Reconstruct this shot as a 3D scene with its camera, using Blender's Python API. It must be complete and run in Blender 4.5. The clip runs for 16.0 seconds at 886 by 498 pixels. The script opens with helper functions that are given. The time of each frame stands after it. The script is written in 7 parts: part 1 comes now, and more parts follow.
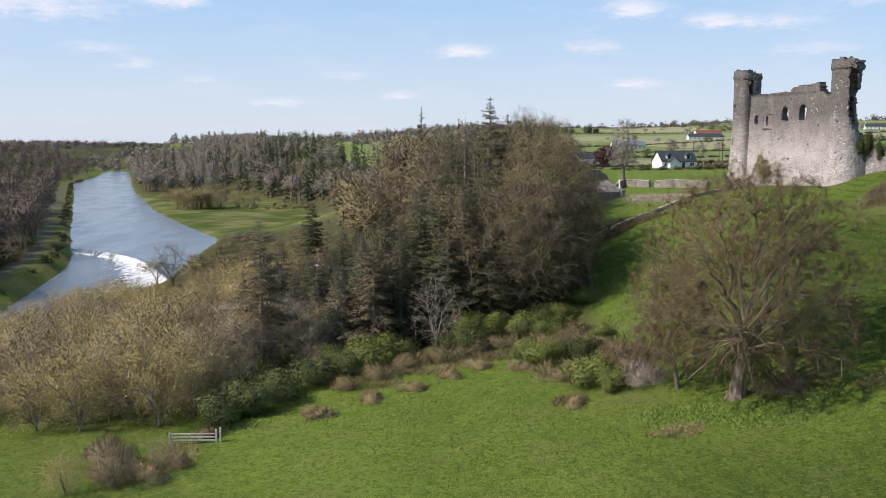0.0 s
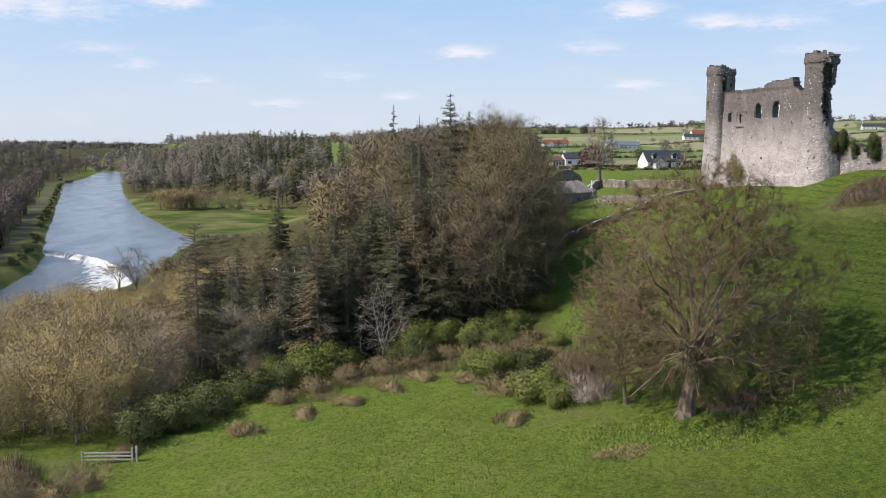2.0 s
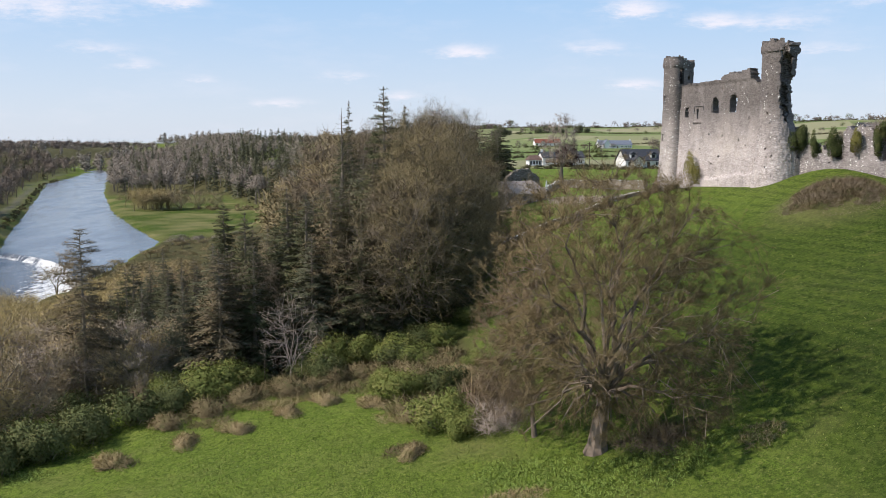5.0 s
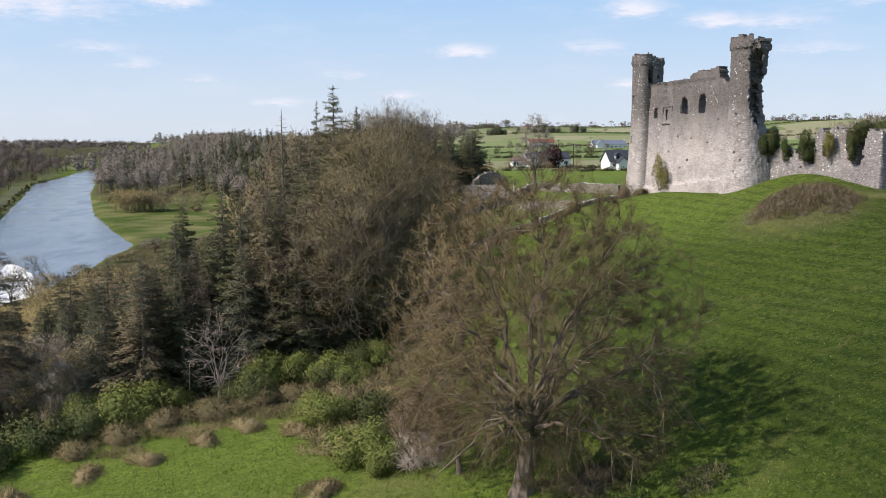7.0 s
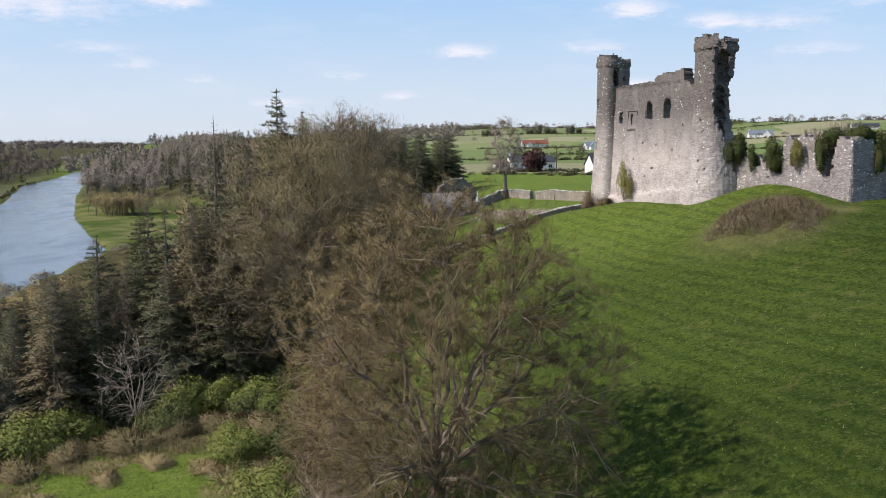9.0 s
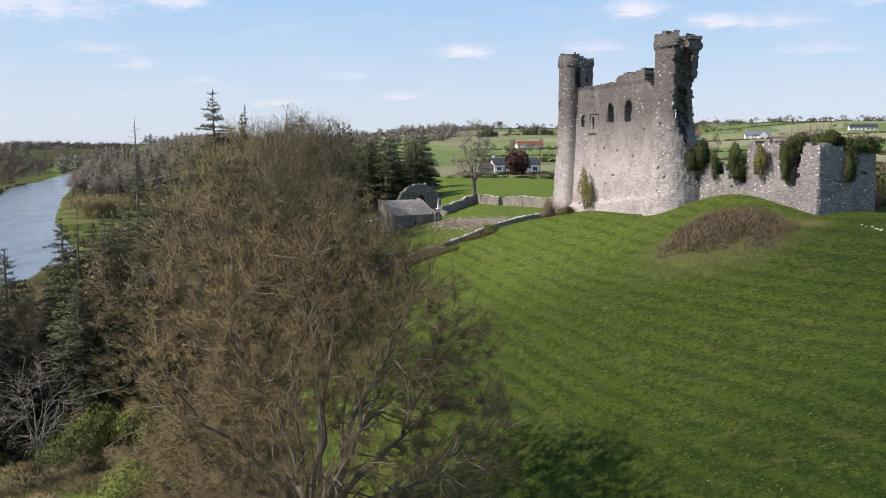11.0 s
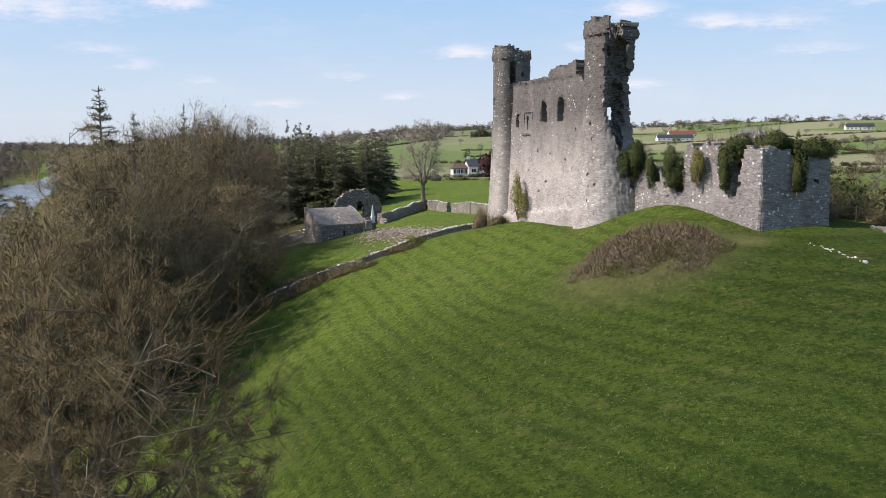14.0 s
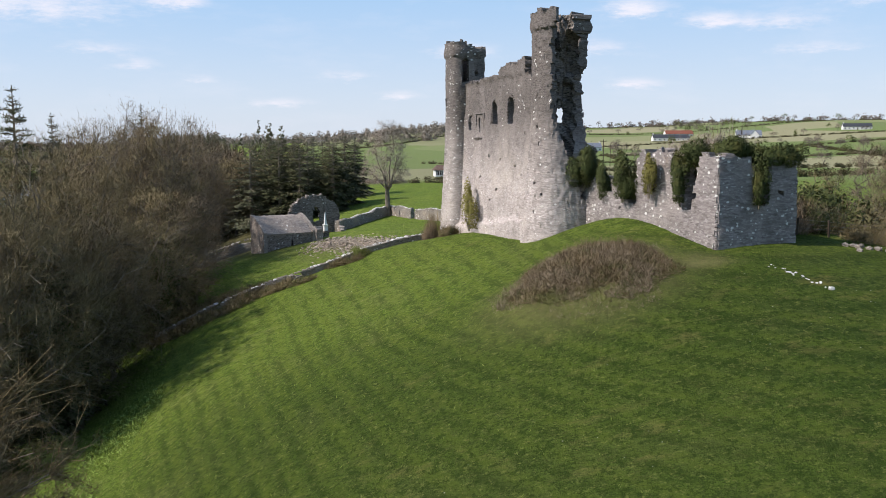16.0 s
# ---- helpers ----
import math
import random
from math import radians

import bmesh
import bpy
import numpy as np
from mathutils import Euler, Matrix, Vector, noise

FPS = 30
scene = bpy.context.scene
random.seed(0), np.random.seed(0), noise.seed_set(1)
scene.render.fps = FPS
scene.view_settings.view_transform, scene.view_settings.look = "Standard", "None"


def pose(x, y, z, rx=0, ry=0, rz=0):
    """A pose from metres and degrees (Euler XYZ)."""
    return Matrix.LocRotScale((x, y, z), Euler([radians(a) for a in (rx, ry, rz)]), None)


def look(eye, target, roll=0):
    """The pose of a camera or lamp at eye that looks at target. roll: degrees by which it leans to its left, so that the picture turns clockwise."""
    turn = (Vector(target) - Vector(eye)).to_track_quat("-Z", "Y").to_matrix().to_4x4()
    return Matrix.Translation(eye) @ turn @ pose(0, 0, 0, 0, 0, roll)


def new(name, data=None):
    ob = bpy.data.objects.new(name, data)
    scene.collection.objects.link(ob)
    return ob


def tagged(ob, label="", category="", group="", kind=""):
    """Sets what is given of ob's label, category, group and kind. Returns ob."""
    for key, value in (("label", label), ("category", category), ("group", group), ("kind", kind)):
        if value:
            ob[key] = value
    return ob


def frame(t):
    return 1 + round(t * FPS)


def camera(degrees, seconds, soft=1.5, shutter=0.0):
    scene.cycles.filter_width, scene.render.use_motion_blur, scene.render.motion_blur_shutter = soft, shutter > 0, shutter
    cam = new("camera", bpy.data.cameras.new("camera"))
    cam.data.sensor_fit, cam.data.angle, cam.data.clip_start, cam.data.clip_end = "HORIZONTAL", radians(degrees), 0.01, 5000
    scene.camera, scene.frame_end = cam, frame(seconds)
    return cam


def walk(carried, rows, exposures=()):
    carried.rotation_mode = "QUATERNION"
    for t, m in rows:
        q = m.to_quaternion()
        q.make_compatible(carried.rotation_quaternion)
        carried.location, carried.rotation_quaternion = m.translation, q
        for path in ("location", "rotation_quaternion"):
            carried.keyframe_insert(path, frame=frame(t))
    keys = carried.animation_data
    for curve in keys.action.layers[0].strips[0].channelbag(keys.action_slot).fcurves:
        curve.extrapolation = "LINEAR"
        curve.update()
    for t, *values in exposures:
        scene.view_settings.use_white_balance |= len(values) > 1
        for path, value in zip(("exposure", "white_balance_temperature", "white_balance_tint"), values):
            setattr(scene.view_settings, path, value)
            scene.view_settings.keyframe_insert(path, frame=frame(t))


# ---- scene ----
cam = camera(53.0, 16.0, soft=0.5)
PATH = [
    (0, (0.31, 0.244, 6.715), (0.311, 2.229, 6.476), 0.0),
    (0.5, (1.94, 1.894, 6.667), (1.941, 3.88, 6.429), 0.0),
    (1, (3.614, 3.572, 6.594), (3.614, 5.558, 6.356), 0.0),
    (1.5, (5.305, 5.152, 6.506), (5.305, 7.138, 6.269), 0.1),
    (2, (7.015, 6.776, 6.394), (7.015, 8.762, 6.156), 0.0),
    (2.5, (8.69, 8.524, 6.251), (8.689, 10.51, 6.013), 0.0),
    (3, (10.384, 10.216, 6.116), (10.384, 12.202, 5.878), 0.0),
    (3.5, (12.042, 11.941, 5.964), (12.041, 13.926, 5.726), -0.0),
    (4, (13.708, 13.713, 5.95), (13.707, 15.699, 5.712), 0.0),
    (6.5, (21.657, 22.889, 6.314), (21.656, 24.874, 6.074), -0.0),
    (7, (23.319, 24.784, 6.45), (23.318, 26.769, 6.21), -0.0),
    (7.5, (24.925, 26.588, 6.642), (24.924, 28.574, 6.402), 0.0),
    (8, (26.472, 28.424, 6.811), (26.471, 30.41, 6.571), 0.0),
    (8.5, (28.019, 30.187, 7.005), (28.019, 32.173, 6.765), 0.0),
    (9, (29.644, 32.202, 7.24), (29.644, 34.188, 7.001), -0.0),
    (9.5, (31.254, 34.102, 7.437), (31.253, 36.088, 7.198), -0.0),
    (10, (32.846, 35.939, 7.57), (32.845, 37.925, 7.332), 0.0),
    (12.5, (40.612, 45.786, 7.995), (40.61, 47.772, 7.757), 0.0),
    (13, (42.114, 47.688, 8.037), (42.113, 49.674, 7.798), 0.0),
    (13.5, (43.633, 49.673, 8.068), (43.632, 51.659, 7.83), 0.0),
    (14, (45.153, 51.719, 8.029), (45.151, 53.705, 7.791), -0.1),
    (14.5, (46.501, 53.58, 7.989), (46.499, 55.565, 7.75), -0.1),
    (15, (47.945, 55.68, 8.053), (47.943, 57.666, 7.815), -0.1),
    (15.5, (49.369, 57.732, 8.246), (49.366, 59.718, 8.007), -0.1),
    (16, (50.67, 59.568, 8.477), (50.669, 61.553, 8.238), -0.1),
]
walk(cam, [(t, look(eye, target, roll)) for t, eye, target, roll in PATH], exposures=[(0.0, 0.2, 6600, 16), (8.5, 0.22, 6600, 16), (12.5, 0.19, 6600, 16), (16.0, 0.22, 6600, 16)])

# ---------------------------------------------------------------- light
SUN_AZ, SUN_EL = radians(255.0), radians(44.0)   # azimuth clockwise from +y
sun_dir = Vector((math.sin(SUN_AZ) * math.cos(SUN_EL), math.cos(SUN_AZ) * math.cos(SUN_EL), math.sin(SUN_EL)))
sun = new("sun", bpy.data.lights.new("sun", "SUN"))
sun.data.energy, sun.data.angle, sun.data.color = 5.0, radians(0.6), (1.0, 0.95, 0.86)
sun.matrix_world = look(sun_dir * 200, (0, 0, 0))

world = bpy.data.worlds.new("sky")
scene.world = world
world.use_nodes = True
wn, wl = world.node_tree.nodes, world.node_tree.links
for n in list(wn):
    wn.remove(n)


def wnode(kind, **values):
    n = wn.new(kind)
    for k, v in values.items():
        if k in n.inputs:
            n.inputs[k].default_value = v
    return n


def wmath(op, a, b=None):
    n = wn.new("ShaderNodeMath")
    n.operation = op
    for i, v in enumerate((a, b)):
        if v is None:
            continue
        if isinstance(v, (int, float)):
            n.inputs[i].default_value = v
        else:
            wl.new(v, n.inputs[i])
    return n.outputs[0]


def wspan(v, lo, hi):
    n = wn.new("ShaderNodeMapRange")
    n.interpolation_type = "SMOOTHSTEP"
    wl.new(v, n.inputs[0])
    n.inputs[1].default_value, n.inputs[2].default_value = lo, hi
    return n.outputs[0]


sky = wn.new("ShaderNodeTexSky")
sky.sky_type, sky.sun_disc = "NISHITA", False
sky.sun_elevation, sky.sun_rotation = SUN_EL, SUN_AZ
sky.air_density, sky.dust_density, sky.ozone_density, sky.altitude = 1.0, 0.5, 2.5, 60
coord = wn.new("ShaderNodeTexCoord")
sep = wn.new("ShaderNodeSeparateXYZ")
wl.new(coord.outputs["Generated"], sep.inputs[0])
az = wmath("ARCTAN2", sep.outputs[0], sep.outputs[1])
el = wmath("ARCSINE", sep.outputs[2])
# a thin veil of cloud with loose puffs, each given by azimuth, elevation, width and height in degrees
comb = wn.new("ShaderNodeCombineXYZ")
wl.new(wmath("MULTIPLY", az, 9.0), comb.inputs[0])
wl.new(wmath("MULTIPLY", el, 30.0), comb.inputs[1])
veil = wnode("ShaderNodeTexNoise", Scale=1.0, Detail=6.0, Roughness=0.62)
wl.new(comb.outputs[0], veil.inputs["Vector"])
fine = wnode("ShaderNodeTexNoise", Scale=4.5, Detail=8.0, Roughness=0.65)
wl.new(comb.outputs[0], fine.inputs["Vector"])
PUFFS = [(11.9, 8.0, 2.0, 0.75, 1.0), (1.4, 5.6, 1.9, 0.6, 0.85), (-24.5, 7.7, 6.0, 1.4, 0.6), (12.0, 3.55, 1.9, 0.42, 0.7),
         (-10.1, 2.4, 1.9, 0.4, 0.6), (-15.9, 8.4, 1.4, 0.6, 0.5), (16.5, 7.2, 1.5, 0.6, 0.4), (-2.6, 2.9, 1.4, 0.4, 0.55),
         (20.5, 7.0, 2.8, 0.7, 0.35), (-18.6, 4.6, 1.5, 0.5, 0.35), (-14.9, 3.8, 1.0, 0.4, 0.3), (22.5, 5.4, 2.6, 0.5, 0.35), (9.6, 5.8, 2.2, 0.6, 0.3),
         (-6.0, 4.1, 1.8, 0.45, 0.35), (25.5, 8.3, 2.2, 0.9, 0.35), (-21.0, 5.5, 2.0, 0.5, 0.3)]
warp_x = wmath("MULTIPLY", wmath("SUBTRACT", fine.outputs[0], 0.5), 0.02)
total = None
for paz, pel, pw, ph, amount in PUFFS:
    dx = wmath("DIVIDE", wmath("ADD", wmath("SUBTRACT", az, radians(paz)), warp_x), radians(pw))
    dy = wmath("DIVIDE", wmath("ADD", wmath("SUBTRACT", el, radians(pel)), wmath("MULTIPLY", warp_x, 0.5)), radians(ph))
    dy = wmath("MAXIMUM", dy, wmath("MULTIPLY", dy, -1.7))          # flat undersides
    d2 = wmath("ADD", wmath("MULTIPLY", dx, dx), wmath("MULTIPLY", dy, dy))
    blob = wmath("MULTIPLY", wmath("POWER", 2.718, wmath("MULTIPLY", d2, -0.6)), 0.55 + 0.45 * amount)
    total = blob if total is None else wmath("ADD", total, blob)
lumpy = wmath("ADD", total, wmath("MULTIPLY", wmath("SUBTRACT", fine.outputs[0], 0.5), 1.5))
cloud = wmath("MULTIPLY", wspan(lumpy, 0.22, 1.15), wmath("MINIMUM", total, 0.85))
haze_veil = wmath("MULTIPLY", wmath("MAXIMUM", wmath("SUBTRACT", veil.outputs[0], 0.5), 0.0), 0.6)
cloud = wmath("MINIMUM", wmath("ADD", cloud, haze_veil), 0.9)


def wmix(f, a, b):
    n = wn.new("ShaderNodeMix")
    n.data_type = "RGBA"
    for v, k in ((f, "Factor"), (a, "A"), (b, "B")):
        if isinstance(v, (int, float)):
            n.inputs[k].default_value = v
        elif isinstance(v, tuple):
            n.inputs[k].default_value = v
        else:
            wl.new(v, n.inputs[k])
    return n.outputs["Result"]


# spring haze: whitish above the horizon, clear blue higher up
haze = wmix(wspan(el, radians(-0.5), radians(13.0)), (4.75, 5.6, 6.5, 1), (2.45, 4.5, 6.8, 1))
clear = wmix(wmath("MAXIMUM", wmath("MULTIPLY", wmath("SUBTRACT", 1.0, wspan(el, radians(12), radians(42))), 0.85), 0.4), sky.outputs[0], haze)
whole = wmix(cloud, clear, (6.6, 6.7, 7.2, 1))
bg = wn.new("ShaderNodeBackground")
bg.inputs["Strength"].default_value = 0.12
wl.new(whole, bg.inputs["Color"])
wout = wn.new("ShaderNodeOutputWorld")
wl.new(bg.outputs[0], wout.inputs["Surface"])

# ---------------------------------------------------------------- materials
class Mat:
    """A node material with short calls for its nodes."""

    def __init__(self, name, rough=0.9, spec=0.25, metal=0.0):
        self.m = bpy.data.materials.new(name)
        self.m.use_nodes = True
        self.n, self.l = self.m.node_tree.nodes, self.m.node_tree.links
        self.b = self.n["Principled BSDF"]
        self.b.inputs["Roughness"].default_value = rough
        self.b.inputs["Metallic"].default_value = metal
        self.b.inputs["Specular IOR Level"].default_value = spec
        self.pos = None

    def put(self, value, socket):
        if isinstance(value, (int, float)):
            socket.default_value = value
        elif isinstance(value, tuple):
            socket.default_value = (*value, 1.0) if len(value) == 3 and socket.type == "RGBA" else value
        else:
            self.l.new(value, socket)

    def place(self):
        if self.pos is None:
            self.pos = self.n.new("ShaderNodeNewGeometry").outputs["Position"]
        return self.pos

    def local(self):
        return self.n.new("ShaderNodeTexCoord").outputs["Object"]

    def stretch(self, vec, sx, sy, sz, rz=0.0):
        n = self.n.new("ShaderNodeMapping")
        self.l.new(vec, n.inputs[0])
        n.inputs["Scale"].default_value = (sx, sy, sz)
        n.inputs["Rotation"].default_value = (0, 0, rz)
        return n.outputs[0]

    def noise(self, scale, detail=4.0, rough=0.55, vec=None, warp=0.0):
        n = self.n.new("ShaderNodeTexNoise")
        self.l.new(vec if vec is not None else self.place(), n.inputs["Vector"])
        n.inputs["Scale"].default_value, n.inputs["Detail"].default_value = scale, detail
        n.inputs["Roughness"].default_value, n.inputs["Distortion"].default_value = rough, warp
        return n.outputs[0]

    def voronoi(self, scale, feature="F1", vec=None, out="Distance", rand=1.0):
        n = self.n.new("ShaderNodeTexVoronoi")
        n.feature = feature
        self.l.new(vec if vec is not None else self.place(), n.inputs["Vector"])
        n.inputs["Scale"].default_value, n.inputs["Randomness"].default_value = scale, rand
        return n.outputs[out]

    def math(self, op, a, b=0.0, c=None):
        n = self.n.new("ShaderNodeMath")
        n.operation = op
        self.put(a, n.inputs[0]), self.put(b, n.inputs[1])
        if c is not None:
            self.put(c, n.inputs[2])
        return n.outputs[0]

    def span(self, value, a, b, lo=0.0, hi=1.0):
        n = self.n.new("ShaderNodeMapRange")
        self.put(value, n.inputs[0])
        for i, v in enumerate((a, b, lo, hi)):
            n.inputs[i + 1].default_value = v
        return n.outputs[0]

    def mix(self, f, a, b, mode="MIX"):
        n = self.n.new("ShaderNodeMix")
        n.data_type, n.blend_type = "RGBA", mode
        self.put(f, n.inputs["Factor"]), self.put(a, n.inputs["A"]), self.put(b, n.inputs["B"])
        return n.outputs["Result"]

    def ramp(self, f, *stops):
        n = self.n.new("ShaderNodeValToRGB")
        self.put(f, n.inputs[0])
        e = n.color_ramp.elements
        while len(e) < len(stops):
            e.new(0.5)
        for el_, (p, c) in zip(e, stops):
            el_.position, el_.color = p, (*c, 1)
        return n.outputs[0]

    def attr(self, name, out="Color"):
        n = self.n.new("ShaderNodeAttribute")
        n.attribute_name = name
        return n.outputs[out]

    def split(self, col):
        n = self.n.new("ShaderNodeSeparateColor")
        self.l.new(col, n.inputs[0])
        return n.outputs

    def island(self):
        return self.n.new("ShaderNodeNewGeometry").outputs["Random Per Island"]

    def each(self):
        return self.n.new("ShaderNodeObjectInfo").outputs["Random"]

    def bump(self, height, strength=0.5, distance=0.05, under=None):
        n = self.n.new("ShaderNodeBump")
        self.put(height, n.inputs["Height"])
        n.inputs["Strength"].default_value, n.inputs["Distance"].default_value = strength, distance
        if under is not None:
            self.l.new(under, n.inputs["Normal"])
        self.l.new(n.outputs[0], self.b.inputs["Normal"])
        return n.outputs[0]

    def color(self, c):
        self.put(c, self.b.inputs["Base Color"])
        return self


def leaf_material(name, dark, light, extra=None, translucent=0.25):
    m = Mat(name, rough=0.75, spec=0.2)
    f = m.math("ADD", m.math("MULTIPLY", m.island(), 0.3), m.math("MULTIPLY", m.noise(0.45, 4, 0.6), 0.7))
    c = m.ramp(f, (0.15, dark), (0.85, light))
    if extra:
        c = m.mix(m.span(m.noise(0.9, 2), 0.52, 0.66), c, extra)
    c = m.mix(m.math("MULTIPLY", m.each(), 0.3), c, tuple(0.65 * v for v in dark))
    m.color(c)
    if translucent:
        t = m.n.new("ShaderNodeBsdfTranslucent")
        m.put(c, t.inputs["Color"])
        add = m.n.new("ShaderNodeMixShader")
        add.inputs[0].default_value = translucent
        m.l.new(m.b.outputs[0], add.inputs[1])
        m.l.new(t.outputs[0], add.inputs[2])
        m.l.new(add.outputs[0], m.n["Material Output"].inputs["Surface"])
    return m.m


def bark_material(name, dark, light, lichen=None, lichen_amount=0.6):
    m = Mat(name, rough=0.95, spec=0.1)
    c = m.ramp(m.math("ADD", m.math("MULTIPLY", m.noise(1.1, 5, 0.6), 0.75), m.math("MULTIPLY", m.island(), 0.25)), (0.3, dark), (0.75, light))
    if lichen:
        c = m.mix(m.span(m.noise(0.8, 4), lichen_amount, lichen_amount + 0.08), c, lichen)
    m.color(c)
    m.bump(m.noise(9.0, 4, vec=m.stretch(m.place(), 1, 1, 0.25)), 0.6, 0.04)
    return m.m


def stone_material(name, dark, light, lichen=0.0, stone=2.6, course=1.7, soot=0.0, warm=None, mortar=(0.30, 0.29, 0.26), relief=0.07):
    """Coursed rubble: stones of uneven size, pale joints, weather stains, grey-white lichen spots."""
    m = Mat(name, rough=0.93, spec=0.15)
    p = m.stretch(m.place(), 1, 1, course)
    wob = m.n.new("ShaderNodeVectorMath")
    wob.operation = "ADD"
    nz = m.n.new("ShaderNodeTexNoise")
    m.l.new(p, nz.inputs["Vector"])
    nz.inputs["Scale"].default_value = 1.2
    sc = m.n.new("ShaderNodeVectorMath")
    sc.operation = "SCALE"
    m.l.new(nz.outputs["Color"], sc.inputs[0])
    sc.inputs["Scale"].default_value = 0.25
    m.l.new(p, wob.inputs[0])
    m.l.new(sc.outputs[0], wob.inputs[1])
    v = wob.outputs[0]
    cell = m.voronoi(stone, "F1", v, "Color")
    r, g, b = m.split(cell)[:3]
    joint = m.span(m.voronoi(stone, "DISTANCE_TO_EDGE", v), 0.0, 0.09)
    c = m.ramp(r, (0.0, tuple(0.55 * k for k in dark)), (0.22, dark), (1.0, light))
    if warm:
        c = m.mix(m.span(m.noise(0.22, 4), 0.5, 0.68), c, warm, "MIX")
        c = m.mix(0.45, c, m.ramp(g, (0.0, dark), (1.0, light)))
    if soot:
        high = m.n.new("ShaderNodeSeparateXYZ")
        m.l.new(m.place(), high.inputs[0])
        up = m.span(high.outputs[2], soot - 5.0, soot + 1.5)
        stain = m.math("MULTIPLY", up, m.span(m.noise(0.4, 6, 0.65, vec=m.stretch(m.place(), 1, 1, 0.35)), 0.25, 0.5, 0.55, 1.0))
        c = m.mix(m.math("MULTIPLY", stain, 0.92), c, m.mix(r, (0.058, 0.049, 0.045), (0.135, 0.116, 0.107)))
    beds = m.noise(2.2, 5, 0.7, vec=m.stretch(m.place(), 0.5, 0.5, 4.5))
    c = m.mix(m.span(beds, 0.5, 0.64, 0.0, 0.34), c, tuple(0.62 * k for k in dark))
    c = m.mix(m.math("MULTIPLY", m.math("SUBTRACT", 1.0, joint), 0.45), c, mortar)
    c = m.mix(m.span(m.noise(0.5, 8, 0.78), 0.48, 0.66, 0, 0.45), c, (0.115, 0.10, 0.09))
    if lichen:
        dots = m.stretch(m.place(), 1, 1, 1.3)
        size = m.math("MULTIPLY", m.math("POWER", m.split(m.voronoi(2.7, "F1", dots, "Color"))[0], 1.6), 0.36)
        ragged_d = m.math("ADD", m.voronoi(2.7, "F1", dots), m.math("MULTIPLY", m.math("SUBTRACT", m.noise(9.0, 4, 0.7), 0.5), 0.55))
        spot = m.span(m.math("SUBTRACT", ragged_d, size), 0.03, -0.03)
        where = m.span(m.noise(0.35, 4, 0.6), 0.66 - 0.2 * lichen, 0.74 - 0.2 * lichen)
        c = m.mix(m.math("MULTIPLY", spot, m.math("MULTIPLY", where, 0.8)), c, (0.74, 0.73, 0.69))
    m.color(c)
    h = m.math("ADD", m.math("MULTIPLY", joint, 0.6), m.math("ADD", m.math("MULTIPLY", b, 0.35), m.math("MULTIPLY", m.noise(7.0, 5), 0.4)))
    m.bump(h, 0.7, relief)
    return m.m


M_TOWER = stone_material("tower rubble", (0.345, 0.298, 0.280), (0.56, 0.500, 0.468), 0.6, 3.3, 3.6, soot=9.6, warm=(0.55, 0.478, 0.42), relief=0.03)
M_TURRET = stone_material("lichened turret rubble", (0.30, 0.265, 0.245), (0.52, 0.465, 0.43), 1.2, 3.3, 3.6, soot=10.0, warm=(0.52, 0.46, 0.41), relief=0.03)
# darker than the tower rubble: inner faces, corbels and east stub
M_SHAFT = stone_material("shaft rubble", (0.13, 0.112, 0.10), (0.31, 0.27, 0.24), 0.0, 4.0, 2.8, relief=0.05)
M_RUIN = stone_material("ruin rubble", (0.20, 0.174, 0.167), (0.41, 0.37, 0.352), 1.15, 3.4, 2.9, warm=(0.40, 0.352, 0.325), mortar=(0.13, 0.118, 0.11), relief=0.075)
M_DRY = stone_material("field wall stone", (0.12, 0.105, 0.09), (0.31, 0.275, 0.24), 1.1, 4.6, 2.2, warm=(0.34, 0.28, 0.21), relief=0.04)
M_VAULT = stone_material("vault stone", (0.12, 0.10, 0.088), (0.29, 0.25, 0.22), 0.9, 5.0, 2.6, relief=0.035)
M_PLASTER = stone_material("worn render on rubble", (0.20, 0.165, 0.145), (0.36, 0.31, 0.275), 0.8, 5.5, 2.2, warm=(0.44, 0.36, 0.29), relief=0.03)
M_QUOIN = stone_material("dressed quoin stone", (0.30, 0.285, 0.27), (0.46, 0.44, 0.41), 0.4, 1.2, 1.0)
M_WHITESTONE = stone_material("pale field stone", (0.55, 0.54, 0.50), (0.80, 0.78, 0.74), 0.2, 4.0, 1.0)
M_RUBBLE = stone_material("fallen rubble", (0.24, 0.19, 0.145), (0.50, 0.415, 0.33), 0.3, 3.0, 1.0)

M_BARK = bark_material("grey bark", (0.096, 0.08, 0.0624), (0.248, 0.212, 0.164), (0.24, 0.228, 0.168), 0.62)
M_BARK_RED = bark_material("red worn bark", (0.105, 0.080, 0.062), (0.27, 0.215, 0.170))
M_TWIG = bark_material("budding twigs", (0.112, 0.084, 0.045), (0.250, 0.192, 0.102))
M_TWIG_WOOD = bark_material("grey brown wood twigs", (0.100, 0.081, 0.056), (0.218, 0.180, 0.128))
M_TWIG_GREEN = bark_material("olive budding twigs", (0.129, 0.105, 0.0578), (0.275, 0.226, 0.127))
M_TWIG_RED = bark_material("red brown twigs", (0.129, 0.096, 0.063), (0.264, 0.201, 0.135))
# paled and greyed: distance haze put into the twig colour
M_TWIG_FAR = bark_material("hazed winter twigs", (0.158, 0.138, 0.115), (0.30, 0.265, 0.225))
M_TWIG_PALE = bark_material("bleached twigs", (0.21, 0.173, 0.143), (0.375, 0.319, 0.266))
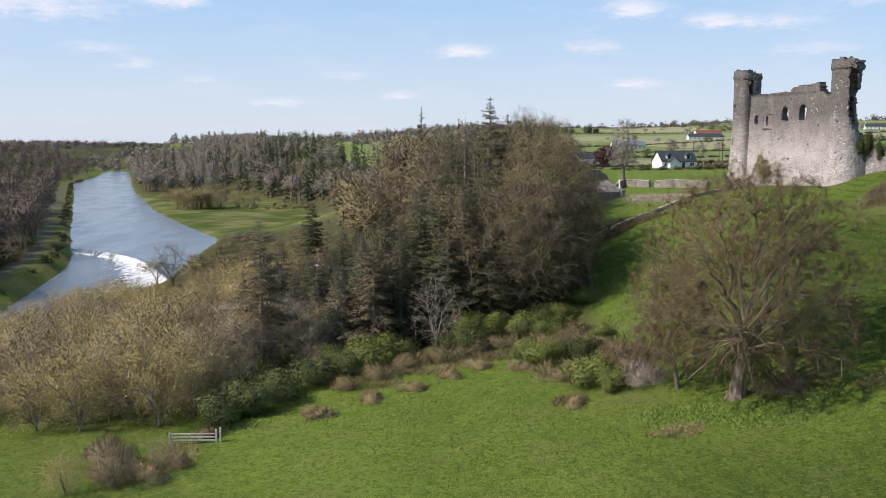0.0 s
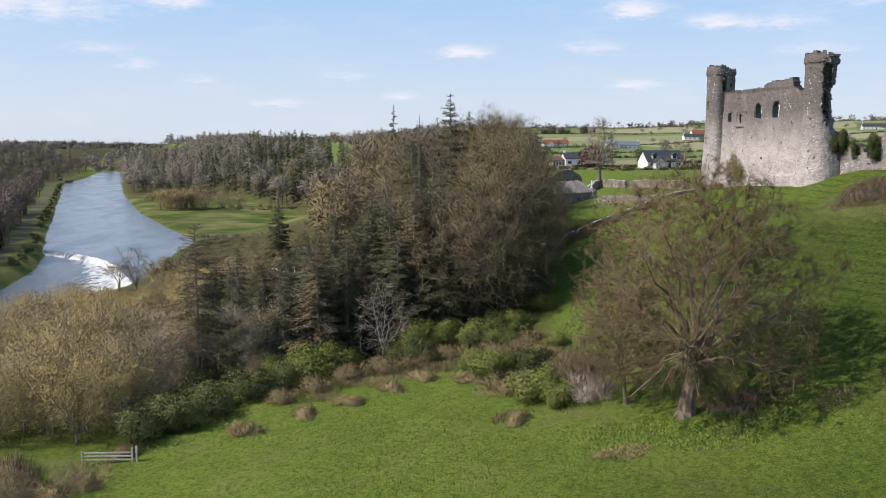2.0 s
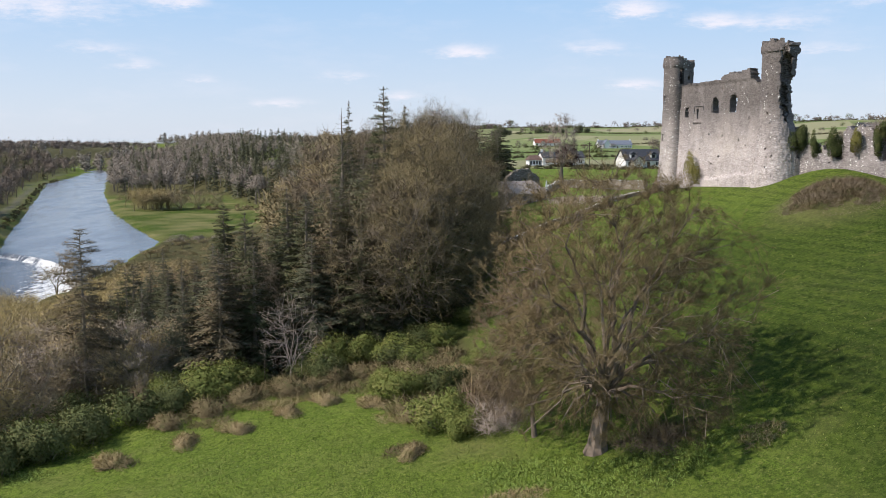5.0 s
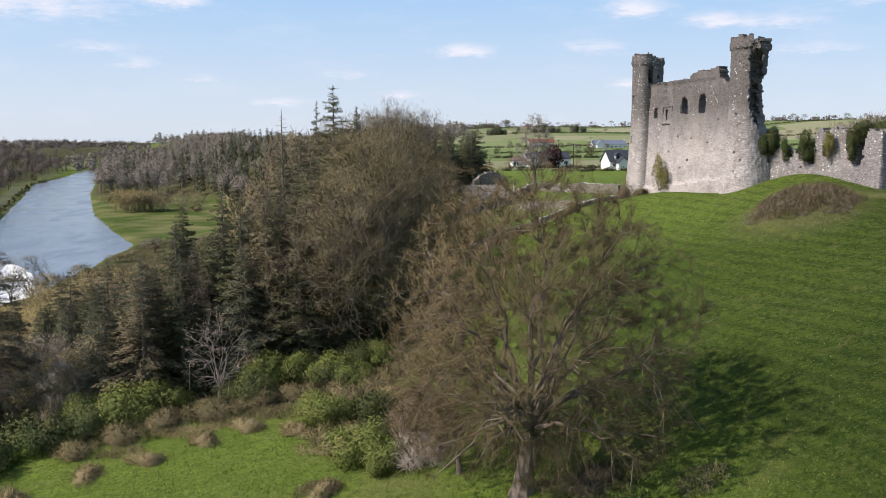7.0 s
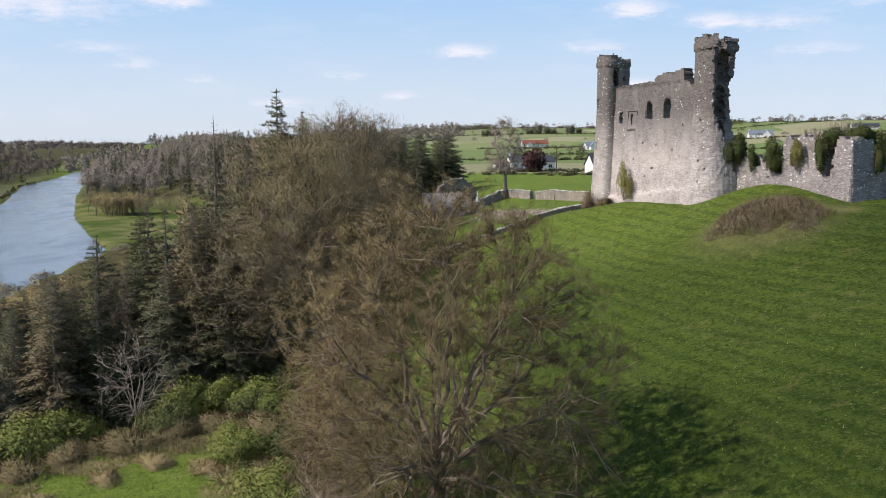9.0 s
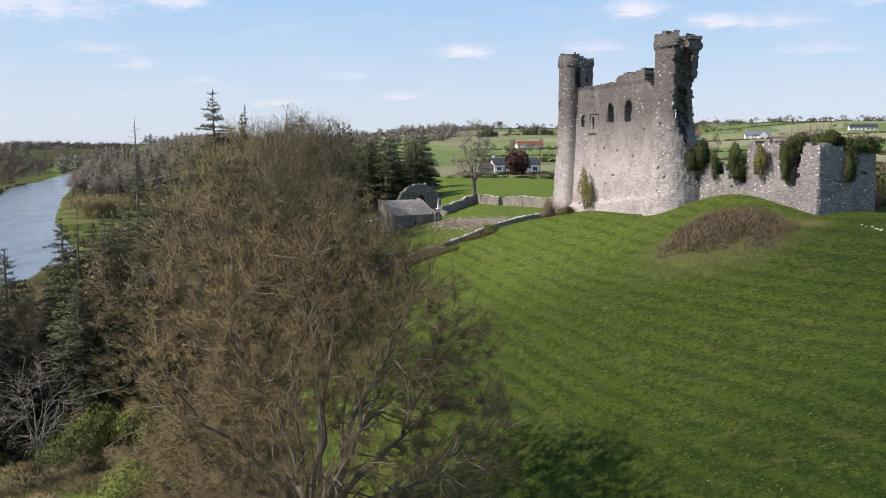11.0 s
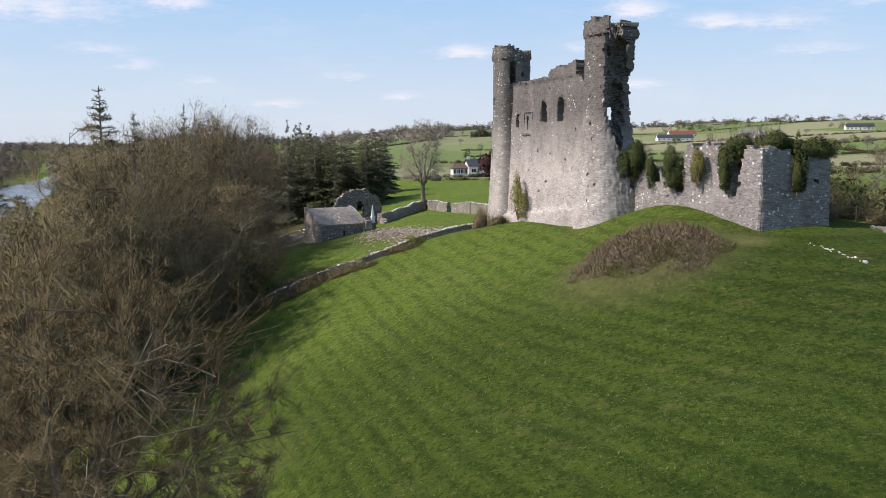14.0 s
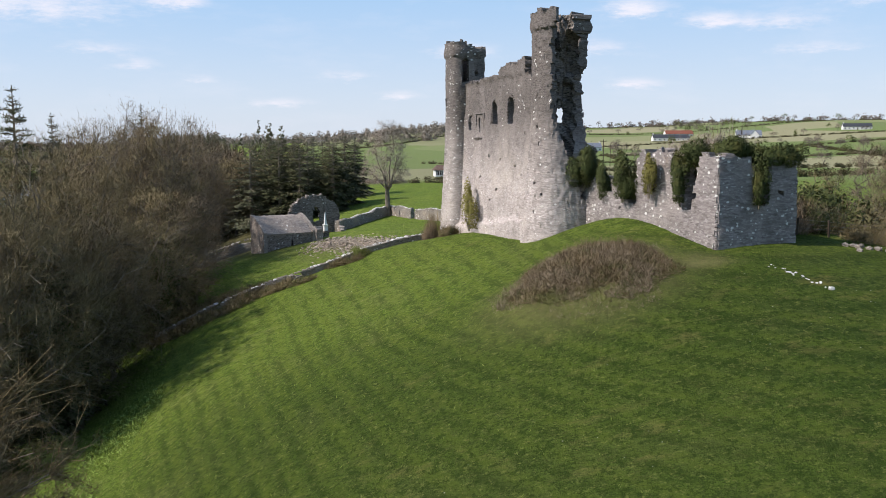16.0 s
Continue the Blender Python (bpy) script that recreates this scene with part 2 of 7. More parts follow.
M_WILLOW_TAN = bark_material("tan willow twigs", (0.215, 0.170, 0.105), (0.345, 0.280, 0.175))
M_TWIG_VALLEY = bark_material("purple brown winter twigs", (0.102, 0.0836, 0.0704), (0.209, 0.173, 0.147))
M_WILLOW = bark_material("yellow willow twigs", (0.300, 0.238, 0.105), (0.455, 0.365, 0.168))
M_CONIFER = leaf_material("spruce needles", (0.036, 0.045, 0.018), (0.107, 0.115, 0.0525), (0.115, 0.102, 0.05), 0.1)
M_CONIFER_B = leaf_material("blue spruce needles", (0.0625, 0.069, 0.038), (0.155, 0.158, 0.0925), None, 0.1)
M_CONIFER_BROWN = leaf_material("browned larch needles", (0.104, 0.0806, 0.0468), (0.208, 0.166, 0.0988), (0.0936, 0.0884, 0.0416), 0.1)
M_LEAF = leaf_material("fresh green leaves", (0.0935, 0.119, 0.0272), (0.23, 0.259, 0.068), (0.246, 0.238, 0.0765))
M_LAUREL = leaf_material("dark evergreen leaves", (0.056, 0.0736, 0.0224), (0.172, 0.196, 0.076), (0.16, 0.16, 0.06))
M_IVY = leaf_material("ivy leaves", (0.030, 0.042, 0.013), (0.098, 0.118, 0.034), (0.105, 0.105, 0.030), 0.12)
M_IVY_YELLOW = leaf_material("yellowed ivy leaves", (0.12, 0.115, 0.03), (0.30, 0.27, 0.08), None, 0.2)
M_BRACKEN = leaf_material("dead bracken", (0.235, 0.180, 0.092), (0.46, 0.37, 0.205), (0.21, 0.20, 0.08), 0.15)
M_BRAMBLE = leaf_material("brown bramble", (0.118, 0.093, 0.0484), (0.254, 0.205, 0.108), (0.105, 0.112, 0.0403), 0.15)
M_COPPER = leaf_material("copper beech leaves", (0.03, 0.012, 0.012), (0.085, 0.03, 0.03), None, 0.1)


def plain(name, col, rough=0.7, spec=0.3, var=0.15, scale=3.0, metal=0.0):
    m = Mat(name, rough, spec, metal)
    c2 = tuple(v * (1 - 2 * var) for v in col)
    m.color(m.mix(m.span(m.noise(scale, 5, 0.65), 0.35, 0.7), col, c2))
    m.bump(m.noise(scale * 8, 3), 0.2, 0.01)
    return m.m


M_RENDER = plain("white house render", (0.74, 0.73, 0.70), 0.8, 0.2, 0.06, 0.6)
M_SLATE = plain("dark roof slate", (0.045, 0.047, 0.055), 0.6, 0.4, 0.2, 2.0)
M_SLATE_BLUE = plain("blue grey roof", (0.16, 0.18, 0.22), 0.6, 0.4, 0.15, 1.0)
M_TILE_RED = plain("red brown roof tile", (0.24, 0.085, 0.055), 0.75, 0.2, 0.2, 1.5)
M_TILE_DULL = plain("dull brown roof tile", (0.15, 0.10, 0.08), 0.75, 0.2, 0.2, 1.5)
M_FRAME = plain("white window frame", (0.78, 0.78, 0.77), 0.5, 0.4, 0.05)
M_PANE = plain("dark window glass", (0.02, 0.023, 0.028), 0.08, 0.6, 0.1)
M_DOOR = plain("dark painted door", (0.05, 0.03, 0.025), 0.5, 0.4, 0.1)
M_WOOD = plain("weathered fence wood", (0.52, 0.48, 0.40), 0.85, 0.2, 0.25, 4.0)
M_POLE = plain("tarred timber pole", (0.10, 0.075, 0.055), 0.9, 0.2, 0.2, 3.0)
M_WIRE = plain("grey wire", (0.12, 0.12, 0.12), 0.5, 0.5, 0.05)
M_EARTH = plain("dark peaty earth", (0.055, 0.042, 0.032), 0.95, 0.1, 0.3, 1.0)
M_BARE = plain("bare brown earth", (0.23, 0.175, 0.125), 0.95, 0.1, 0.3, 2.0)
M_METAL = plain("pale sheet metal", (0.62, 0.63, 0.64), 0.4, 0.5, 0.08)
M_MARBLE = plain("white marble", (0.72, 0.72, 0.70), 0.5, 0.4, 0.08)


def grass_material():
    m = Mat("grass", rough=0.95, spec=0.05)
    cover = m.split(m.attr("cover"))
    kind = m.split(m.attr("kind"))
    p = m.place()
    big = m.noise(0.055, 4)
    mid = m.noise(0.45, 5, 0.6)
    fine = m.noise(7.0, 4, 0.8)
    tuft = m.noise(2.3, 6, 0.8)
    streak = m.noise(2.6, 6, 0.75, vec=m.stretch(p, 0.45, 1.5, 1.5, 0.12))
    c = m.mix(m.span(mid, 0.3, 0.7), (0.130, 0.187, 0.028), (0.198, 0.26, 0.043))
    c = m.mix(m.span(big, 0.35, 0.65, 0.0, 0.55), c, (0.108, 0.178, 0.026))
    c = m.mix(m.span(tuft, 0.55, 0.75, 0.0, 0.6), c, (0.19, 0.19, 0.06))
    c = m.mix(m.span(fine, 0.48, 0.6, 0.0, 0.85), c, (0.036, 0.056, 0.011))
    c = m.mix(m.span(m.noise(2.2, 5, 0.7), 0.54, 0.66, 0.0, 0.5), c, (0.185, 0.195, 0.055))
    c = m.mix(m.span(m.noise(0.13, 6, 0.68), 0.5, 0.66, 0.0, 0.45), c, (0.175, 0.18, 0.06))
    c = m.mix(m.span(m.noise(0.8, 6, 0.72), 0.52, 0.62, 0.0, 0.4), c, (0.06, 0.09, 0.016))
    # the mown hill: shade painted into the sward, with mower lines along the contours
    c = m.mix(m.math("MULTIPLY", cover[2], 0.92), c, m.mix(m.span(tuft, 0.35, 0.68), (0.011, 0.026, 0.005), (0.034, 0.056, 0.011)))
    lie = m.split(m.attr("lay"))[0]
    phase = m.math("ADD", m.math("MULTIPLY", lie, 9.5), m.math("ADD", m.math("MULTIPLY", m.noise(0.045, 2), 9.0), m.math("MULTIPLY", m.noise(0.5, 4, 0.6), 2.6)))
    line = m.span(m.math("SINE", phase), -0.1, 0.9)
    line = m.math("MULTIPLY", line, m.span(m.noise(0.35, 6, 0.75), 0.38, 0.58, 0.35, 1.0))
    c = m.mix(m.math("MULTIPLY", m.math("MULTIPLY", line, kind[2]), 0.72), c, m.mix(cover[2], (0.125, 0.165, 0.024), (0.060, 0.086, 0.014)))
    cut = m.math("MULTIPLY", m.span(m.math("SINE", m.math("ADD", phase, 2.6)), 0.2, 1.0), m.span(m.noise(0.3, 5, 0.7), 0.40, 0.56))
    c = m.mix(m.math("MULTIPLY", m.math("MULTIPLY", cut, kind[2]), 0.45), c, (0.014, 0.026, 0.005))
    c = m.mix(m.math("MULTIPLY", m.span(streak, 0.5, 0.62), m.math("ADD", 0.15, m.math("MULTIPLY", kind[2], 0.45))), c, (0.032, 0.05, 0.010))
    # dry tufts on the mown hill
    dry = m.span(m.noise(3.0, 6, 0.78), 0.58, 0.66)
    c = m.mix(m.math("MULTIPLY", m.math("MULTIPLY", dry, kind[2]), 0.65), c, (0.165, 0.165, 0.05))
    pale = m.math("MULTIPLY", m.span(m.noise(0.55, 6, 0.72, vec=m.stretch(p, 0.6, 1.2, 1.0, 0.3)), 0.54, 0.68), m.span(m.noise(0.09, 3), 0.4, 0.6))
    c = m.mix(m.math("MULTIPLY", m.math("MULTIPLY", pale, kind[2]), 0.55), c, m.mix(cover[2], (0.21, 0.215, 0.07), (0.15, 0.122, 0.042)))
    clod = m.noise(2.2, 6, 0.8, vec=m.stretch(p, 1.0, 0.8, 1.0, 0.3))
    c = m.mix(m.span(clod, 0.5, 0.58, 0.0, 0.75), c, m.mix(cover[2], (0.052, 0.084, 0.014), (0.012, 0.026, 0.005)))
    c = m.mix(m.span(m.noise(2.9, 6, 0.8), 0.56, 0.63, 0.0, 0.62), c, m.mix(cover[2], (0.27, 0.29, 0.085), (0.105, 0.125, 0.03)))
    # daisies
    dots = m.math("MULTIPLY", m.span(m.voronoi(1.1), 0.05, 0.03), m.span(m.noise(0.09, 2), 0.5, 0.6))
    c = m.mix(m.math("MULTIPLY", dots, 0.6), c, (0.6, 0.6, 0.5))
    # rough pasture, dead grass, leaf litter, bare earth
    c = m.mix(cover[1], c, m.mix(m.span(tuft, 0.3, 0.7), (0.24, 0.20, 0.095), (0.12, 0.125, 0.045)))
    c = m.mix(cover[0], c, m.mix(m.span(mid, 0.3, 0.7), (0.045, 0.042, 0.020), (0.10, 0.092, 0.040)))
    # far fields, their colours greyed to carry the distance haze
    field = m.voronoi(0.0075, "F1", m.stretch(p, 1.0, 0.8, 0, 0.4), "Color")
    fr = m.split(field)
    fc = m.ramp(fr[0], (0.0, (0.14, 0.17, 0.068)), (0.4, (0.135, 0.18, 0.062)), (0.55, (0.215, 0.22, 0.115)), (0.8, (0.28, 0.25, 0.16)), (1.0, (0.135, 0.155, 0.07)))
    c = m.mix(kind[0], c, m.mix(m.span(mid, 0.3, 0.7, 0, 0.3), fc, (0.15, 0.185, 0.06)))
    c = m.mix(kind[1], c, m.mix(m.span(fine, 0.3, 0.7), (0.13, 0.12, 0.10), (0.085, 0.08, 0.065)))
    m.color(c)
    h = m.math("ADD", m.math("MULTIPLY", tuft, 0.7), m.math("MULTIPLY", fine, 0.6))
    m.bump(h, 1.0, 0.28)
    return m.m


def water_material():
    m = Mat("river water", rough=0.10, spec=0.5)
    m.b.inputs["IOR"].default_value = 1.33
    p = m.stretch(m.place(), 1.0, 0.45, 1.0, radians(22))
    ripple = m.noise(0.55, 6, 0.65, vec=p)
    small = m.noise(3.0, 4, 0.6, vec=p)
    foam_a = m.split(m.attr("foam"))[0]
    streak = m.noise(0.5, 8, 0.75, vec=m.stretch(m.place(), 1.5, 0.5, 1.0, radians(-28)), warp=0.6)
    foam = m.span(m.math("ADD", streak, m.math("MULTIPLY", foam_a, 0.52)), 0.74, 0.92)
    foam = m.math("MULTIPLY", foam, m.span(foam_a, 0.02, 0.2))
    c = m.mix(foam, m.mix(m.span(ripple, 0.3, 0.7), (0.085, 0.095, 0.115), (0.125, 0.135, 0.155)), (0.80, 0.80, 0.78))
    m.color(c)
    calm = m.span(m.noise(0.035, 5, 0.6, vec=m.stretch(m.place(), 2.2, 0.7, 1.0, radians(24)), warp=0.4), 0.4, 0.62, 0.08, 0.24)
    m.put(m.math("MAXIMUM", calm, m.span(foam, 0, 1, 0.1, 0.8)), m.b.inputs["Roughness"])
    rough_water = m.math("ADD", 0.08, m.math("MULTIPLY", foam_a, 0.9))
    n = m.n.new("ShaderNodeBump")
    m.put(m.math("ADD", ripple, m.math("MULTIPLY", small, 0.3)), n.inputs["Height"])
    m.put(rough_water, n.inputs["Strength"])
    n.inputs["Distance"].default_value = 2.2
    m.l.new(n.outputs[0], m.b.inputs["Normal"])
    return m.m


M_STRAW = leaf_material("dry straw grass", (0.168, 0.133, 0.0875), (0.336, 0.276, 0.196), (0.14, 0.126, 0.07), 0.15)
M_HEDGE = leaf_material("hedge twigs and leaves", (0.06, 0.0528, 0.024), (0.136, 0.12, 0.056), (0.056, 0.068, 0.024), 0.1)
M_BLADE = leaf_material("grass blades", (0.10, 0.145, 0.024), (0.21, 0.265, 0.055), (0.21, 0.23, 0.07), 0.2)
M_WEED = leaf_material("nettle leaves", (0.14, 0.20, 0.04), (0.30, 0.42, 0.10), None, 0.25)
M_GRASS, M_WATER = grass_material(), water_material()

# ---------------------------------------------------------------- building helpers
def mesh_of(name, verts, faces, material, smooth=False, normals=None):
    me = bpy.data.meshes.new(name)
    me.from_pydata([tuple(v) for v in verts] if not isinstance(verts, np.ndarray) else verts.tolist(), [], faces if not isinstance(faces, np.ndarray) else faces.tolist())
    me.materials.append(material)
    soft = normals is not None and np.any(normals)
    if smooth or soft:
        me.polygons.foreach_set("use_smooth", [True] * len(me.polygons))
    if soft:
        me.normals_split_custom_set_from_vertices(normals.tolist())
    return me


def part(name, me, parent=None, label="", at=None):
    """Links a mesh as one object, under its thing where one is given."""
    ob = new(name, me)
    if parent is not None:
        ob.parent = parent
    if at is not None:
        ob.matrix_basis = at
    return tagged(ob, label)


def thing(name, label, category, group="", at=None, kind=""):
    ob = new(name)
    if at is not None:
        ob.matrix_basis = at
    return tagged(ob, label, category, group, kind)


def from_bm(name, bm, material, smooth=False):
    me = bpy.data.meshes.new(name)
    bmesh.ops.recalc_face_normals(bm, faces=bm.faces)
    bm.to_mesh(me)
    bm.free()
    me.materials.append(material)
    if smooth:
        me.polygons.foreach_set("use_smooth", [True] * len(me.polygons))
    return me


def box_bm(sx, sy, sz, at=(0, 0, 0), bevel=0.02, bm=None):
    """A bevelled box that stands on its base."""
    bm = bm or bmesh.new()
    made = bmesh.ops.create_cube(bm, size=1.0, matrix=Matrix.Translation((at[0], at[1], at[2] + sz / 2)) @ Matrix.Diagonal((sx, sy, sz, 1)))
    if bevel:
        edges = list({e for v in made["verts"] for e in v.link_edges})
        bmesh.ops.bevel(bm, geom=edges, offset=bevel, segments=1, affect="EDGES")
    return bm


def step(a, b, x):
    t = np.clip((np.asarray(x, float) - a) / (b - a), 0, 1)
    return t * t * (3 - 2 * t)


def wobble(x, y, scale, seed=0.0):
    """Cheap smooth noise of about -1 to 1."""
    x, y = np.asarray(x, float) / scale + seed, np.asarray(y, float) / scale - seed
    return (np.sin(x * 1.7 + 1.3 * np.sin(y * 1.1 + seed)) + np.sin(y * 2.1 + 1.7 * np.sin(x * 0.9)) + 0.6 * np.sin(3.7 * x + 2.9 * y)) / 2.6


# ---------------------------------------------------------------- the land
WATER = -29.0
BANK_Y = [40, 160, 225, 260, 325, 380, 458, 641, 941, 1066, 1400]
BANK_R = [-86, -74, -70, -74, -81, -109, -147, -221, -329, -372, -560]
BANK_LY = [40, 193, 257, 302, 380, 607, 757, 830, 1066, 1400]
BANK_L = [-150, -98, -112, -128, -160, -252, -314, -333, -402, -600]
PROFILE_S = [-120, -70, -25, -5, 5, 13, 22, 31, 37, 42, 50, 60, 70, 85, 400]
PROFILE_H = [-27.5, -27, -25.0, -22.2, -20.9, -20.1, -18.4, -15.6, -12.2, -9.6, -7.2, -5.2, -3.4, -2.5, -2.3]


def across(x, y):
    """How far up the side of the valley a place lies."""
    y = np.asarray(y, float)
    return x + np.where(y < 165, 0.35 * (y - 100), 22.75 + 0.16 * (np.minimum(y, 400) - 165) + 0.40 * np.maximum(y - 400, 0))


def profile(s):
    return sum(np.interp(s + d, PROFILE_S, PROFILE_H) for d in (-4, -2, 0, 2, 4)) / 5


def ground_z(x, y):
    x, y = np.asarray(x, float), np.asarray(y, float)
    h = profile(across(x, y))
    h = h + 5.0 * np.exp(-((x - 69) ** 2 + (y - 123) ** 2) / (2 * 17.0 ** 2))          # the castle's hill
    h = h + 1.5 * np.exp(-((x - 66) ** 2 + (y - 127) ** 2) / (2 * 5.0 ** 2))
    h = h + 1.9 * np.exp(-((x - 30) ** 2 + (y - 168) ** 2) / (2 * 13.0 ** 2))
    h = h + 1.9 * np.exp(-((x - 52) ** 2 + (y - 147) ** 2) / (2 * 8.0 ** 2))
    h = h + 1.5 * np.exp(-(((x - 59.6) / 5.4) ** 2 + ((y - 114.8) / 4.6) ** 2) ** 1.6)   # the brushy mound
    far = step(350, 1500, y) * step(-40, 220, x)
    h = h + 30.0 * step(500, 1700, y) * step(-100, 350, x + 0.15 * (y - 500)) + 5.0 * far * wobble(x, y, 170)
    h = h + 16 * step(80, 420, x - 0.12 * y) * step(150, 700, y)
    h = h + 8.0 * step(700, 1500, y) * (1 - step(-100, 350, x))
    right, left = np.interp(y, BANK_Y, BANK_R), np.interp(y, BANK_LY, BANK_L)
    # the flat beside the river, wide where the meadow lies
    flat = 6 + 60 * step(330, 430, y) * (1 - step(560, 700, y))
    edge = x - right
    floor = -27.9 + 0.25 * wobble(x, y, 14)
    near = step(flat, flat + 46, edge)
    hr = floor + (h - floor) * near
    # the wooded far side
    el = left - x
    hl = -27.6 + 20.0 * step(13, 85, el) + 7 * step(95, 400, el) + 1.2 * wobble(x, y, 60)
    h = np.where(edge > 0, hr, np.where(el > 0, hl, -31.0))
    bank = np.minimum(np.abs(edge), np.abs(el))
    inside = (edge <= 0) & (el <= 0)
    h = np.where(inside, -28.2 - 2.6 * step(0, 3.0, bank), h - 0.5 * (1 - step(0, 4, bank)))
    close = step(-20, 10, x) * (1 - step(120, 200, x)) * (1 - step(200, 260, y))
    return h + 0.16 * wobble(x, y, 4.0, 2.0) * (0.35 + 0.65 * (1 - close)) + 0.10 * wobble(x, y, 9.0, 5.0)


def gz(x, y):
    return float(ground_z(x, y))


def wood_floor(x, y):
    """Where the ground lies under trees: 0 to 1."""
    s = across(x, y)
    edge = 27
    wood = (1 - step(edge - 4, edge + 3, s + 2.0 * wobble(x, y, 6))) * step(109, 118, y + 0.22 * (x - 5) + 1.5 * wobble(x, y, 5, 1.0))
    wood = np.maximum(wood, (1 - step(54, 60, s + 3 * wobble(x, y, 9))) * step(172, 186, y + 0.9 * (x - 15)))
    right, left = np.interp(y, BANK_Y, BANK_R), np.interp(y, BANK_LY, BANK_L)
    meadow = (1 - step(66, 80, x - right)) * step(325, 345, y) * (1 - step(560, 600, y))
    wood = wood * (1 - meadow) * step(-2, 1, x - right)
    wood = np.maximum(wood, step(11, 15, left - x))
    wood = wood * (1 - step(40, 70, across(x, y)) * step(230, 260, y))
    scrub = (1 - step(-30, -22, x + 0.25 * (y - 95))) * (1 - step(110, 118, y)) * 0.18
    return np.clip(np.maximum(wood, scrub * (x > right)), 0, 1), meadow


def axis(dense, lo, hi, grow=1.13):
    """Grid lines, dense in the given spans and ever wider outside."""
    pts = [dense[0][0]]
    for a, b, d in dense:
        pts += list(np.arange(max(a, pts[-1]) + d, b + d * 0.5, d))
    d = dense[-1][2]
    while pts[-1] < hi:
        d *= grow
        pts.append(pts[-1] + d)
    d, front = dense[0][2], []
    p = dense[0][0]
    while p > lo:
        d *= grow
        p -= d
        front.append(p)
    return np.array(front[::-1] + pts)


gx = axis([(-420, -130, 3.0), (-130, -60, 2.0), (-60, 100, 1.25)], -4200, 4200)
gy = axis([(40, 215, 1.25), (215, 620, 4.0)], -1500, 4600)
GX, GY = np.meshgrid(gx, gy)
GZ = ground_z(GX, GY)
ny, nx = GX.shape
ids = np.arange(nx * ny).reshape(ny, nx)
quads = np.stack([ids[:-1, :-1], ids[:-1, 1:], ids[1:, 1:], ids[1:, :-1]], -1).reshape(-1, 4)
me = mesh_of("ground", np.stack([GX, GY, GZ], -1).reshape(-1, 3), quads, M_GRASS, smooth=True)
wood, meadow = wood_floor(GX, GY)
s_all = across(GX, GY)
mown_shade = step(30, 40, s_all) * (1 - step(160, 190, GY)) * step(20, 34, GX)
mown_shade = mown_shade * (1 - step(-1.0, 1.5, GY - (146.0 + 0.42 * (GX - 22.0))) * (GX < 52))
lines = mown_shade.copy()
# painted shade: faint on the west slope, deep on the lower hill and pasture
mown_shade = np.maximum(np.maximum(mown_shade * (0.04 + 0.66 * (1 - step(108, 130, GY)) + 0.15 * step(58, 70, s_all)), 0.9 * (1 - step(84, 104, GY)) * step(36, 48, GX)), 0.45 * (1 - step(66, 82, GY)) * step(8, 24, GX))
mown_shade = np.maximum(mown_shade, 0.7 * meadow)
rough = 0.9 * meadow * np.clip(0.35 + 0.7 * wobble(GX, GY, 14) + 0.5 * wobble(GX, GY, 5), 0, 1)
mound = np.exp(-(((GX - 59.5) / 6.2) ** 2 + ((GY - 114.3) / 5.6) ** 2) ** 2.0)
rough = np.maximum(rough, 0.6 * mound)
spoil = np.exp(-((((GX - 40.0) * 0.68 - (GY - 163.2) * 0.73) / 7.0) ** 2 + (((GX - 40.0) * 0.73 + (GY - 163.2) * 0.68) / 3.0) ** 2) ** 2)
rough = np.maximum(rough, 0.9 * spoil)
track = np.exp(-(((GX - 66.5) / 2.2) ** 2 + ((GY - 114.2) / 0.9) ** 2) ** 2)
rough = np.maximum(rough, 0.8 * track)
verge_d = np.interp(GY, BANK_LY, BANK_L) - GX
rough = np.maximum(rough, (0.35 + 0.3 * wobble(GX, GY, 9)) * (verge_d > -4) * (verge_d < 12) * (GY < 900))
mown_shade = np.maximum(mown_shade, 0.55 * (verge_d > -4) * (verge_d < 12) * (GY < 900))
rough = np.maximum(rough, 0.35 * (1 - step(8, 14, np.abs(across(GX, GY) - 24 - 6 * wobble(GX, GY, 8)))) * (GY < 120) * (GY > 75) * np.clip(wobble(GX, GY, 4.0), 0, 1))
fields = step(300, 330, GY) * step(-40, 40, GX + 0.12 * (GY - 200)) + step(120, 200, GX)
left_bank = np.interp(GY, BANK_LY, BANK_L)
path = (1 - step(1.3, 2.3, np.abs(left_bank - GX - 8.5))) * (GY > 60)
cover = np.stack([wood, rough, mown_shade, np.ones_like(wood)], -1).reshape(-1, 4)
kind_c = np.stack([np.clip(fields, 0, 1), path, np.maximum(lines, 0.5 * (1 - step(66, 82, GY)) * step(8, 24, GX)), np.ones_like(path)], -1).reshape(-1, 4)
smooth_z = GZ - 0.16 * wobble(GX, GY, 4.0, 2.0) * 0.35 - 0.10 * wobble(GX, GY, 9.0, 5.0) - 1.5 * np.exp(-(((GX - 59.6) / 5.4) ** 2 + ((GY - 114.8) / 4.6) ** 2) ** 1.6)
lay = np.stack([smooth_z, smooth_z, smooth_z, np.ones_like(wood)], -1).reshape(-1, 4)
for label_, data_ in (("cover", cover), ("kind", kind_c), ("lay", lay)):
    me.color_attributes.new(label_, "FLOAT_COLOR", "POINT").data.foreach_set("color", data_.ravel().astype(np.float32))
ground = tagged(new("ground", me), "green grass hillside that runs down to a wooded river valley", "ground", kind="structure")

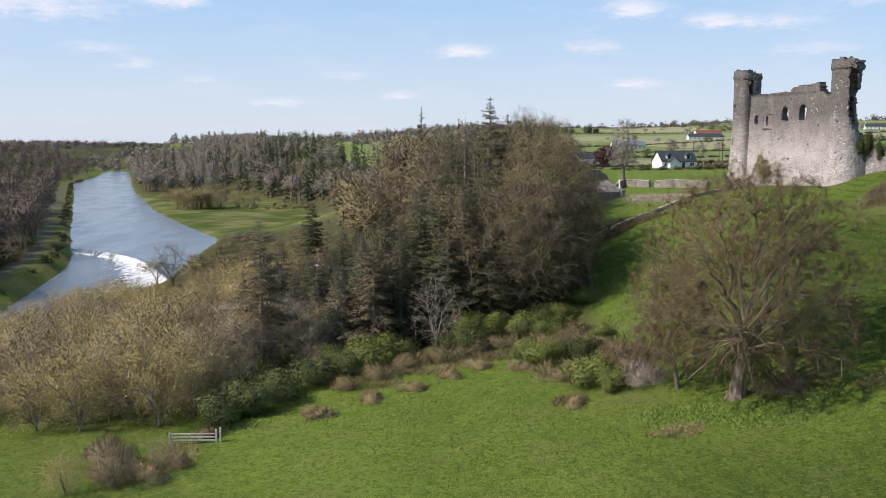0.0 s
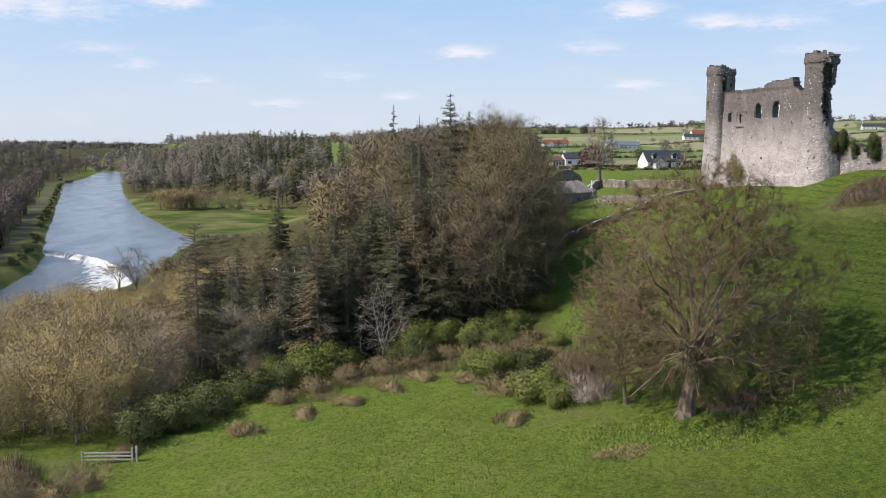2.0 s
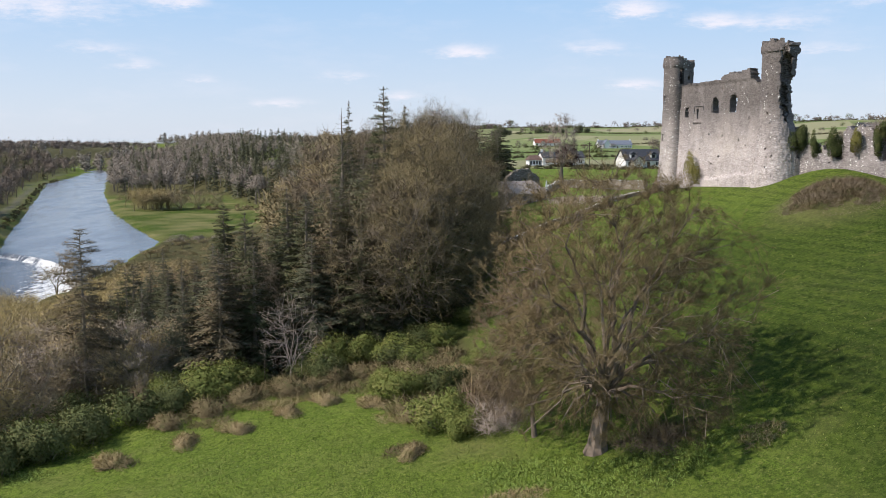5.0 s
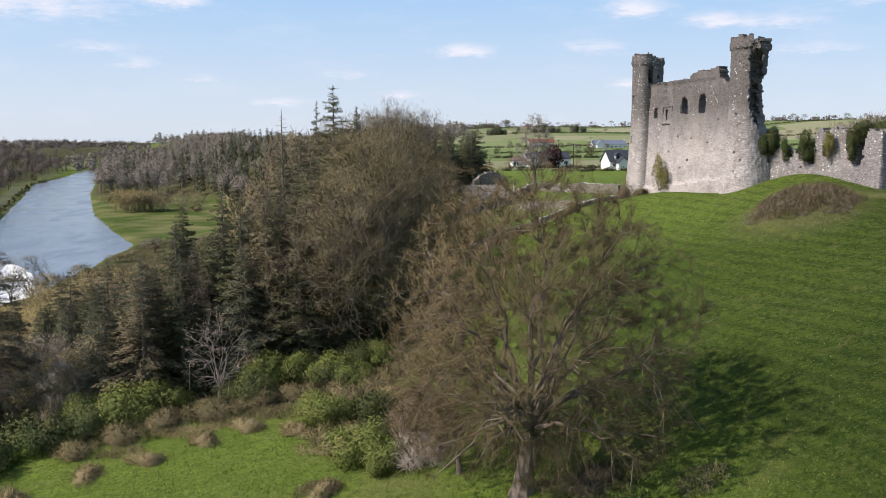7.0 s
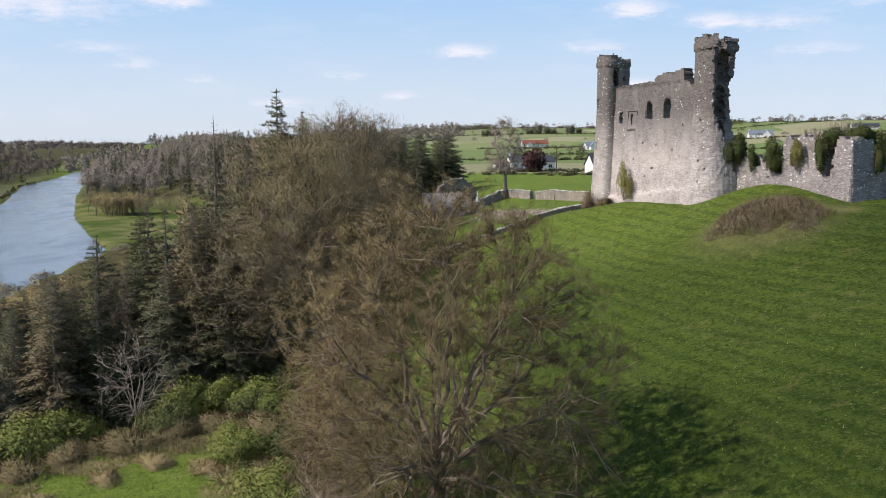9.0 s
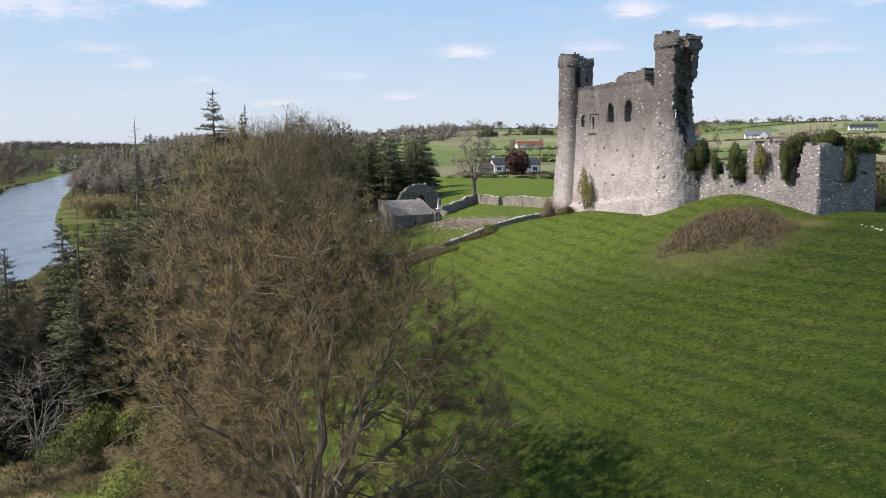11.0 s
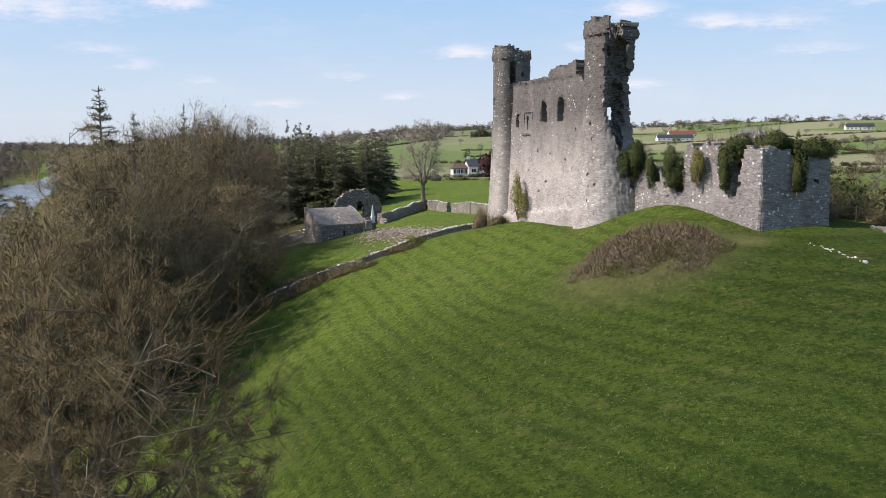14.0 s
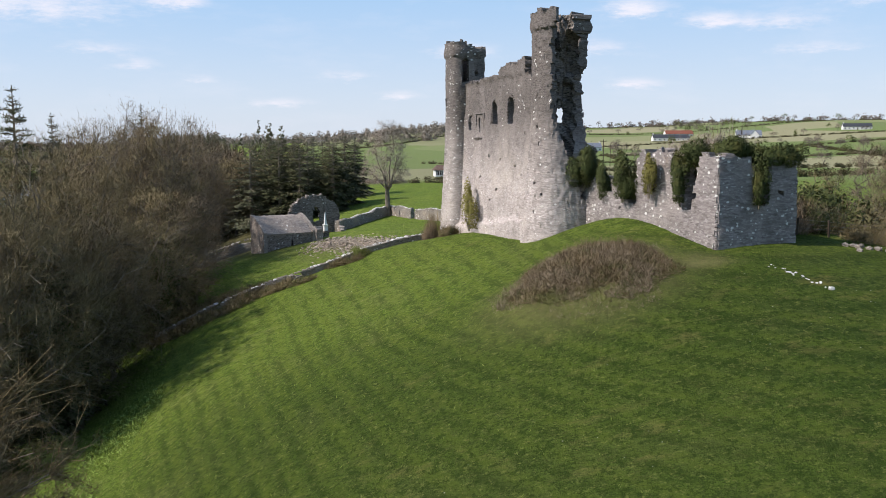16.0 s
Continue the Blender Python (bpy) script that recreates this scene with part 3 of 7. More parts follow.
# ---------------------------------------------------------------- the river and its weir
# the crest runs slantwise over the river
CREST = [(-131.0, 301.0), (-118.0, 294.0), (-106.0, 284.0), (-95.0, 272.0), (-86.0, 258.0), (-76.0, 238.0), (-68.0, 222.0)]


def crest_side(x, y):
    """Metres upstream of the weir's crest."""
    cx = np.array([c[0] for c in CREST])
    cy = np.array([c[1] for c in CREST])
    return (y - np.interp(x, cx, cy)) * 0.7


wy = np.concatenate([np.arange(40, 210, 4.0), np.arange(210, 330, 1.0), np.arange(330, 700, 6.0), np.arange(700, 1420, 20.0)])
wt = np.linspace(-0.04, 1.04, 61)
WT, WY = np.meshgrid(wt, wy)
WX = np.interp(WY, BANK_LY, BANK_L) * (1 - WT) + np.interp(WY, BANK_Y, BANK_R) * WT
up = crest_side(WX, WY)
foam = np.exp(-np.clip(-up, 0, None) / (9 + 26 * step(0.25, 0.85, WT))) * (up < 0.6) * (0.4 + 0.6 * step(0.1, 0.6, WT))
foam = np.maximum(foam, 0.20 * (up < 0) * (WY > 120))
foam = np.maximum(foam, 0.95 * np.exp(-((up + 2.2) / 1.1) ** 2) * (0.75 + 0.25 * wobble(WX, WY, 3.0)))
WZ = WATER + 0.15 - 1.15 * step(0.0, 2.6, -up) + foam * 0.12 * wobble(WX, WY, 1.1)
ids = np.arange(WX.size).reshape(WX.shape)
quads = np.stack([ids[:-1, :-1], ids[:-1, 1:], ids[1:, 1:], ids[1:, :-1]], -1).reshape(-1, 4)
me = mesh_of("water", np.stack([WX, WY, WZ], -1).reshape(-1, 3), quads, M_WATER, smooth=True)
fc = np.stack([foam, foam, foam, np.ones_like(foam)], -1).reshape(-1, 4)
me.color_attributes.new("foam", "FLOAT_COLOR", "POINT").data.foreach_set("color", fc.ravel().astype(np.float32))
tagged(new("water", me), "calm grey-blue river that breaks white over a weir", "river", kind="structure")

# ---------------------------------------------------------------- ruined walls as shells of small cells
def shell(name, nu, nz, outer, inner, keep, material, jitter=0.05, seed=1, inside=None):
    """A wall of nu x nz cells between two surfaces. keep(i, j) says which cells still stand; open edges are closed through the wall."""
    rng = np.random.default_rng(seed)
    jit = rng.normal(0, jitter, (2, nu + 1, nz + 1, 3))
    jit[:, :, 0] *= 0.2
    verts, at, faces, mats = [], {}, [], []

    def vid(k, i, j):
        key = (k, i, j)
        if key not in at:
            p = np.array((outer if k == 0 else inner)(i / nu, j / nz), float) + jit[k, i, j]
            at[key] = len(verts)
            verts.append(p)
        return at[key]

    kept = np.array([[bool(keep(i, j)) for j in range(nz)] for i in range(nu)])
    # broken edges are rougher than the faces
    pad = np.pad(kept, 1, mode="edge")
    whole = pad[:-1, :-1] & pad[1:, :-1] & pad[:-1, 1:] & pad[1:, 1:]
    jit += rng.normal(0, 0.046, jit.shape) * (~whole)[None, :, :, None]
    for i in range(nu):
        for j in range(nz):
            if not kept[i, j]:
                continue
            a = [(i, j), (i + 1, j), (i + 1, j + 1), (i, j + 1)]
            faces.append([vid(0, *c) for c in a])
            mats.append(0)
            faces.append([vid(1, *c) for c in reversed(a)])
            mats.append(1)
            for di, dj, e in ((0, -1, (0, 1)), (1, 0, (1, 2)), (0, 1, (2, 3)), (-1, 0, (3, 0))):
                x, y = i + di, j + dj
                if 0 <= x < nu and 0 <= y < nz and kept[x, y]:
                    continue
                p, q = a[e[0]], a[e[1]]
                faces.append([vid(0, *p), vid(1, *p), vid(1, *q), vid(0, *q)])
                mats.append(0)
    me = mesh_of(name, verts, faces, material)
    if inside is not None:
        me.materials.append(inside)
        me.polygons.foreach_set("material_index", mats)
    bm = bmesh.new()
    bm.from_mesh(me)
    bmesh.ops.recalc_face_normals(bm, faces=bm.faces)
    bm.to_mesh(me)
    bm.free()
    me.polygons.foreach_set("use_smooth", [True] * len(me.polygons))
    me.set_sharp_from_angle(angle=radians(38))
    return me


def ragged(i, amp, seed):
    """A stepped, uneven edge, as broken masonry has."""
    r = np.random.default_rng(seed)
    a = r.normal(0, 1, 400)
    k = np.convolve(np.repeat(a, 2), np.ones(3) / 3, "same")
    return amp * k[int(i) % 700]


def frame_at(ox, oy, oz, ux, uy):
    """The pose of a local frame: x along the wall, y into it, z up."""
    n = math.hypot(ux, uy)
    ux, uy = ux / n, uy / n
    # y into the wall is x turned clockwise
    return Matrix(((ux, uy, 0, ox), (uy, -ux, 0, oy), (0, 0, 1, oz), (0, 0, 0, 1)))


# ---------------------------------------------------------------- the castle: west wall, stair turret, broken drum tower
# local u runs from the broken tower to the turret, v into the castle
CASTLE = frame_at(58.0, 134.0, 0.0, -0.283, 0.959)
castle = thing("castle_tower", "ruined grey rubble castle wall with two corner towers", "castle", at=CASTLE)
WALL_H = 16.0
CELL = 0.22


def batter(z, base=0.75, top=12.0):
    return -base * max(0.0, 1 - z / top) ** 1.3


# openings of the west wall: from, to, sill, head, arched
WINDOWS = [(10.55, 12.15, 10.1, 12.45, 1), (6.25, 8.0, 10.05, 12.55, 1), (18.2, 19.3, 9.65, 11.1, 0), (15.75, 16.1, 9.5, 10.9, 0)]
# beam holes and shot holes, one cell each
PUTLOGS = [(3.4, 9.3), (3.6, 5.6), (13.9, 7.6), (9.2, 6.9), (9.6, 4.1), (12.6, 7.2), (5.4, 6.2), (17.2, 3.6), (7.3, 8.4), (4.9, 13.6), (9.9, 13.5), (13.0, 13.3), (16.0, 13.2), (14.6, 5.2), (11.3, 2.9)]


def west_wall():
    u0, u1 = 0.4, 21.2
    nu, nz = round((u1 - u0) / CELL), round((WALL_H + 2.6) / CELL)

    def zof(k):
        return -2.6 + k * (WALL_H + 2.6)

    def outer(a, k):
        u, z = u0 + a * (u1 - u0), zof(k)
        plinth = -0.4 * (1 - float(step(-0.12, 0.12, z - (2.1 - 0.11 * u) - 0.12 * math.sin(u * 1.7))))
        walk = -0.12 * float(step(14.25, 14.4, z))
        hump = 0.05 * math.sin(u * 0.9 + 0.6 * z) + 0.04 * math.sin(2.3 * u - 1.1 * z)
        return (u, 0.85 + batter(z) + plinth + walk + hump, z)

    def inner(a, k):
        return (u0 + a * (u1 - u0), 1.95, zof(k))

    def keep(i, j):
        u, z = u0 + (i + 0.5) / nu * (u1 - u0), zof((j + 0.5) / nz)
        top = 14.55 + 0.02 * (20 - u) + 0.10 * ragged(i, 1, 5)
        if u < 10.1:
            top = 15.25 + 0.06 * (10 - u) + 0.10 * ragged(i, 1, 6)
        if u < 3.4:
            top = 14.9 - 0.55 * (3.4 - u) + 0.3 * ragged(i, 1, 7)
        if z > top:
            return False
        for a, b, lo, hi, arch in WINDOWS:
            t = hi
            if arch:
                m = (a + b) / 2
                t = hi - 0.6 * (abs(u - m) / ((b - a) / 2)) ** 2
            if a < u < b and lo < z < t:
                return False
        return not any(abs(u - a) < 0.12 and abs(z - b) < 0.13 for a, b in PUTLOGS)

    return shell("west_wall", nu, nz, outer, inner, keep, M_TOWER, 0.026, 11)


part("west_wall", west_wall(), castle)


def turret():
    """The stair turret: square with rounded corners, a projecting head course and an open doorway onto the wall walk."""
    H = 19.3
    cu, cv, hu, hv = 22.45, 1.4, 1.85, 1.85
    nu, nz = 68, 98
    zb = -3.2

    def ring(a, half_u, half_v):
        ang = 2 * math.pi * a
        c, s = math.cos(ang), math.sin(ang)
        p = 4.6
        k = (abs(c) ** p + abs(s) ** p) ** (-1 / p)
        return cu + half_u * k * c, cv + half_v * k * s

    def zof(k):
        return zb + k * (H - zb)

    def outer(a, k):
        z = zof(k)
        g = 0.13 * (17.25 < z) - 0.05 * (z > 18.3) + 0.5 * max(0.0, 1 - z / 12.0) ** 1.5
        x, y = ring(a, hu + g, hv + g)
        return (x, y, z)

    def inner(a, k):
        x, y = ring(a, hu - 0.7, hv - 0.7)
        return (x, y, zof(k))

    def keep(i, j):
        a, z = (i + 0.5) / nu, zof((j + 0.5) / nz)
        ang = 360 * a
        x, y = ring(a, hu, hv)
        if z > 18.85 + 0.10 * ragged(i, 1, 21) - 0.5 * float(step(cv - 0.4, cv + 0.6, y)) - (0.25 if 150 < ang < 190 else 0):
            return False
        if x < cu - hu * 0.85 and cv - 0.95 < y < cv - 0.1 and 14.7 < z < 16.95:
            return False            # doorway to the wall walk
        if x < cu - hu * 0.85 and cv + 0.55 < y < cv + 0.95 and 15.5 < z < 16.1:
            return False
        if x < cu and z < 13.5 and y > 1.0:
            return False            # open to the wall's inner side
        if x > cu and z < 13.0 and y > 2.0 + 0.4 * ragged(j, 1, 22):
            return False
        if y < cv - hv * 0.9 and abs(x - cu - 0.7) < 0.16 and (6.2 < z < 7.4 or 12.0 < z < 13.1):
            return False
        return True

    return shell("stair_turret", nu, nz, outer, inner, keep, M_TURRET, 0.026, 12)


part("stair_turret", turret(), castle, "tall square stair turret with a pale lichen-spotted face")


def drum():
    """The corner tower, rounded at its corners, its whole south side torn out from head height to the top."""
    H = 19.6
    cu, cv = -1.6, 2.05
    R0, T = 2.38, 0.8
    nu, nz = 120, 104
    zb = -2.6

    def zof(k):
        return zb + k * (H - zb)

    def where(a):
        # 0 at the east, turning through south (u < 0) to the west face, then north
        return math.radians(-95 + 360 * a)

    def flare(z):
        g = 0.8 * max(0.0, 1 - z / 12.0) ** 1.6
        return g + 0.15 * (17.45 < z) - 0.05 * (z > 18.3)

    def xy(a, r):
        th = where(a)
        c, s = math.cos(th), math.sin(th)
        p = 3.0
        k = (abs(c) ** p + abs(s) ** p) ** (-1 / p)
        k = 0.8 * k + 0.2
        return cu - r * k * s, cv + r * k * c

    def outer(a, k):
        z = zof(k)
        x, y = xy(a, R0 + flare(z))
        return (x, y, z)

    def inner(a, k):
        z = zof(k)
        th = math.degrees(where(a))
        r = R0 - T
        # the vault's springing hangs into the shaft above a round arch; two tall recesses below it
        arch = 17.35 - 1.5 * min(1.0, ((th + 28) / 46) ** 2)
        r -= 0.75 * float(step(arch, arch + 0.35, z)) * (-90 < th < 30)
        if -62 < th < -14 and 14.0 < z < arch - 0.1:
            r += 0.45
        if -66 < th < -38 and 10.6 < z < 13.4:
            r += 0.5
        r -= 0.3 * float(step(13.2, 13.5, z) * (1 - step(13.9, 14.2, z))) * (-90 < th < 20)
        r -= 0.35 * (1 - float(step(9.4, 9.9, z)))
        x, y = xy(a, r + 0.09 * math.sin(5 * z + 3 * th / 20) + 0.06 * math.sin(11 * z + th / 5))
        return (x, y, z)

    def keep(i, j):
        a, z = (i + 0.5) / nu, zof((j + 0.5) / nz)
        th = math.degrees(where(a))
        top = 18.85 + 0.09 * ragged(i, 1, 31) + (0.05 if 128 < th < 172 else -0.1)
        if z > top:
            return False
        # the breach: its western lip leans back from the foot upwards, the eastern one is nearly plumb
        lip_w = np.interp(z, [2.6, 4.2, 6.5, 8.7, 10.5, 11.5, 15.5, 16.6, 17.2, 19.0], [60, 78, 98, 117, 128, 134, 135, 136, 131, 128]) + 2.4 * ragged(j, 1, 32) + 1.5 * ragged(j // 3, 1, 36)
        lip_e = np.interp(z, [3.4, 5.0, 9.0, 11.0, 13.4, 14.3, 14.6, 17.2, 17.5, 19], [32, 0, -16, -26, -30, -26, -14, -10, -4, -4]) + 2.6 * ragged(j, 1, 33)
        if z > 3.4 + 0.25 * ragged(i, 1, 34) and lip_e < th < lip_w:
            return False
        if -84 < th < -66 and 10.0 < z < 11.3:
            return False
        return not (th > 140 and any(abs(th - q) < 2.0 and abs(z - h) < 0.14 for q, h in ((158, 8.4), (150, 6.7), (166, 5.2), (172, 9.7), (147, 4.4), (161, 2.9), (120, 5.9))))

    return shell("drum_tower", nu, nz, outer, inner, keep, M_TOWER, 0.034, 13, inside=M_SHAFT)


part("drum_tower", drum(), castle, "broken rounded corner tower open to its dark stair shaft")


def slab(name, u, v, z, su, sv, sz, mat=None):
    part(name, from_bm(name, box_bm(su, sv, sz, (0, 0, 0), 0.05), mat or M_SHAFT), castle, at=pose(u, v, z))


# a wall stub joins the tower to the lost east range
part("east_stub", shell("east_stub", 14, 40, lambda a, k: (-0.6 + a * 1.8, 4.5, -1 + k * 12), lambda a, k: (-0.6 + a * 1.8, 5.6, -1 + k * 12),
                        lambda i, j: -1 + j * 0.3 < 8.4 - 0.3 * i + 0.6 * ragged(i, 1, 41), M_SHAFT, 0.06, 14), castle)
# dressed jambs and sills round the two great windows
for lo_u, hi_u, lo, hi, _ in WINDOWS[:2]:
    u, half, face = (lo_u + hi_u) / 2, (hi_u - lo_u) / 2, 0.91
    for side in (-1, 1):
        for k in range(7):
            h = (hi - 0.6 - lo) / 7
            w = 0.16 if k % 2 else 0.28
            slab("jamb_stone", u + side * (half + w / 2 - 0.04), face, lo + k * h + 0.01, w, 0.2, h - 0.03, M_TOWER)
    for k in range(9):
        ang = math.radians(12 + 156 * k / 8)
        bm = box_bm(0.22, 0.2, 0.26, (0, 0, -0.13), 0.02)
        part("arch_stone", from_bm("arch_stone", bm, M_TOWER), castle,
             at=pose(u + math.cos(ang) * (half + 0.08), face, hi - 0.62 + math.sin(ang) * 0.72) @ pose(0, 0, 0, 0, 90 - math.degrees(ang), 0))
# the small window's worn surround beside the turret, on a row of corbels
slab("panel_sill", 15.7, 0.82, 8.95, 2.6, 0.2, 0.14, M_TOWER)
for du in (-1.2, 1.2):
    slab("panel_jamb", 15.7 + du, 0.82, 9.1, 0.18, 0.16, 2.1, M_TOWER)
slab("panel_lintel", 15.7, 0.82, 11.2, 2.6, 0.16, 0.16, M_TOWER)
for k in range(5):
    slab("corbel", 14.7 + 0.5 * k, 0.66, 8.72, 0.2, 0.24, 0.2, M_SHAFT)

# ---------------------------------------------------------------- the lower ruin beside it
RC = Vector((68.2, 116.3))
ruin = thing("ruined_hall", "roofless grey rubble hall with gaping windows and ivy on its walls", "ruin")
BASE = gz(RC.x, RC.y) - 1.5


def run_wall(name, x0, y0, x1, y1, top, holes, thick, seed, parent, mat, cell=0.24, zmax=8.2, zmin=None, lean=0.12, label=""):
    """A straight rubble wall from place to place. top(u): its broken skyline, as height above zmin."""
    length = math.hypot(x1 - x0, y1 - y0)
    m = frame_at(x0, y0, 0, x1 - x0, y1 - y0)
    z0 = min(gz(x0, y0), gz(x1, y1)) - 1.2 if zmin is None else zmin
    nu, nz = max(3, round(length / cell)), max(3, round((zmax - z0) / cell))

    def zof(k):
        return z0 + k * (zmax - z0)

    def outer(a, k):
        return (a * length, -lean * (1 - k), zof(k))

    def inner(a, k):
        return (a * length, thick, zof(k))

    def keep(i, j):
        u, z = (i + 0.5) / nu * length, zof((j + 0.5) / nz)
        if z > top(u) + 0.16 * ragged(i, 1, seed):
            return False
        for a, b, lo, hi, wide in holes:
            mid, half = (a + b) / 2, (b - a) / 2
            k = min(max((z - lo) / (hi - lo), 0), 1)
            if lo < z < hi and abs(u - mid) < half * (1 + (wide - 1) * k) + 0.1 * ragged(j, 1, seed + 3):
                return False
        return True

    return part(name, shell(name, nu, nz, outer, inner, keep, mat, 0.028, seed), parent, label, at=m)


# west side, from the tower to the corner; u = 0 at the corner
def west_top(u):
    return float(np.interp(u, [0, 1.5, 1.9, 2.3, 2.7, 3.4, 4.4, 5.2, 7.0, 8.6, 8.9, 9.4, 10.0, 11.0, 12.0, 12.3, 13.1, 13.4, 15, 17.5], [7.6, 7.7, 7.2, 5.6, 4.6, 5.4, 7.4, 7.9, 7.6, 7.8, 6.4, 4.4, 4.3, 5.0, 5.6, 4.9, 4.7, 5.7, 5.4, 6.2]))


run_wall("west_side", RC.x, RC.y, 61.4, 132.6, west_top, [(2.4, 3.0, 3.9, 5.2, 1.4), (6.5, 7.6, 4.9, 5.35, 1.0), (8.9, 9.7, 4.0, 6.5, 1.2), (12.1, 13.2, 4.6, 5.8, 1.0), (10.6, 10.9, 3.4, 3.7, 1.0)], 1.1, 51, ruin, M_RUIN, lean=0.25)
run_wall("south_side", RC.x, RC.y, 73.9, 118.2, lambda u: 7.6 + 0.12 * math.sin(u * 2) - 0.05 * u, [(2.9, 3.6, 4.4, 7.8, 2.4), (4.6, 4.9, 5.0, 5.3, 1.0)], -1.1, 52, ruin, M_RUIN, lean=-0.3)
run_wall("east_side", 73.9, 118.2, 67.6, 134.0, lambda u: float(np.interp(u, [0, 1, 4, 9, 16], [7.2, 6.6, 5.6, 5.0, 4.4])), [], -1.0, 53, ruin, M_RUIN, lean=0.0, cell=0.32)
run_wall("cross_wall", 66.0, 123.6, 71.0, 125.2, lambda u: 5.6 - 0.25 * u, [], 0.9, 54, ruin, M_RUIN, lean=0.0, cell=0.32)
# long-and-short corner stones
zc, k = gz(RC.x, RC.y) - 0.3, 0
rq = np.random.default_rng(5)
heading = math.degrees(math.atan2(118.2 - RC.y, 73.9 - RC.x))
while zc < 6.8:
    h = float(rq.uniform(0.26, 0.42))
    a, b = ((0.75, 0.45) if k % 2 else (0.45, 0.75))
    lean_k = 0.28 * (1 - (zc - BASE) / 8.0)
    bm = box_bm(a, b, h - 0.03, (a / 2 + 0.03, b / 2 + 0.03, 0), 0.05)
    part("corner_stone", from_bm("corner_stone", bm, M_RUIN), ruin, at=pose(RC.x, RC.y, zc, 0, 0, heading) @ pose(-lean_k * 0.9, -lean_k, 0))
    zc += h
    k += 1

# ---------------------------------------------------------------- the old churchyard: vault, gable, walls
def yard_wall(name, pts, height, thick, label, seed, parent=None, mat=None, gaps=(), cap=True, group=""):
    """A low rubble wall along a line of places, with a ragged top and loose coping stones."""
    top_ob = thing(name, label, "stone wall", group) if parent is None else parent
    rng = np.random.default_rng(seed)
    stones = [from_bm("coping_stone", rock_bm(rng, 0.28, 0.22, 0.14), M_WHITESTONE if i % 4 != 3 else M_DRY) for i in range(6)] if cap else []
    for i, ((x0, y0), (x1, y1)) in enumerate(zip(pts, pts[1:])):
        L = math.hypot(x1 - x0, y1 - y0)
        z0, z1 = gz(x0, y0), gz(x1, y1)
        n = max(2, round(L / 0.5))
        m = frame_at(x0, y0, 0, x1 - x0, y1 - y0)
        ux, uy = (x1 - x0) / L, (y1 - y0) / L
        heights = [gz(x0 + ux * L * k / n, y0 + uy * L * k / n) for k in range(n + 1)]
        tops = [height * (1 + 0.12 * float(wobble(x0 + ux * L * k / n, y0 + uy * L * k / n, 2.5, seed))) for k in range(n + 1)]
        nz = max(3, round(height / 0.35))

        def outer(a, k, heights=heights, tops=tops, n=n, L=L):
            j = a * n
            h, t = np.interp(j, range(n + 1), heights), np.interp(j, range(n + 1), tops)
            return (a * L, -thick / 2 * (1.25 - 0.25 * k), h - 0.4 + k * (t + 0.4))

        def inner(a, k, heights=heights, tops=tops, n=n, L=L):
            x, y, z = outer(a, k)
            return (x, -y, z)

        def keep(i_, j_, n=n, L=L, seg=i):
            u = (i_ + 0.5) / n * L
            for s_, a, b in gaps:
                if s_ == seg and a < u < b:
                    return False
            return j_ < nz - (1 if ragged(i_, 1, seed) > 0.55 else 0) - (1 if ragged(i_, 1, seed + 9) > 0.95 else 0)

        part("wall_run", shell("wall_run", n, nz, outer, inner, keep, mat or M_DRY, 0.05, seed + i), top_ob, at=m)
        if cap:
            for k in range(int(L / 0.42)):
                u = (k + 0.5) * 0.42 + rng.uniform(-0.1, 0.1)
                if any(s_ == i and a - 0.2 < u < b + 0.2 for s_, a, b in gaps) or rng.random() < 0.1:
                    continue
                h, t = np.interp(u / L * n, range(n + 1), heights), np.interp(u / L * n, range(n + 1), tops)
                part("coping_stone", stones[int(rng.integers(6)) if x0 + ux * u > 37 or rng.random() < 0.25 else 3], top_ob, at=pose(x0 + ux * u, y0 + uy * u, h + t - 0.03 - rng.uniform(0, 0.08), rng.uniform(-15, 15), rng.uniform(-15, 15), rng.uniform(0, 360)))
    return top_ob


def rock_bm(rng, sx, sy, sz):
    """An uneven stone that rests on its base."""
    bm = bmesh.new()
    bmesh.ops.create_icosphere(bm, subdivisions=1, radius=1.0)
    for v in bm.verts:
        k = rng.uniform(0.75, 1.15)
        v.co = Vector((v.co.x * sx * k, v.co.y * sy * k, max(-0.5, v.co.z) * sz * k + sz * 0.5))
    return bm


yard_wall("churchyard_front_wall", [(22.0, 146.0), (30.0, 148.3), (36.5, 150.2), (41.0, 153.0), (44.4, 155.0), (50.0, 157.3)], 0.62, 0.6, "low dry stone wall with pale coping stones at the field's edge", 61)
yard_wall("churchyard_back_wall", [(35.5, 186.5), (38.5, 196.0), (41.8, 205.5), (44.0, 200.5), (46.5, 194.5), (49.5, 187.8), (54.0, 180.0)], 1.55, 0.6, "grey rubble churchyard wall with an open gateway", 62,
          gaps=((3, 5.2, 6.4), (4, 0.0, 0.7)))
yard_wall("churchyard_west_wall", [(10.0, 181.0), (18.0, 183.0), (27.0, 186.0)], 1.7, 0.6, "dark rubble wall at the churchyard's wooded side", 63)

# the vaulted tomb house: dark front, stone roof that slopes up to the back
VA, VB = Vector((29.0, 167.6)), Vector((34.2, 170.9))
vault_z = min(gz(*VA), gz(*VB)) - 0.1
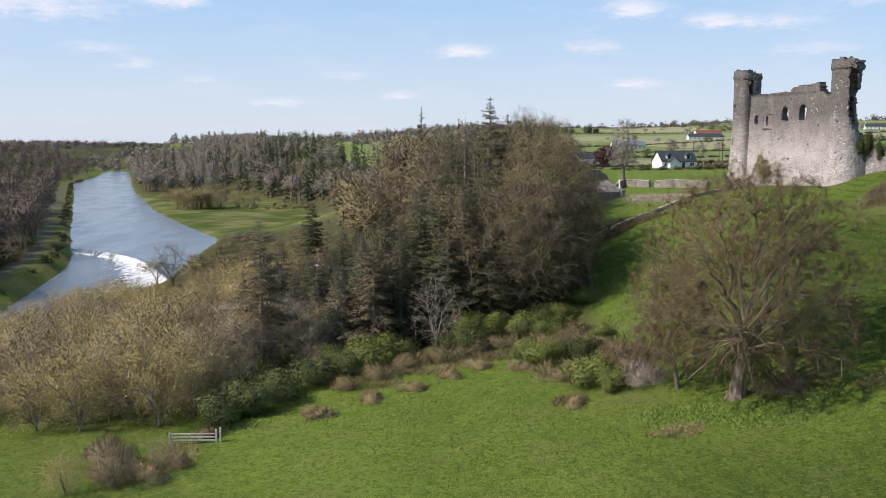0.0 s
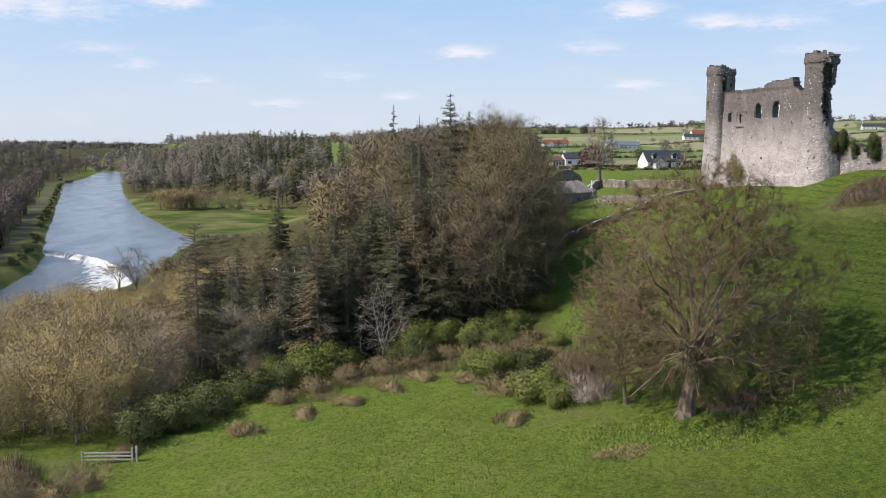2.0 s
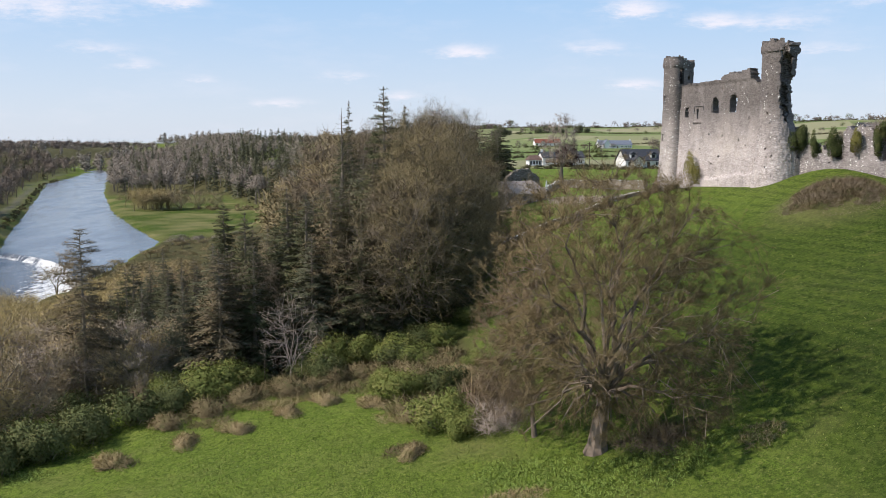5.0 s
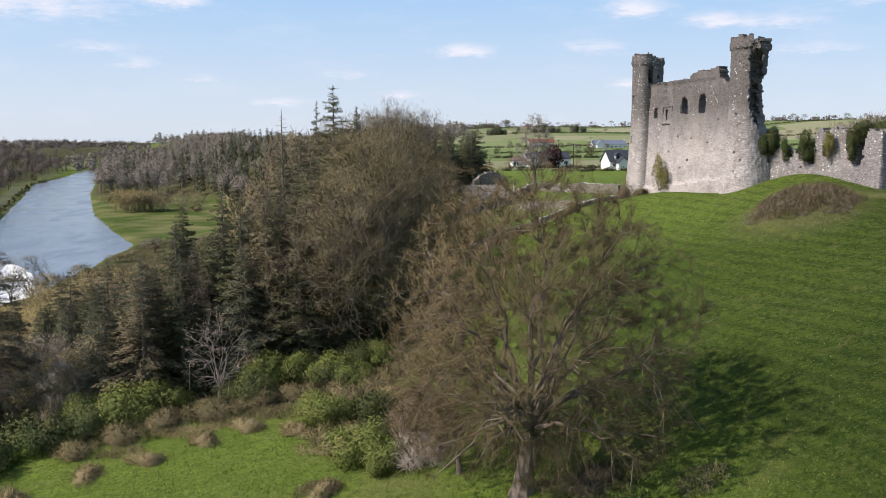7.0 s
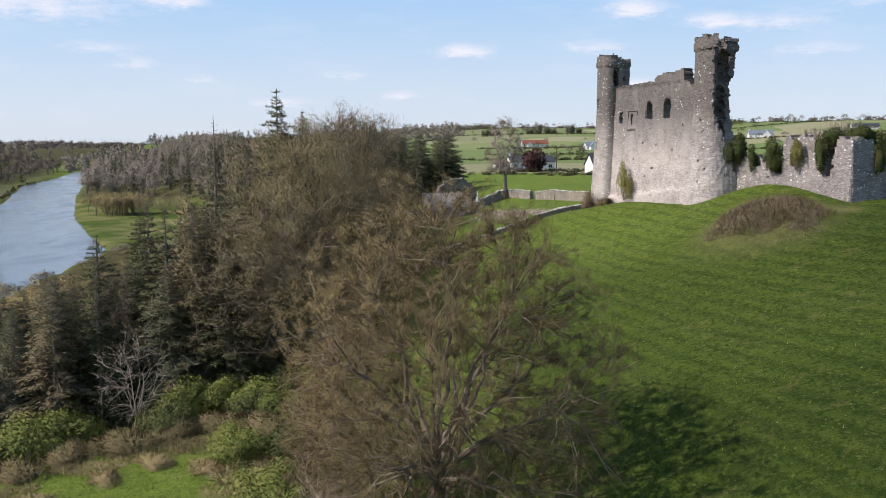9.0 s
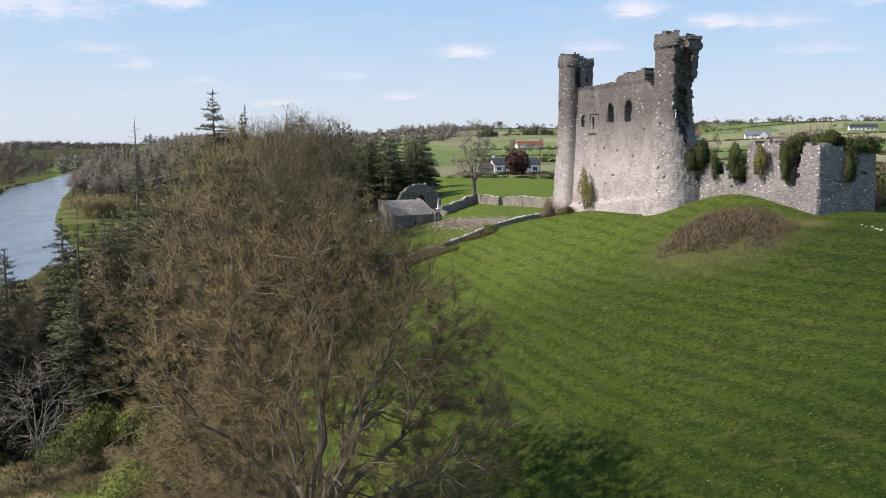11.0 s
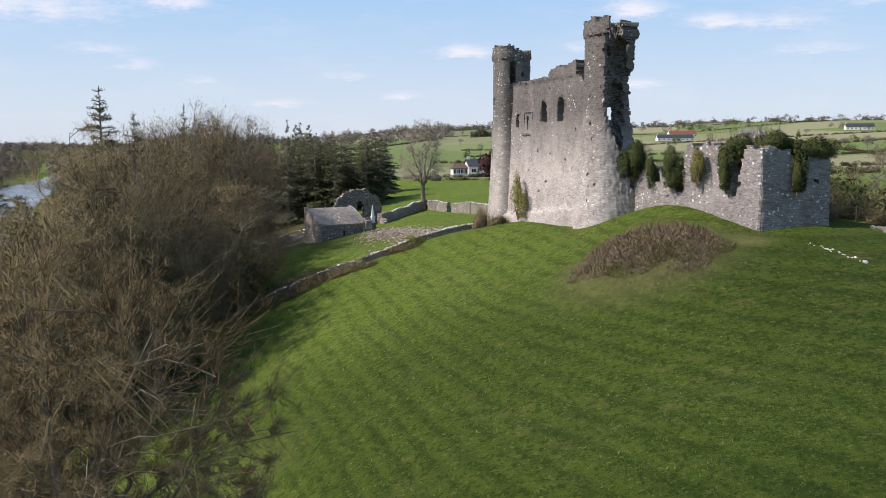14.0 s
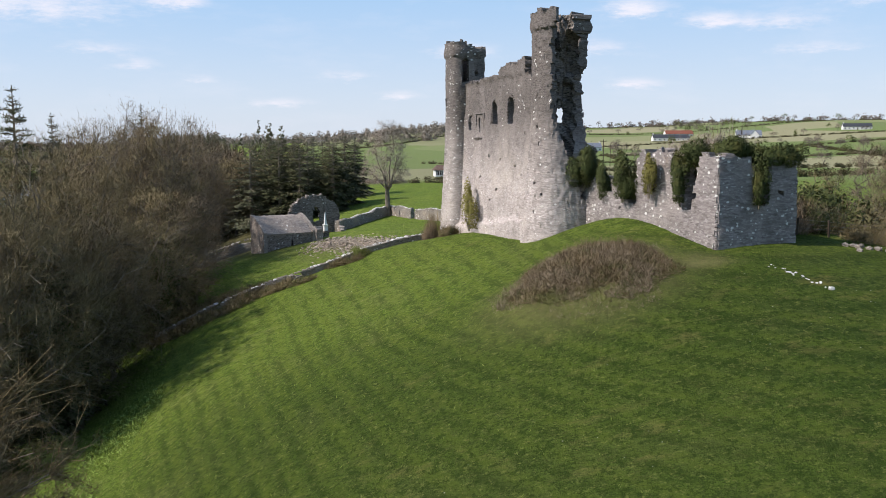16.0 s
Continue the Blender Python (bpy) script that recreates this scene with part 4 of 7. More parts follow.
vault = thing("burial_vault", "low stone burial vault with a sloping stone roof and dark front", "stone building", at=frame_at(VA.x, VA.y, vault_z, VB.x - VA.x, VB.y - VA.y) @ Matrix.Diagonal((1, -1, 1, 1)))
VL = (VB - VA).length


def vault_mesh(name, nu, nz, outer, inner, keep, mat, seed, label=""):
    return part(name, shell(name, nu, nz, outer, inner, keep, mat, 0.018, seed), vault, label)


# the front's darker stone carries the shade of its unlit side
vault_mesh("front_wall", 26, 9, lambda a, k: (a * VL, 0.0, -0.4 + k * 2.7), lambda a, k: (a * VL, 0.6, -0.4 + k * 2.7),
           lambda i, j: not (14 <= i <= 14 and 3 <= j <= 5), M_VAULT, 71, "rubble front wall with its shade in the stone colour")
vault_mesh("back_wall", 26, 13, lambda a, k: (a * VL, 4.4, -0.4 + k * 4.5), lambda a, k: (a * VL, 3.8, -0.4 + k * 4.5), lambda i, j: True, M_VAULT, 72)
vault_mesh("roof", 30, 12, lambda a, k: (-0.1 + a * (VL + 0.2), -0.12 + 4.2 * k, 2.32 + 2.0 * math.sin(k * 1.45)), lambda a, k: (-0.1 + a * (VL + 0.2), -0.05 + 4.2 * k, 2.1 + 1.95 * math.sin(k * 1.45)),
           lambda i, j: not (j > 10 and ragged(i, 1, 73) > 0.6), M_PLASTER, 73, "weathered grey stone-slab roof")
for u, s_ in ((-0.35, 74), (VL - 0.05, 75)):
    vault_mesh("end_wall", 16, 12, lambda a, k, u=u: (u, -0.2 + a * 4.6, -0.4 + k * (2.9 + 1.95 * math.sin(a * 1.45))), lambda a, k, u=u: (u + 0.42, -0.2 + a * 4.6, -0.4 + k * (2.9 + 1.95 * math.sin(a * 1.45))),
               lambda i, j: True, M_PLASTER, s_)
part("pier", shell("pier", 6, 14, lambda a, k: (VL + 0.3, -0.5 + a * 1.5, -0.4 + k * 3.6), lambda a, k: (VL + 1.2, -0.5 + a * 1.5, -0.4 + k * 3.6), lambda i, j: j < 12 + i % 2, M_PLASTER, 0.05, 76), vault, "pale broken wall end")

# the church's round-headed gable
GA = Vector((28.6, 186.0))
gable_z = gz(31.5, 187) + 0.2
gable = thing("church_gable", "rubble church gable with a rounded top and arched opening", "ruin", at=frame_at(GA.x, GA.y, gable_z, 7.0, 2.6) @ Matrix.Diagonal((1, -1, 1, 1)))


def gable_keep(i, j):
    u, z = (i + 0.5) / 34 * 7.4, -0.9 + (j + 0.5) / 30 * 6.8
    top = 2.6 + 3.05 * max(0.0, 1 - ((u - 3.7) / 3.75) ** 2) ** 0.55 + 0.1 * ragged(i, 1, 81)
    if z > top:
        return False
    return not (abs(u - 4.0) < 0.55 and 1.9 < z < 3.9 - 0.6 * (abs(u - 4.0) / 0.55) ** 2)


part("gable_wall", shell("gable_wall", 34, 30, lambda a, k: (a * 7.4, 0.0, -0.9 + k * 6.8), lambda a, k: (a * 7.4, 0.9, -0.9 + k * 6.8), gable_keep, M_VAULT, 0.05, 82), gable)
part("side_wall", shell("side_wall", 30, 10, lambda a, k: (0.3, -a * 9, -0.9 + k * 3.7), lambda a, k: (1.0, -a * 9, -0.9 + k * 3.7), lambda i, j: j < 8 - i * 0.16 + ragged(i, 1, 83), M_VAULT, 0.05, 84), gable)
part("side_wall", shell("side_wall", 30, 10, lambda a, k: (6.6, -a * 8, -0.9 + k * 3.7), lambda a, k: (7.3, -a * 8, -0.9 + k * 3.7), lambda i, j: j < 7 - i * 0.2 + ragged(i, 1, 85), M_PLASTER, 0.05, 86), gable)


def obelisk(x, y):
    z = gz(x, y)
    ob = thing("obelisk_monument", "slim white marble obelisk on a stepped dark plinth", "monument", at=pose(x, y, z - 0.1, 0, 0, 30) @ Matrix.Diagonal((0.62, 0.62, 0.7, 1)))
    part("plinth", from_bm("plinth", box_bm(1.2, 1.2, 1.3, (0, 0, 0), 0.04), M_VAULT), ob)
    part("die", from_bm("die", box_bm(0.8, 0.8, 1.0, (0, 0, 1.3), 0.04), M_MARBLE), ob)
    part("cornice", from_bm("cornice", box_bm(1.0, 1.0, 0.16, (0, 0, 2.3), 0.03), M_MARBLE), ob)
    bm = bmesh.new()
    bmesh.ops.create_cone(bm, segments=4, radius1=0.36, radius2=0.1, depth=2.3, cap_ends=True, matrix=pose(0, 0, 3.6, 0, 0, 45))
    part("shaft", from_bm("shaft", bm, M_MARBLE), ob)


obelisk(35.2, 175.5)

# fallen masonry inside the churchyard: loose stones, too many to count
rng = np.random.default_rng(7)
vs, fs = [], []
for k in range(2600):
    a, b = rng.random(), rng.normal(0, 1)
    x, y = 36.0 + 8.0 * a + 1.1 * b + rng.normal(0, 0.8), 167.5 - 8.5 * a + 1.9 * b + rng.normal(0, 0.8)
    r = 0.04 + 0.15 * rng.random() ** 2
    bm = rock_bm(rng, r * rng.uniform(0.8, 1.5), r, r * 0.7)
    rot = Euler((0, 0, rng.uniform(0, 6))).to_matrix()
    o = len(vs)
    z = gz(x, y) + 0.35 * math.exp(-b * b) * rng.random()
    vs += [tuple(rot @ v.co + Vector((x, y, z - 0.05))) for v in bm.verts]
    fs += [[o + v.index for v in f.verts] for f in bm.faces]
    bm.free()
tagged(new("fallen_rubble", mesh_of("fallen_rubble", vs, fs, M_RUBBLE)), "spread of fallen brown rubble on the churchyard ground", "rubble", kind="stuff")

# loose white stones in a line on the hill, one boulder larger
rng = np.random.default_rng(8)
for k in range(30):
    a = k / 29
    x, y = 70.4 + 1.9 * a + rng.normal(0, 0.12), 112.6 - 4.4 * a + rng.normal(0, 0.18)
    r = rng.uniform(0.04, 0.09) if k < 29 else 0.18
    me = from_bm("field_stone", rock_bm(rng, r * 1.4, r, r * 0.8), M_WHITESTONE)
    tagged(part("field_stone", me, at=pose(x, y, gz(x, y) - 0.04, 0, 0, rng.uniform(0, 360))), "pale loose stone lying on the grass", "stone", "line of loose stones")
for k in range(14):
    x, y = 79 + rng.normal(0, 1.0), 117.5 + rng.normal(0, 0.7)
    me = from_bm("field_stone", rock_bm(rng, 0.3, 0.25, 0.2), M_DRY)
    tagged(part("field_stone", me, at=pose(x, y, gz(x, y) - 0.05, 0, 0, rng.uniform(0, 360))), "grey loose stone in a heap on the grass", "stone", "heap of loose stones")


# ---------------------------------------------------------------- houses
def house(x, y, turn, w, d, h, pitch, roof_mat, label, windows=4, dormers=0, porch=False, chimneys=1, z=None, conservatory=False, hip=0.0, wing=None):
    """A house with walls, a ridged roof, windows and a door on its long front. Front faces local -y."""
    ob = thing("house", label, "house", "houses on the hill", at=pose(x, y, (gz(x, y) if z is None else z) - 0.1, 0, 0, turn))

    def prism(name, w_, d_, h_, rise, mat_w, mat_r, ox=0.0, oy=0.0, along_x=True, hip_=0.0, parent=ob):
        bm = bmesh.new()
        b = [bm.verts.new((ox + sx * w_ / 2, oy + sy * d_ / 2, z_)) for z_ in (0, h_) for sx, sy in ((-1, -1), (1, -1), (1, 1), (-1, 1))]
        if along_x:
            r0, r1 = bm.verts.new((ox - w_ / 2 + hip_, oy, h_ + rise)), bm.verts.new((ox + w_ / 2 - hip_, oy, h_ + rise))
            gab = [(b[4], b[7], r0), (b[5], b[6], r1)]
        else:
            r0, r1 = bm.verts.new((ox, oy - d_ / 2, h_ + rise)), bm.verts.new((ox, oy + d_ / 2, h_ + rise))
            gab = [(b[4], b[5], r0), (b[7], b[6], r1)]
        for f in ((0, 1, 5, 4), (1, 2, 6, 5), (2, 3, 7, 6), (3, 0, 4, 7)):
            bm.faces.new([b[i] for i in f])
        for t in gab:
            bm.faces.new(t)
        part("wall", from_bm("wall", bm, mat_w), parent)
        e = 0.35
        bm = bmesh.new()
        slope = rise / ((d_ if along_x else w_) / 2)
        if along_x:
            eave = [(-w_ / 2 - e * (1 if hip_ == 0 else 1), -d_ / 2 - e, h_ - slope * e), (w_ / 2 + e, -d_ / 2 - e, h_ - slope * e), (w_ / 2 + e, d_ / 2 + e, h_ - slope * e), (-w_ / 2 - e, d_ / 2 + e, h_ - slope * e)]
            ridge = [(-w_ / 2 - e + hip_, 0, h_ + rise), (w_ / 2 + e - hip_, 0, h_ + rise)]
        else:
            eave = [(-w_ / 2 - e, d_ / 2 + e, h_ - slope * e), (-w_ / 2 - e, -d_ / 2 - e, h_ - slope * e), (w_ / 2 + e, -d_ / 2 - e, h_ - slope * e), (w_ / 2 + e, d_ / 2 + e, h_ - slope * e)]
            ridge = [(0, d_ / 2 + e, h_ + rise), (0, -d_ / 2 - e, h_ + rise)]
        vv = []
        for dz in (0.06, 0.26):
            vv.append([bm.verts.new((ox + p[0], oy + p[1], p[2] + dz)) for p in eave + ridge])
        if along_x:
            fl = [(0, 1, 5, 4), (2, 3, 4, 5), (3, 0, 4), (1, 2, 5)]
        else:
            fl = [(0, 1, 5, 4), (2, 3, 4, 5), (3, 0, 4), (1, 2, 5)]
        for f in fl[:2] + (fl[2:] if hip_ else []):
            bm.faces.new([vv[1][i] for i in f])
            bm.faces.new([vv[0][i] for i in reversed(f)])
        for i, j in ((0, 1), (1, 2), (2, 3), (3, 0)) if hip_ else ((0, 1), (2, 3), (1, 5), (5, 2), (3, 4), (4, 0)):
            bm.faces.new([vv[0][i], vv[0][j], vv[1][j], vv[1][i]])
        return part("roof", from_bm("roof", bm, mat_r), parent)

    prism("main", w, d, h, pitch, M_RENDER, roof_mat, hip_=hip)
    if wing:
        ox, ww, wd, wh, wp = wing
        prism("wing", ww, wd, wh, wp, M_RENDER, roof_mat, ox, -d / 2 - wd / 2 + 1.2, along_x=False)

    def window(px, pz, ww=1.5, wh=1.25, py=None):
        fr = part("window", from_bm("window", box_bm(ww, 0.1, wh, (0, 0, 0), 0), M_FRAME), ob, at=pose(px, (-d / 2 - 0.03) if py is None else py, pz))
        for s_ in (-1, 1):
            part("pane", from_bm("pane", box_bm(ww / 2 - 0.12, 0.06, wh - 0.18, (s_ * ww / 4, -0.04, 0.09), 0), M_PANE), fr)
        part("sill", from_bm("sill", box_bm(ww + 0.2, 0.2, 0.08, (0, -0.05, -0.09), 0), M_FRAME), fr)

    if windows:
        spots = np.linspace(-w / 2 + 1.6, w / 2 - 1.6, windows)
        for k, px in enumerate(spots):
            if wing and abs(px - wing[0]) < wing[1] / 2 + 0.5:
                continue
            if k == windows // 2:
                part("door", from_bm("door", box_bm(1.0, 0.1, 2.05, (0, 0, 0), 0), M_DOOR), ob, at=pose(px, -d / 2 - 0.03, 0.1))
            else:
                window(px, 0.9)
    for k in range(dormers):
        px = (-0.28 + 0.56 * k / max(1, dormers - 1)) * w if dormers > 1 else 0
        dm = new("dormer")
        dm.parent = ob
        dm.matrix_basis = pose(px, -d / 2 + 1.3, h + 0.5)
        bm = box_bm(1.9, 1.6, 1.4, (0, 0, 0), 0)
        part("cheek", from_bm("cheek", bm, M_RENDER), dm)
        bm = bmesh.new()
        p = [bm.verts.new(c) for c in ((-1.2, -1.0, 1.35), (0, -1.0, 2.35), (1.2, -1.0, 1.35), (-1.2, 1.6, 1.35), (0, 1.6, 2.35), (1.2, 1.6, 1.35))]
        for f in ((0, 1, 4, 3), (1, 2, 5, 4), (0, 2, 1), (3, 4, 5), (0, 3, 5, 2)):
            bm.faces.new([p[i] for i in f])
        part("dormer_roof", from_bm("dormer_roof", bm, roof_mat), dm)
        part("dormer_pane", from_bm("dormer_pane", box_bm(1.2, 0.08, 1.0, (0, -0.83, 0.3), 0), M_PANE), dm)
    if porch:
        prism("porch", 3.4, 2.4, 2.4, 1.5, M_RENDER, roof_mat, -w * 0.22, -d / 2 - 1.2, along_x=False)
    for k in range(chimneys):
        px = (-w / 2 + 0.6) if k == 0 else w / 2 - 0.6
        ch = part("chimney", from_bm("chimney", box_bm(0.9, 0.6, 1.7, (0, 0, 0), 0.03), M_RENDER), ob, at=pose(px, 0, h + pitch - 0.6))
        bm = bmesh.new()
        bmesh.ops.create_cone(bm, segments=10, radius1=0.14, radius2=0.11, depth=0.45, cap_ends=True, matrix=pose(0, 0, 1.9))
        part("chimney_pot", from_bm("chimney_pot", bm, M_TILE_RED), ch)
    if conservatory:
        prism("sunroom", 5.0, 3.6, 2.3, 1.3, M_FRAME, M_TILE_DULL, -w / 2 - 2.6, -0.5, hip_=1.2)
        for k in range(4):
            window(-w / 2 - 4.4 + 1.2 * k, 0.5, 0.95, 1.5, -2.36)
    return ob

# ---------------------------------------------------------------- plants: generators
class Soup:
    """Collects triangles and quads for one mesh."""

    def __init__(self):
        self.v, self.f, self.nv, self.n = [], [], [], 0

    def add(self, verts, faces, nrm=None):
        """nrm: the way each vertex's piece of the crown faces; its faces are turned to it."""
        verts, faces = np.asarray(verts, float), np.asarray(faces, int)
        if nrm is None:
            nrm = np.zeros_like(verts)
        else:
            face_n = np.cross(verts[faces[:, 1]] - verts[faces[:, 0]], verts[faces[:, 2]] - verts[faces[:, 0]])
            turn = (face_n * nrm[faces[:, 0]]).sum(1) < 0
            faces = np.where(turn[:, None], faces[:, ::-1], faces)
        self.v.append(verts)
        self.f.append(faces + self.n)
        self.nv.append(nrm)
        self.n += len(verts)

    def tube(self, pts, radii, sides=4):
        pts = np.asarray(pts, float)
        n = len(pts)
        d = np.gradient(pts, axis=0)
        d /= np.linalg.norm(d, axis=1)[:, None] + 1e-9
        ref = np.array((0.31, 0.95, 0.05)) if abs(d[0][2]) > 0.8 else np.array((0, 0, 1.0))
        a = np.cross(d, ref)
        a /= np.linalg.norm(a, axis=1)[:, None] + 1e-9
        b = np.cross(d, a)
        ang = np.arange(sides) * 2 * math.pi / sides
        ring = pts[:, None] + np.asarray(radii)[:, None, None] * (a[:, None] * np.cos(ang)[None, :, None] + b[:, None] * np.sin(ang)[None, :, None])
        ids = np.arange(n * sides).reshape(n, sides)
        nxt = np.roll(ids, -1, axis=1)
        q = np.stack([ids[:-1], nxt[:-1], nxt[1:], ids[1:]], -1).reshape(-1, 4)
        self.add(ring.reshape(-1, 3), q)

    def slivers(self, p, d, length, width, rng, nrm=None):
        """Thin twigs: long triangles from places p along directions d."""
        n = len(p)
        side = np.cross(d, rng.normal(0, 1, (n, 3)))
        side /= np.linalg.norm(side, axis=1)[:, None] + 1e-9
        w, L = np.broadcast_to(width, n)[:, None], np.broadcast_to(length, n)[:, None]
        tip = p + d * L
        v = np.stack([p - side * w / 2, p + side * w / 2, tip], 1).reshape(-1, 3)
        self.add(v, np.arange(3 * n).reshape(n, 3), None if nrm is None else np.repeat(nrm, 3, axis=0))

    def tubes(self, paths, radii, sides=3):
        """Many tubes of one length of path at once. paths: n x k x 3."""
        paths = np.asarray(paths, float)
        n, k = paths.shape[:2]
        d = np.gradient(paths, axis=1)
        d /= np.linalg.norm(d, axis=2, keepdims=True) + 1e-9
        a = np.cross(d, np.array((0.33, 0.21, 0.92)))
        a /= np.linalg.norm(a, axis=2, keepdims=True) + 1e-9
        b = np.cross(d, a)
        ang = np.arange(sides) * 2 * math.pi / sides
        ring = paths[:, :, None] + np.asarray(radii)[:, :, None, None] * (a[:, :, None] * np.cos(ang)[:, None] + b[:, :, None] * np.sin(ang)[:, None])
        ids = np.arange(n * k * sides).reshape(n, k, sides)
        nxt = np.roll(ids, -1, axis=2)
        self.add(ring.reshape(-1, 3), np.stack([ids[:, :-1], nxt[:, :-1], nxt[:, 1:], ids[:, 1:]], -1).reshape(-1, 4))

    def leaves(self, p, nrm, size, rng, slim=0.7, puff=None):
        """Leaf-like quads at places p that face about along nrm."""
        n = len(p)
        a = np.cross(nrm, rng.normal(0, 1, (n, 3)))
        a /= np.linalg.norm(a, axis=1)[:, None] + 1e-9
        b = np.cross(nrm, a)
        s = (np.broadcast_to(size, n) * rng.uniform(0.6, 1.3, n))[:, None]
        v = np.stack([p - a * s, p - b * s * slim * 0.5 + a * s * 0.1, p + a * s, p + b * s * slim * 0.5 + a * s * 0.1], 1).reshape(-1, 3)
        self.add(v, np.arange(4 * n).reshape(n, 4), None if puff is None else np.repeat(puff, 4, axis=0))

    def mesh(self, name, material, smooth=False):
        v, f, nv = self.arrays()
        return mesh_of(name, v, f, material, smooth, nv)

    def arrays(self):
        return np.concatenate(self.v), [x for a in self.f for x in a.tolist()], np.concatenate(self.nv)


def unit(v):
    v = np.asarray(v, float)
    return v / (np.linalg.norm(v, axis=-1, keepdims=True) + 1e-9)


def limb(rng, start, d, length, r0, r1, up, bend, n=5):
    """A limb's line: it wanders and turns upwards."""
    pts, d = [np.asarray(start, float)], unit(d)
    for k in range(n):
        d = unit(d + rng.normal(0, bend, 3) + np.array((0, 0, up)) / n)
        pts.append(pts[-1] + d * length / n)
    return np.array(pts), np.linspace(r0, r1, n + 1), d


def bare_tree(seed, H, spread, r, n1=12, n2=120, n3=700, twigs=8, twig_len=0.7, twig_w=0.028, bole=0.18, low=0.1, lean=(0, 0), up=0.25, droop=0.0, hollow=0.35, lump=0.14, ivy=0, fine_r=0.02, loose=0.32):
    """A winter tree whose boughs, branches and twigs fill an uneven dome. Returns wood and twig soups (and ivy)."""
    rng = np.random.default_rng(seed)
    wood, fine, green = Soup(), Soup(), Soup()
    pts, rad, d = limb(rng, (0, 0, -0.5), (lean[0], lean[1], 1.0), H * bole + 0.5, r * 1.3, r * 0.85, 0.2, 0.06, 5)
    rad[0] *= 1.7
    rad[1] *= 1.15
    wood.tube(pts, rad, 9)
    fork = pts[-1]
    zc = H * max(bole + 0.08, 0.34)
    c = np.array((fork[0] + lean[0] * H * 0.25, fork[1] + lean[1] * H * 0.25, zc))
    ph = rng.uniform(0, 6.28, 4)

    def dome(dirs, q):
        az_, el_ = np.arctan2(dirs[:, 1], dirs[:, 0]), dirs[:, 2]
        f = 1 + lump * (0.6 * np.sin(2 * az_ + ph[0]) * (1 - el_ ** 2) + 0.7 * np.sin(4 * az_ + 5 * el_ + ph[1]) + 0.6 * np.sin(7 * az_ - 6 * el_ + ph[2]) + 0.4 * np.sin(9 * el_ + ph[3]))
        k = np.where(el_ > 0, H - zc, zc - low * H)
        f = f * (np.abs(dirs) ** 2.7).sum(1) ** (-1 / 2.7)
        p = c + dirs * (q * f)[:, None] * np.stack([np.full(len(q), spread), np.full(len(q), spread), k], 1)
        p[:, 2] = np.minimum(p[:, 2], H * (1 - 0.12 * rng.random(len(q)) ** 2 - 0.10 * ((p[:, 0] - c[0]) ** 2 + (p[:, 1] - c[1]) ** 2) / spread ** 2))
        return p

    def puff(p):
        return unit((p - c - np.array((0, 0, 0.06 * H))) / np.array((spread, spread, 0.5 * H)) + np.array((0, 0, 0.15)) + rng.normal(0, 0.28, p.shape))

    def fill(n, inner):
        dirs = unit(rng.normal(0, 1, (n, 3)))
        dirs[:, 2] = np.where(rng.random(n) < 0.55, np.abs(dirs[:, 2]), dirs[:, 2])
        return dome(dirs, rng.uniform(inner ** 2.4, 1, n) ** (1 / 2.4))

    def reach(ends, S, T, R, k, r_hi, r_lo, wander, keep):
        """Branches from the nearest fitting place of a skeleton to the given ends."""
        v = ends[:, None] - S[None]
        L = np.linalg.norm(v, axis=2)
        cos = (v * T[None]).sum(2) / (L + 1e-6)
        j = np.argmin(L * (1.7 - 0.9 * cos) + 0.02 * rng.random(L.shape), axis=1)
        s0, t0, L = S[j], T[j], L[np.arange(len(j)), j]
        mid = s0 + (t0 * 0.45 + np.array((0, 0, up - droop))) * L[:, None] * 0.5
        u = np.linspace(0, 1, k + 1)[None, :, None]
        P = s0[:, None] * (1 - u) ** 2 + 2 * u * (1 - u) * mid[:, None] + u ** 2 * ends[:, None]
        P[:, 1:-1] += rng.normal(0, wander, (len(j), k - 1, 3)) * L[:, None, None]
        ra = np.minimum(R[j] * keep, r_hi)[:, None] * np.linspace(1, 0.3, k + 1)[None]
        return P, np.maximum(ra, r_lo)

    def skeleton(P, Rr):
        T = unit(np.gradient(P, axis=1))
        return P[:, 1:].reshape(-1, 3), T[:, 1:].reshape(-1, 3), Rr[:, 1:].reshape(-1)

    g = np.arange(n1) + 0.5
    el = 1 - 1.12 * g / n1
    dirs = np.stack([np.cos(2.39996 * g) * np.sqrt(1 - el ** 2), np.sin(2.39996 * g) * np.sqrt(1 - el ** 2), el], 1)
    dirs = unit(dirs + rng.normal(0, 0.12, (n1, 3)))
    ends = dome(dirs, rng.uniform(0.62, 0.8, n1))
    k1 = 9
    u = np.linspace(0, 1, k1 + 1)[None, :, None]
    start = np.where((np.arange(n1) % 3 == 2)[:, None], pts[-2] * 0.5 + pts[-1] * 0.5, fork)
    Ls = np.linalg.norm(ends - start, axis=1)[:, None]
    mid = start + (ends - start) * 0.45 + np.array((0, 0, 1.0)) * Ls * (0.16 - 0.3 * droop)
    P1 = start[:, None] * (1 - u) ** 2 + 2 * u * (1 - u) * mid[:, None] + u ** 2 * ends[:, None]
    P1[:, 1:] += np.cumsum(rng.normal(0, 0.022, (n1, k1, 3)), axis=1) * Ls[:, :, None]
    R1 = r * rng.uniform(0.34, 0.5, n1)[:, None] * np.linspace(1, 0.14, k1 + 1)[None] ** 1.1
    wood.tubes(P1, R1, 6)
    S, T, R = skeleton(P1, R1)
